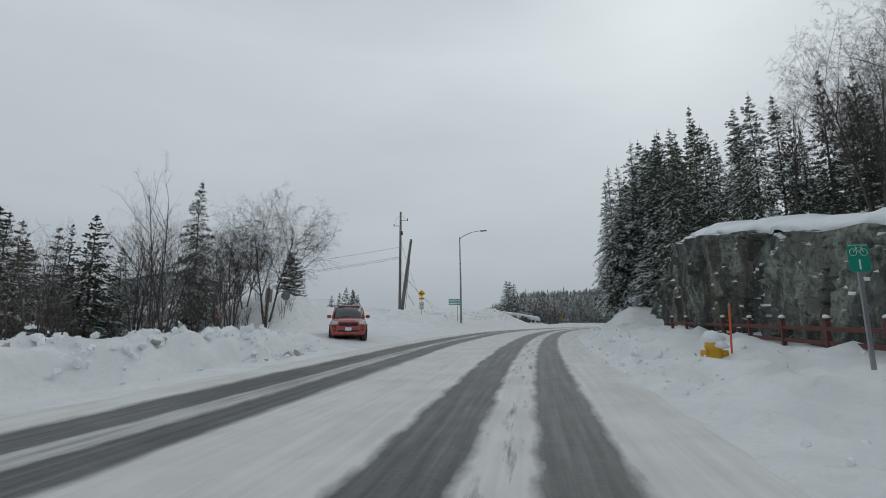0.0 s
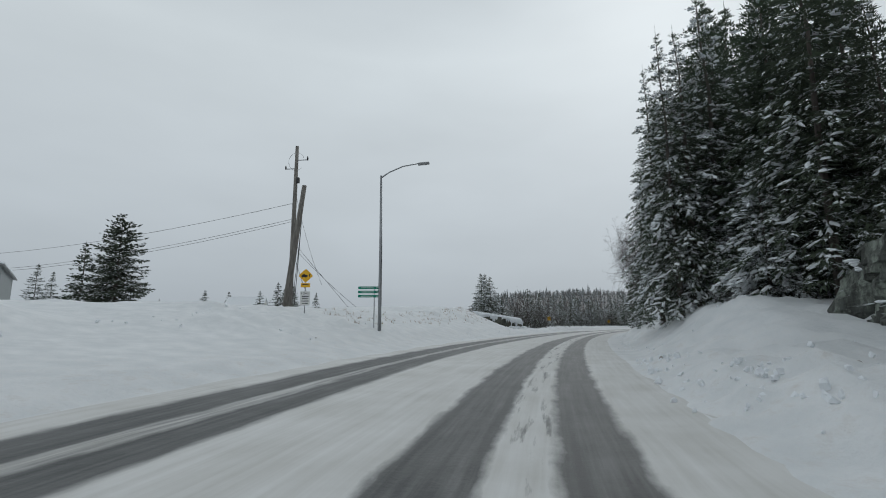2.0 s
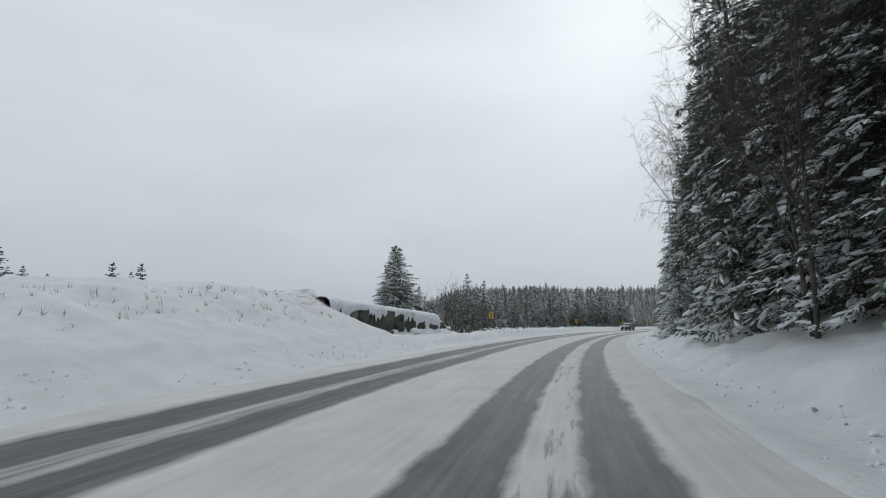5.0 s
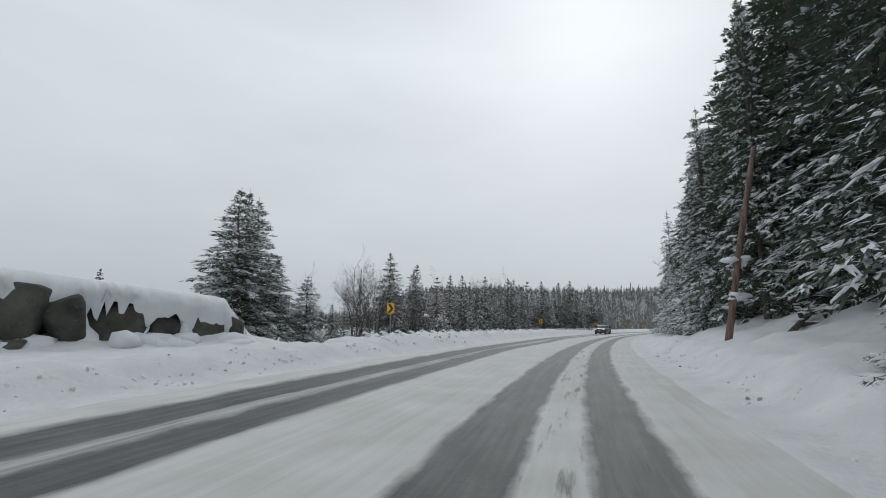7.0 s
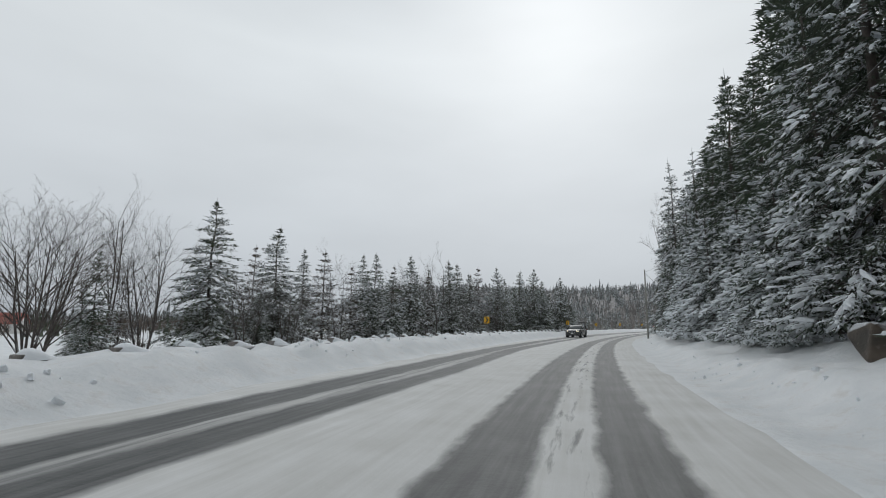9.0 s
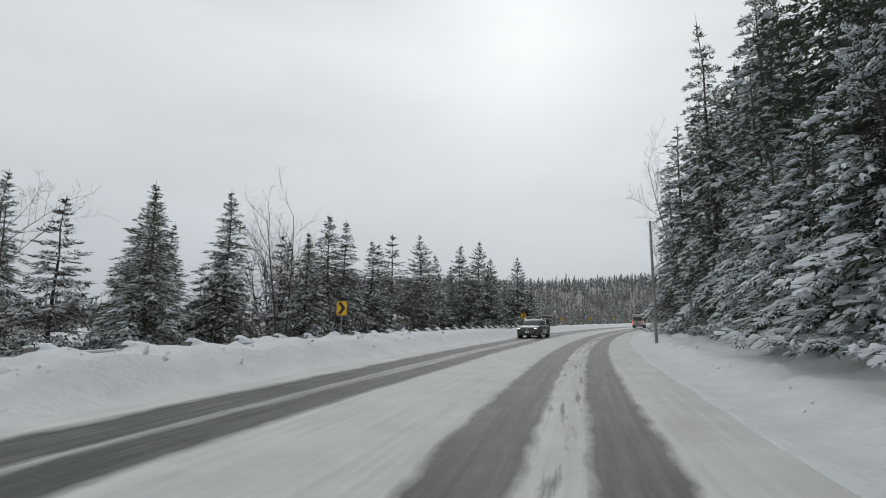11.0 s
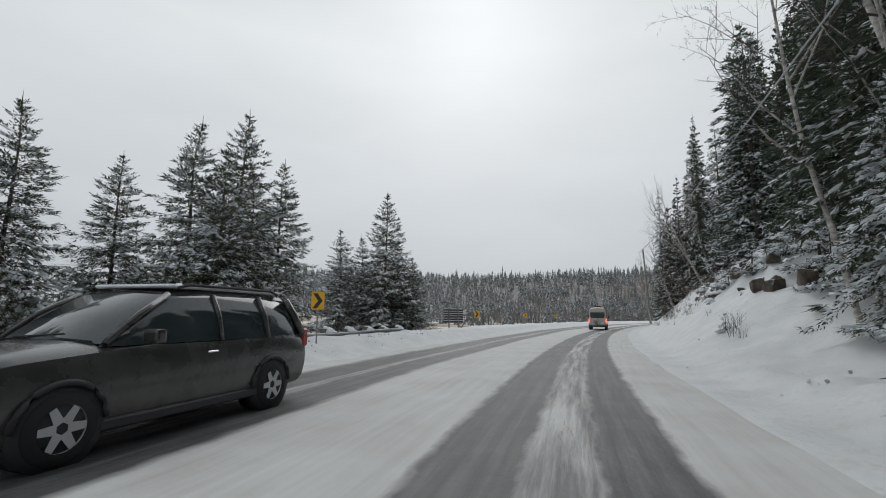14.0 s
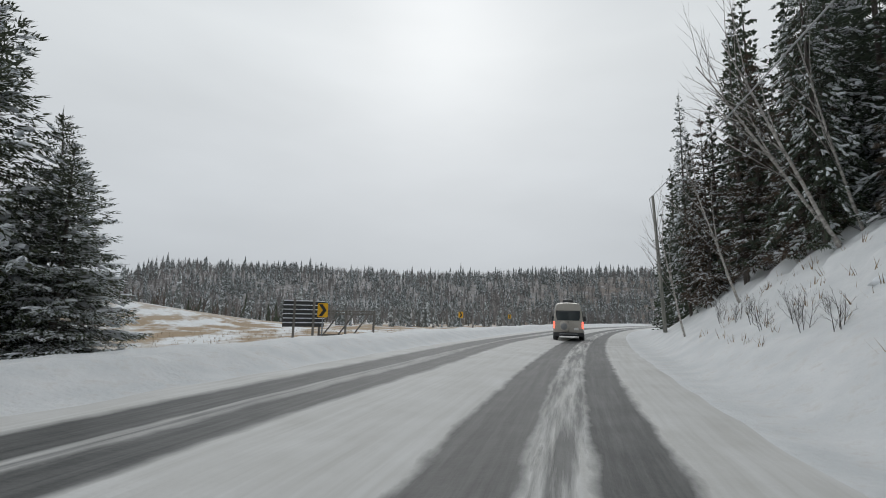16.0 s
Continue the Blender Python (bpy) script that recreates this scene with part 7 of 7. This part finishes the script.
def wheel(parent, x, y, r, width, side):
    prof = ((0.62, -0.5), (0.90, -0.5), (0.985, -0.36), (1.0, -0.15), (1.0, 0.15), (0.985, 0.36), (0.90, 0.5), (0.62, 0.5))
    n = 28
    verts = [(width * v, r * u * math.cos(2 * math.pi * k / n), r * u * math.sin(2 * math.pi * k / n)) for k in range(n) for u, v in prof]
    m = len(prof)
    faces = [(k * m + i, k * m + i + 1, ((k + 1) % n) * m + i + 1, ((k + 1) % n) * m + i) for k in range(n) for i in range(m - 1)]
    tyre = part("wheel", mesh("wheel", verts, faces, M_RUBBER, True), parent, "", pose(x, y, r))
    heap = Heap()
    cx = width * 0.47 * side
    heap.add([(cx, r * 0.64 * math.cos(2 * math.pi * k / n), r * 0.64 * math.sin(2 * math.pi * k / n)) for k in range(n)] + [(cx - 0.05 * side, r * 0.56 * math.cos(2 * math.pi * k / n), r * 0.56 * math.sin(2 * math.pi * k / n)) for k in range(n)] + [(cx - 0.05 * side, 0, 0)],
             [(k, (k + 1) % n, n + (k + 1) % n, n + k) for k in range(n)] + [(n + k, n + (k + 1) % n, 2 * n) for k in range(n)])
    for k in range(6):
        a = 2 * math.pi * k / 6
        c, s = math.cos(a), math.sin(a)
        p = [(cx, -s * 0.05 + c * 0.05, c * 0.05 + s * 0.05), (cx, s * 0.05 + c * 0.05, -c * 0.05 + s * 0.05), (cx + 0.01 * side, s * 0.035 + c * r * 0.6, -c * 0.035 + s * r * 0.6), (cx + 0.01 * side, -s * 0.035 + c * r * 0.6, c * 0.035 + s * r * 0.6)]
        heap.add(p, [(0, 1, 2, 3)])
    part("rim", heap.mesh("rim", M_RIM), tyre)


M_RIM = plain("silver_rim", (0.45, 0.46, 0.47), 0.35, 0.4)


def suv(x, y, z, turn, paint, name_label, category, group, L, W, H, lights_on, chrome):
    """A family SUV whose front looks to its -y."""
    k, w = L / 5.0, W / 2
    ob = thing("car", name_label, category, pose(x, y, z, 0, 0, turn), group)
    Y = lambda v: v * k
    belt = H * 0.60
    rings = [ring_body(Y(a), w * b, lo, hi, cr) for a, b, lo, hi, cr in ((-2.52, 0.70, 0.36, 0.66, 0.02), (-2.46, 0.84, 0.28, 0.90, 0.02), (-2.30, 0.93, 0.24, belt - 0.10, 0.03), (-1.9, 0.985, 0.23, belt - 0.04, 0.05),
                                                                       (-1.2, 1.0, 0.22, belt + 0.02, 0.06), (-0.6, 1.0, 0.22, belt + 0.06, 0.05), (0.6, 1.0, 0.22, belt + 0.06, 0.03), (1.7, 1.0, 0.24, belt + 0.08, 0.02), (2.25, 0.975, 0.28, belt + 0.08, 0.02), (2.44, 0.92, 0.34, belt + 0.02, 0.0), (2.50, 0.84, 0.42, belt - 0.12, 0.0))]
    part("body", loft("body", rings, paint), ob)
    zb, zr = belt + 0.02, H - 0.05
    cab = [ring_cabin(Y(a), w * b, w * c, zb, zz) for a, b, c, zz in ((-1.15, 0.86, 0.80, zb + 0.06), (-0.85, 0.90, 0.80, zb + 0.28), (-0.35, 0.93, 0.76, zr - 0.05), (0.3, 0.94, 0.77, zr), (1.3, 0.94, 0.77, zr), (2.05, 0.92, 0.74, zr - 0.04), (2.32, 0.88, 0.68, zb + 0.35), (2.42, 0.85, 0.66, zb + 0.06))]
    part("glasshouse", loft("glasshouse", cab, M_GLASS), ob, "dark tinted glass")
    roof = [[(px * w, Y(a), zz + dz) for px, dz in ((-0.70, -0.03), (-0.60, 0.035), (0, 0.065), (0.60, 0.035), (0.70, -0.03), (0, -0.02))] for a, zz in ((-0.32, zr - 0.055), (0.3, zr), (1.3, zr), (2.02, zr - 0.03), (2.16, zr - 0.10))]
    part("roof", loft("roof", roof, paint), ob)
    for sg in (-1, 1):
        for pts, r in ((((-1.12, 0.86, zb + 0.03), (-0.75, 0.84, zb + 0.34), (-0.33, 0.765, zr - 0.05)), 0.04), (((0.42, 0.95, zb), (0.42, 0.87, (zb + zr) / 2), (0.38, 0.765, zr - 0.03)), 0.035),
                       (((1.38, 0.945, zb), (1.36, 0.87, (zb + zr) / 2), (1.30, 0.765, zr - 0.03)), 0.045), (((2.34, 0.90, zb), (2.20, 0.82, (zb + zr) / 2), (2.02, 0.74, zr - 0.05)), 0.07)):
            part("pillar", tube("pillar", [(sg * w * b, Y(a), c) for a, b, c in pts], r, paint, 6), ob)
        part("roof_rail", tube("roof_rail", [(sg * w * 0.66, Y(-0.1), zr + 0.05), (sg * w * 0.66, Y(0.1), zr + 0.10), (sg * w * 0.66, Y(1.7), zr + 0.10), (sg * w * 0.66, Y(1.9), zr + 0.05)], 0.02, M_TRIM, 6), ob)
        part("mirror", box("mirror", (0.22, 0.14, 0.16), (sg * (w + 0.08), Y(-0.72), zb + 0.10), paint, 0.04, (0, 0, 0), 2), ob)
        lamp = part("headlight", box("headlight", (0.46, 0.20, 0.19), (sg * w * 0.68, Y(-2.405), belt - 0.22), M_LAMP_OFF, 0.05, (-14, 0, -sg * 26), 2), ob, "clear headlight")
        if lights_on:
            part("lit_strip", box("lit_strip", (0.30, 0.05, 0.06), (sg * w * 0.70, Y(-2.405) - 0.10, belt - 0.235), M_LAMP_ON, 0.02, (0, 0, -sg * 26), 2), lamp, "glowing warm white strip")
        else:
            part("indicator", box("indicator", (0.10, 0.08, 0.10), (sg * w * 0.90, Y(-2.30), belt - 0.20), M_AMBER, 0.03, (0, 0, -sg * 50), 2), lamp, "amber corner lens")
        part("fog_lamp", box("fog_lamp", (0.16, 0.06, 0.10), (sg * w * 0.72, Y(-2.455), 0.50), M_TRIM, 0.02, (0, 0, -sg * 20)), ob)
        part("tail_light", box("tail_light", (0.16, 0.16, 0.32), (sg * w * 0.86, Y(2.40), belt - 0.02), M_TAIL_OFF, 0.03), ob)
        part("sill", box("sill", (0.06, Y(2.5), 0.12), (sg * (w - 0.02), Y(0.05), 0.30), M_TRIM, 0.02), ob)
        part("door_handle", box("door_handle", (0.03, 0.18, 0.03), (sg * (w + 0.005), Y(0.22), belt - 0.12), chrome, 0.008), ob)
        for yy in (-1.55, 1.45):
            arch = [(sg * (w + 0.005), Y(yy) + 0.43 * math.cos(a), 0.35 + 0.43 * math.sin(a)) for a in np.linspace(0.1, math.pi - 0.1, 15)]
            part("wheel_arch", tube("wheel_arch", arch, 0.035, M_TRIM, 5), ob)
            # solid dark disc painted in for the shaded gap around the wheel
            part("arch_hollow", tube("arch_hollow", [(sg * (w - 0.30), Y(yy), 0.36), (sg * (w + 0.008), Y(yy), 0.36)], 0.41, M_TRIM, 20), ob)
            wheel(ob, sg * (w - 0.09), Y(yy), 0.36, 0.24, sg)
    tall = 0.34 if lights_on else 0.17
    grille = part("grille", box("grille", (W * 0.50, 0.09, tall), (0, Y(-2.475), belt - 0.30), M_BLACK, 0.03, (6, 0, 0), 2), ob, "black grille")
    for bar in range(4 if lights_on else 2):
        part("grille_bar", box("grille_bar", (W * (0.50 - 0.02 * bar), 0.03, 0.024), (0, Y(-2.475) - 0.055, belt - 0.30 + tall * (0.42 - 0.28 * bar)), chrome, 0.008), grille)
    if lights_on:
        for sg in (-1, 1):
            part("grille_frame", tube("grille_frame", [(sg * W * 0.27, Y(-2.475) - 0.03, belt - 0.12), (sg * W * 0.255, Y(-2.475) - 0.05, belt - 0.30), (sg * W * 0.20, Y(-2.475) - 0.04, belt - 0.49)], 0.022, chrome, 6), grille, "chrome surround")
            part("corner_trim", box("corner_trim", (0.05, 0.05, 0.22), (sg * W * 0.375, Y(-2.42), 0.52), chrome, 0.015, (0, sg * 20, -sg * 25)), ob, "silver corner trim")
    part("bumper", box("bumper", (W * 0.80, 0.16, 0.16), (0, Y(-2.44), 0.36), M_TRIM if lights_on else paint, 0.05, (0, 0, 0), 2), ob)
    part("lower_grille", box("lower_grille", (W * 0.58, 0.06, 0.14), (0, Y(-2.49), 0.46), M_TRIM, 0.02), ob)
    part("number_plate", box("number_plate", (0.31, 0.02, 0.16), (0, Y(-2.50) - 0.03, 0.56), M_WHITE, 0.008), ob, "blank white plate")
    part("badge", tube("badge", [(0, Y(-2.475) - 0.04, belt - 0.29), (0, Y(-2.475) - 0.075, belt - 0.29)], [0.07, 0.06], chrome, 14), ob)
    part("wiper", tube("wiper", [(-w * 0.5, Y(-1.17), zb + 0.08), (w * 0.2, Y(-1.10), zb + 0.12)], 0.012, M_TRIM, 5), ob)
    return ob


red = car_paint("red_paint", (0.36, 0.022, 0.016), 0.18)
dark = car_paint("charcoal_paint", (0.030, 0.031, 0.029), 0.35)
car1 = suv(-9.6, 23.9, 0.42, 22, red, "red compact SUV coming out of the side road", "car", "", 4.4, 1.84, 1.78, False, M_TRIM)
car2 = suv(41.3, 166.8, -0.20, -33, dark, "dark grey SUV with lit headlights in the oncoming lane", "car", "", 5.1, 1.98, 1.78, True, M_CHROME)
part("roof_snow", box("roof_snow", (1.30, 2.3, 0.05), (0, 0.9, 1.80), M_CLUMP, 0.02), car2, "thin layer of snow")
part("roof_snow", box("roof_snow", (1.15, 1.9, 0.03), (0, 0.8, 1.79), M_CLUMP, 0.012), car1, "thin layer of snow")


def camper_van(x, y, z, turn):
    paint = car_paint("beige_paint", (0.44, 0.41, 0.36), 0.55)
    ob = thing("camper_van", "beige high-roof camper van with spare wheel and lit tail lights", "van", pose(x, y, z, 0, 0, turn))

    def ring(yy, w, lo, mid, hi, wr):
        half = [(0, lo), (w - 0.10, lo), (w - 0.02, lo + 0.12), (w, lo + 0.5), (w, mid), (w - 0.05, mid + 0.3), (wr, hi - 0.22), (wr - 0.14, hi - 0.04), (wr - 0.40, hi), (0, hi + 0.03)]
        return [(a, yy, b) for a, b in half] + [(-a, yy, b) for a, b in half[-2:0:-1]]

    rings = [ring(*r) for r in ((-2.95, 0.78, 0.45, 0.75, 1.05, 0.72), (-2.80, 0.95, 0.32, 0.90, 1.20, 0.85), (-2.2, 1.02, 0.30, 1.05, 1.45, 0.90), (-1.5, 1.03, 0.30, 1.20, 2.25, 0.84), (-0.9, 1.03, 0.30, 1.25, 2.58, 0.86), (0.2, 1.03, 0.32, 1.25, 2.64, 0.88), (2.4, 1.03, 0.38, 1.25, 2.64, 0.88), (2.85, 1.02, 0.42, 1.25, 2.62, 0.87), (2.98, 0.98, 0.46, 1.25, 2.56, 0.82))]
    part("body", loft("body", rings, paint), ob)
    part("rear_window", box("rear_window", (1.50, 0.04, 0.62), (0, 2.99, 1.72), M_GLASS, 0.03, (-3, 0, 0), 2), ob, "dark rear window")
    part("window_frame", box("window_frame", (1.62, 0.03, 0.74), (0, 2.975, 1.72), M_TRIM, 0.03, (-3, 0, 0), 2), ob)
    part("upper_band", box("upper_band", (1.60, 0.03, 0.26), (0, 2.94, 2.30), M_WHITE, 0.03, (-6, 0, 0), 2), ob)
    part("tailgate_seam", box("tailgate_seam", (0.015, 0.02, 1.1), (0, 2.99, 0.98), M_TRIM), ob)
    sp = part("spare_wheel", tube("spare_wheel", [(0.28, 2.96, 1.0), (0.28, 3.02, 1.0), (0.28, 3.16, 1.0), (0.28, 3.19, 1.0)], [0.30, 0.36, 0.36, 0.28], paint, 26), ob, "covered spare wheel")
    part("wheel_cover", tube("wheel_cover", [(0.28, 3.185, 1.0), (0.28, 3.205, 1.0)], [0.24, 0.20], M_SIGNGREY, 22), sp)
    part("bumper", box("bumper", (1.98, 0.22, 0.26), (0, 3.0, 0.48), M_TRIM, 0.05, (0, 0, 0), 2), ob)
    part("number_plate", box("number_plate", (0.31, 0.02, 0.16), (-0.52, 3.0, 0.84), M_WHITE, 0.008), ob, "blank white plate")
    part("step", box("step", (1.2, 0.16, 0.06), (0, 3.14, 0.50), M_STEEL, 0.015), ob)
    for sg in (-1, 1):
        part("tail_light", box("tail_light", (0.11, 0.08, 0.46), (sg * 0.95, 2.965, 1.10), M_TAIL, 0.02), ob, "lit red tail light")
        part("mirror", box("mirror", (0.20, 0.14, 0.36), (sg * 1.20, -1.6, 1.55), M_TRIM, 0.04, (0, 0, 0), 2), ob)
        part("headlight", box("headlight", (0.30, 0.12, 0.26), (sg * 0.78, -2.80, 0.98), M_LAMP_OFF, 0.05, (0, 0, 0), 2), ob)
        part("side_window", box("side_window", (0.03, 1.2, 0.55), (sg * 0.985, 1.3, 1.75), M_GLASS, 0.02, (0, -sg * 5, 0)), ob)
        part("side_window", box("side_window", (0.03, 0.9, 0.55), (sg * 0.985, -1.15, 1.62), M_GLASS, 0.02, (0, -sg * 8, 0)), ob)
        for yy in (-2.0, 1.75):
            # no wheel well is cut; a dark disc stands for its shade
            part("arch_hollow", tube("arch_hollow", [(sg * 0.75, yy, 0.38), (sg * 1.034, yy, 0.38)], 0.44, M_TRIM, 20), ob)
            wheel(ob, sg * 0.94, yy, 0.36, 0.24, sg)
    part("windscreen", box("windscreen", (1.6, 0.03, 0.95), (0, -1.90, 1.68), M_GLASS, 0.03, (-47, 0, 0)), ob)
    ac = part("roof_unit", box("roof_unit", (0.75, 1.0, 0.22), (0, 1.2, 2.76), M_TRIM, 0.06, (0, 0, 0), 2), ob, "dark roof air conditioner")
    part("vent", box("vent", (0.40, 0.40, 0.12), (0.1, 2.3, 2.70), M_TRIM, 0.03), ob)
    part("awning", tube("awning", [(1.0, -0.6, 2.42), (1.0, 2.2, 2.42)], 0.08, M_SIGNGREY, 8), ob)


camper_van(77.7, 209.6, -0.25, 180 - 36)
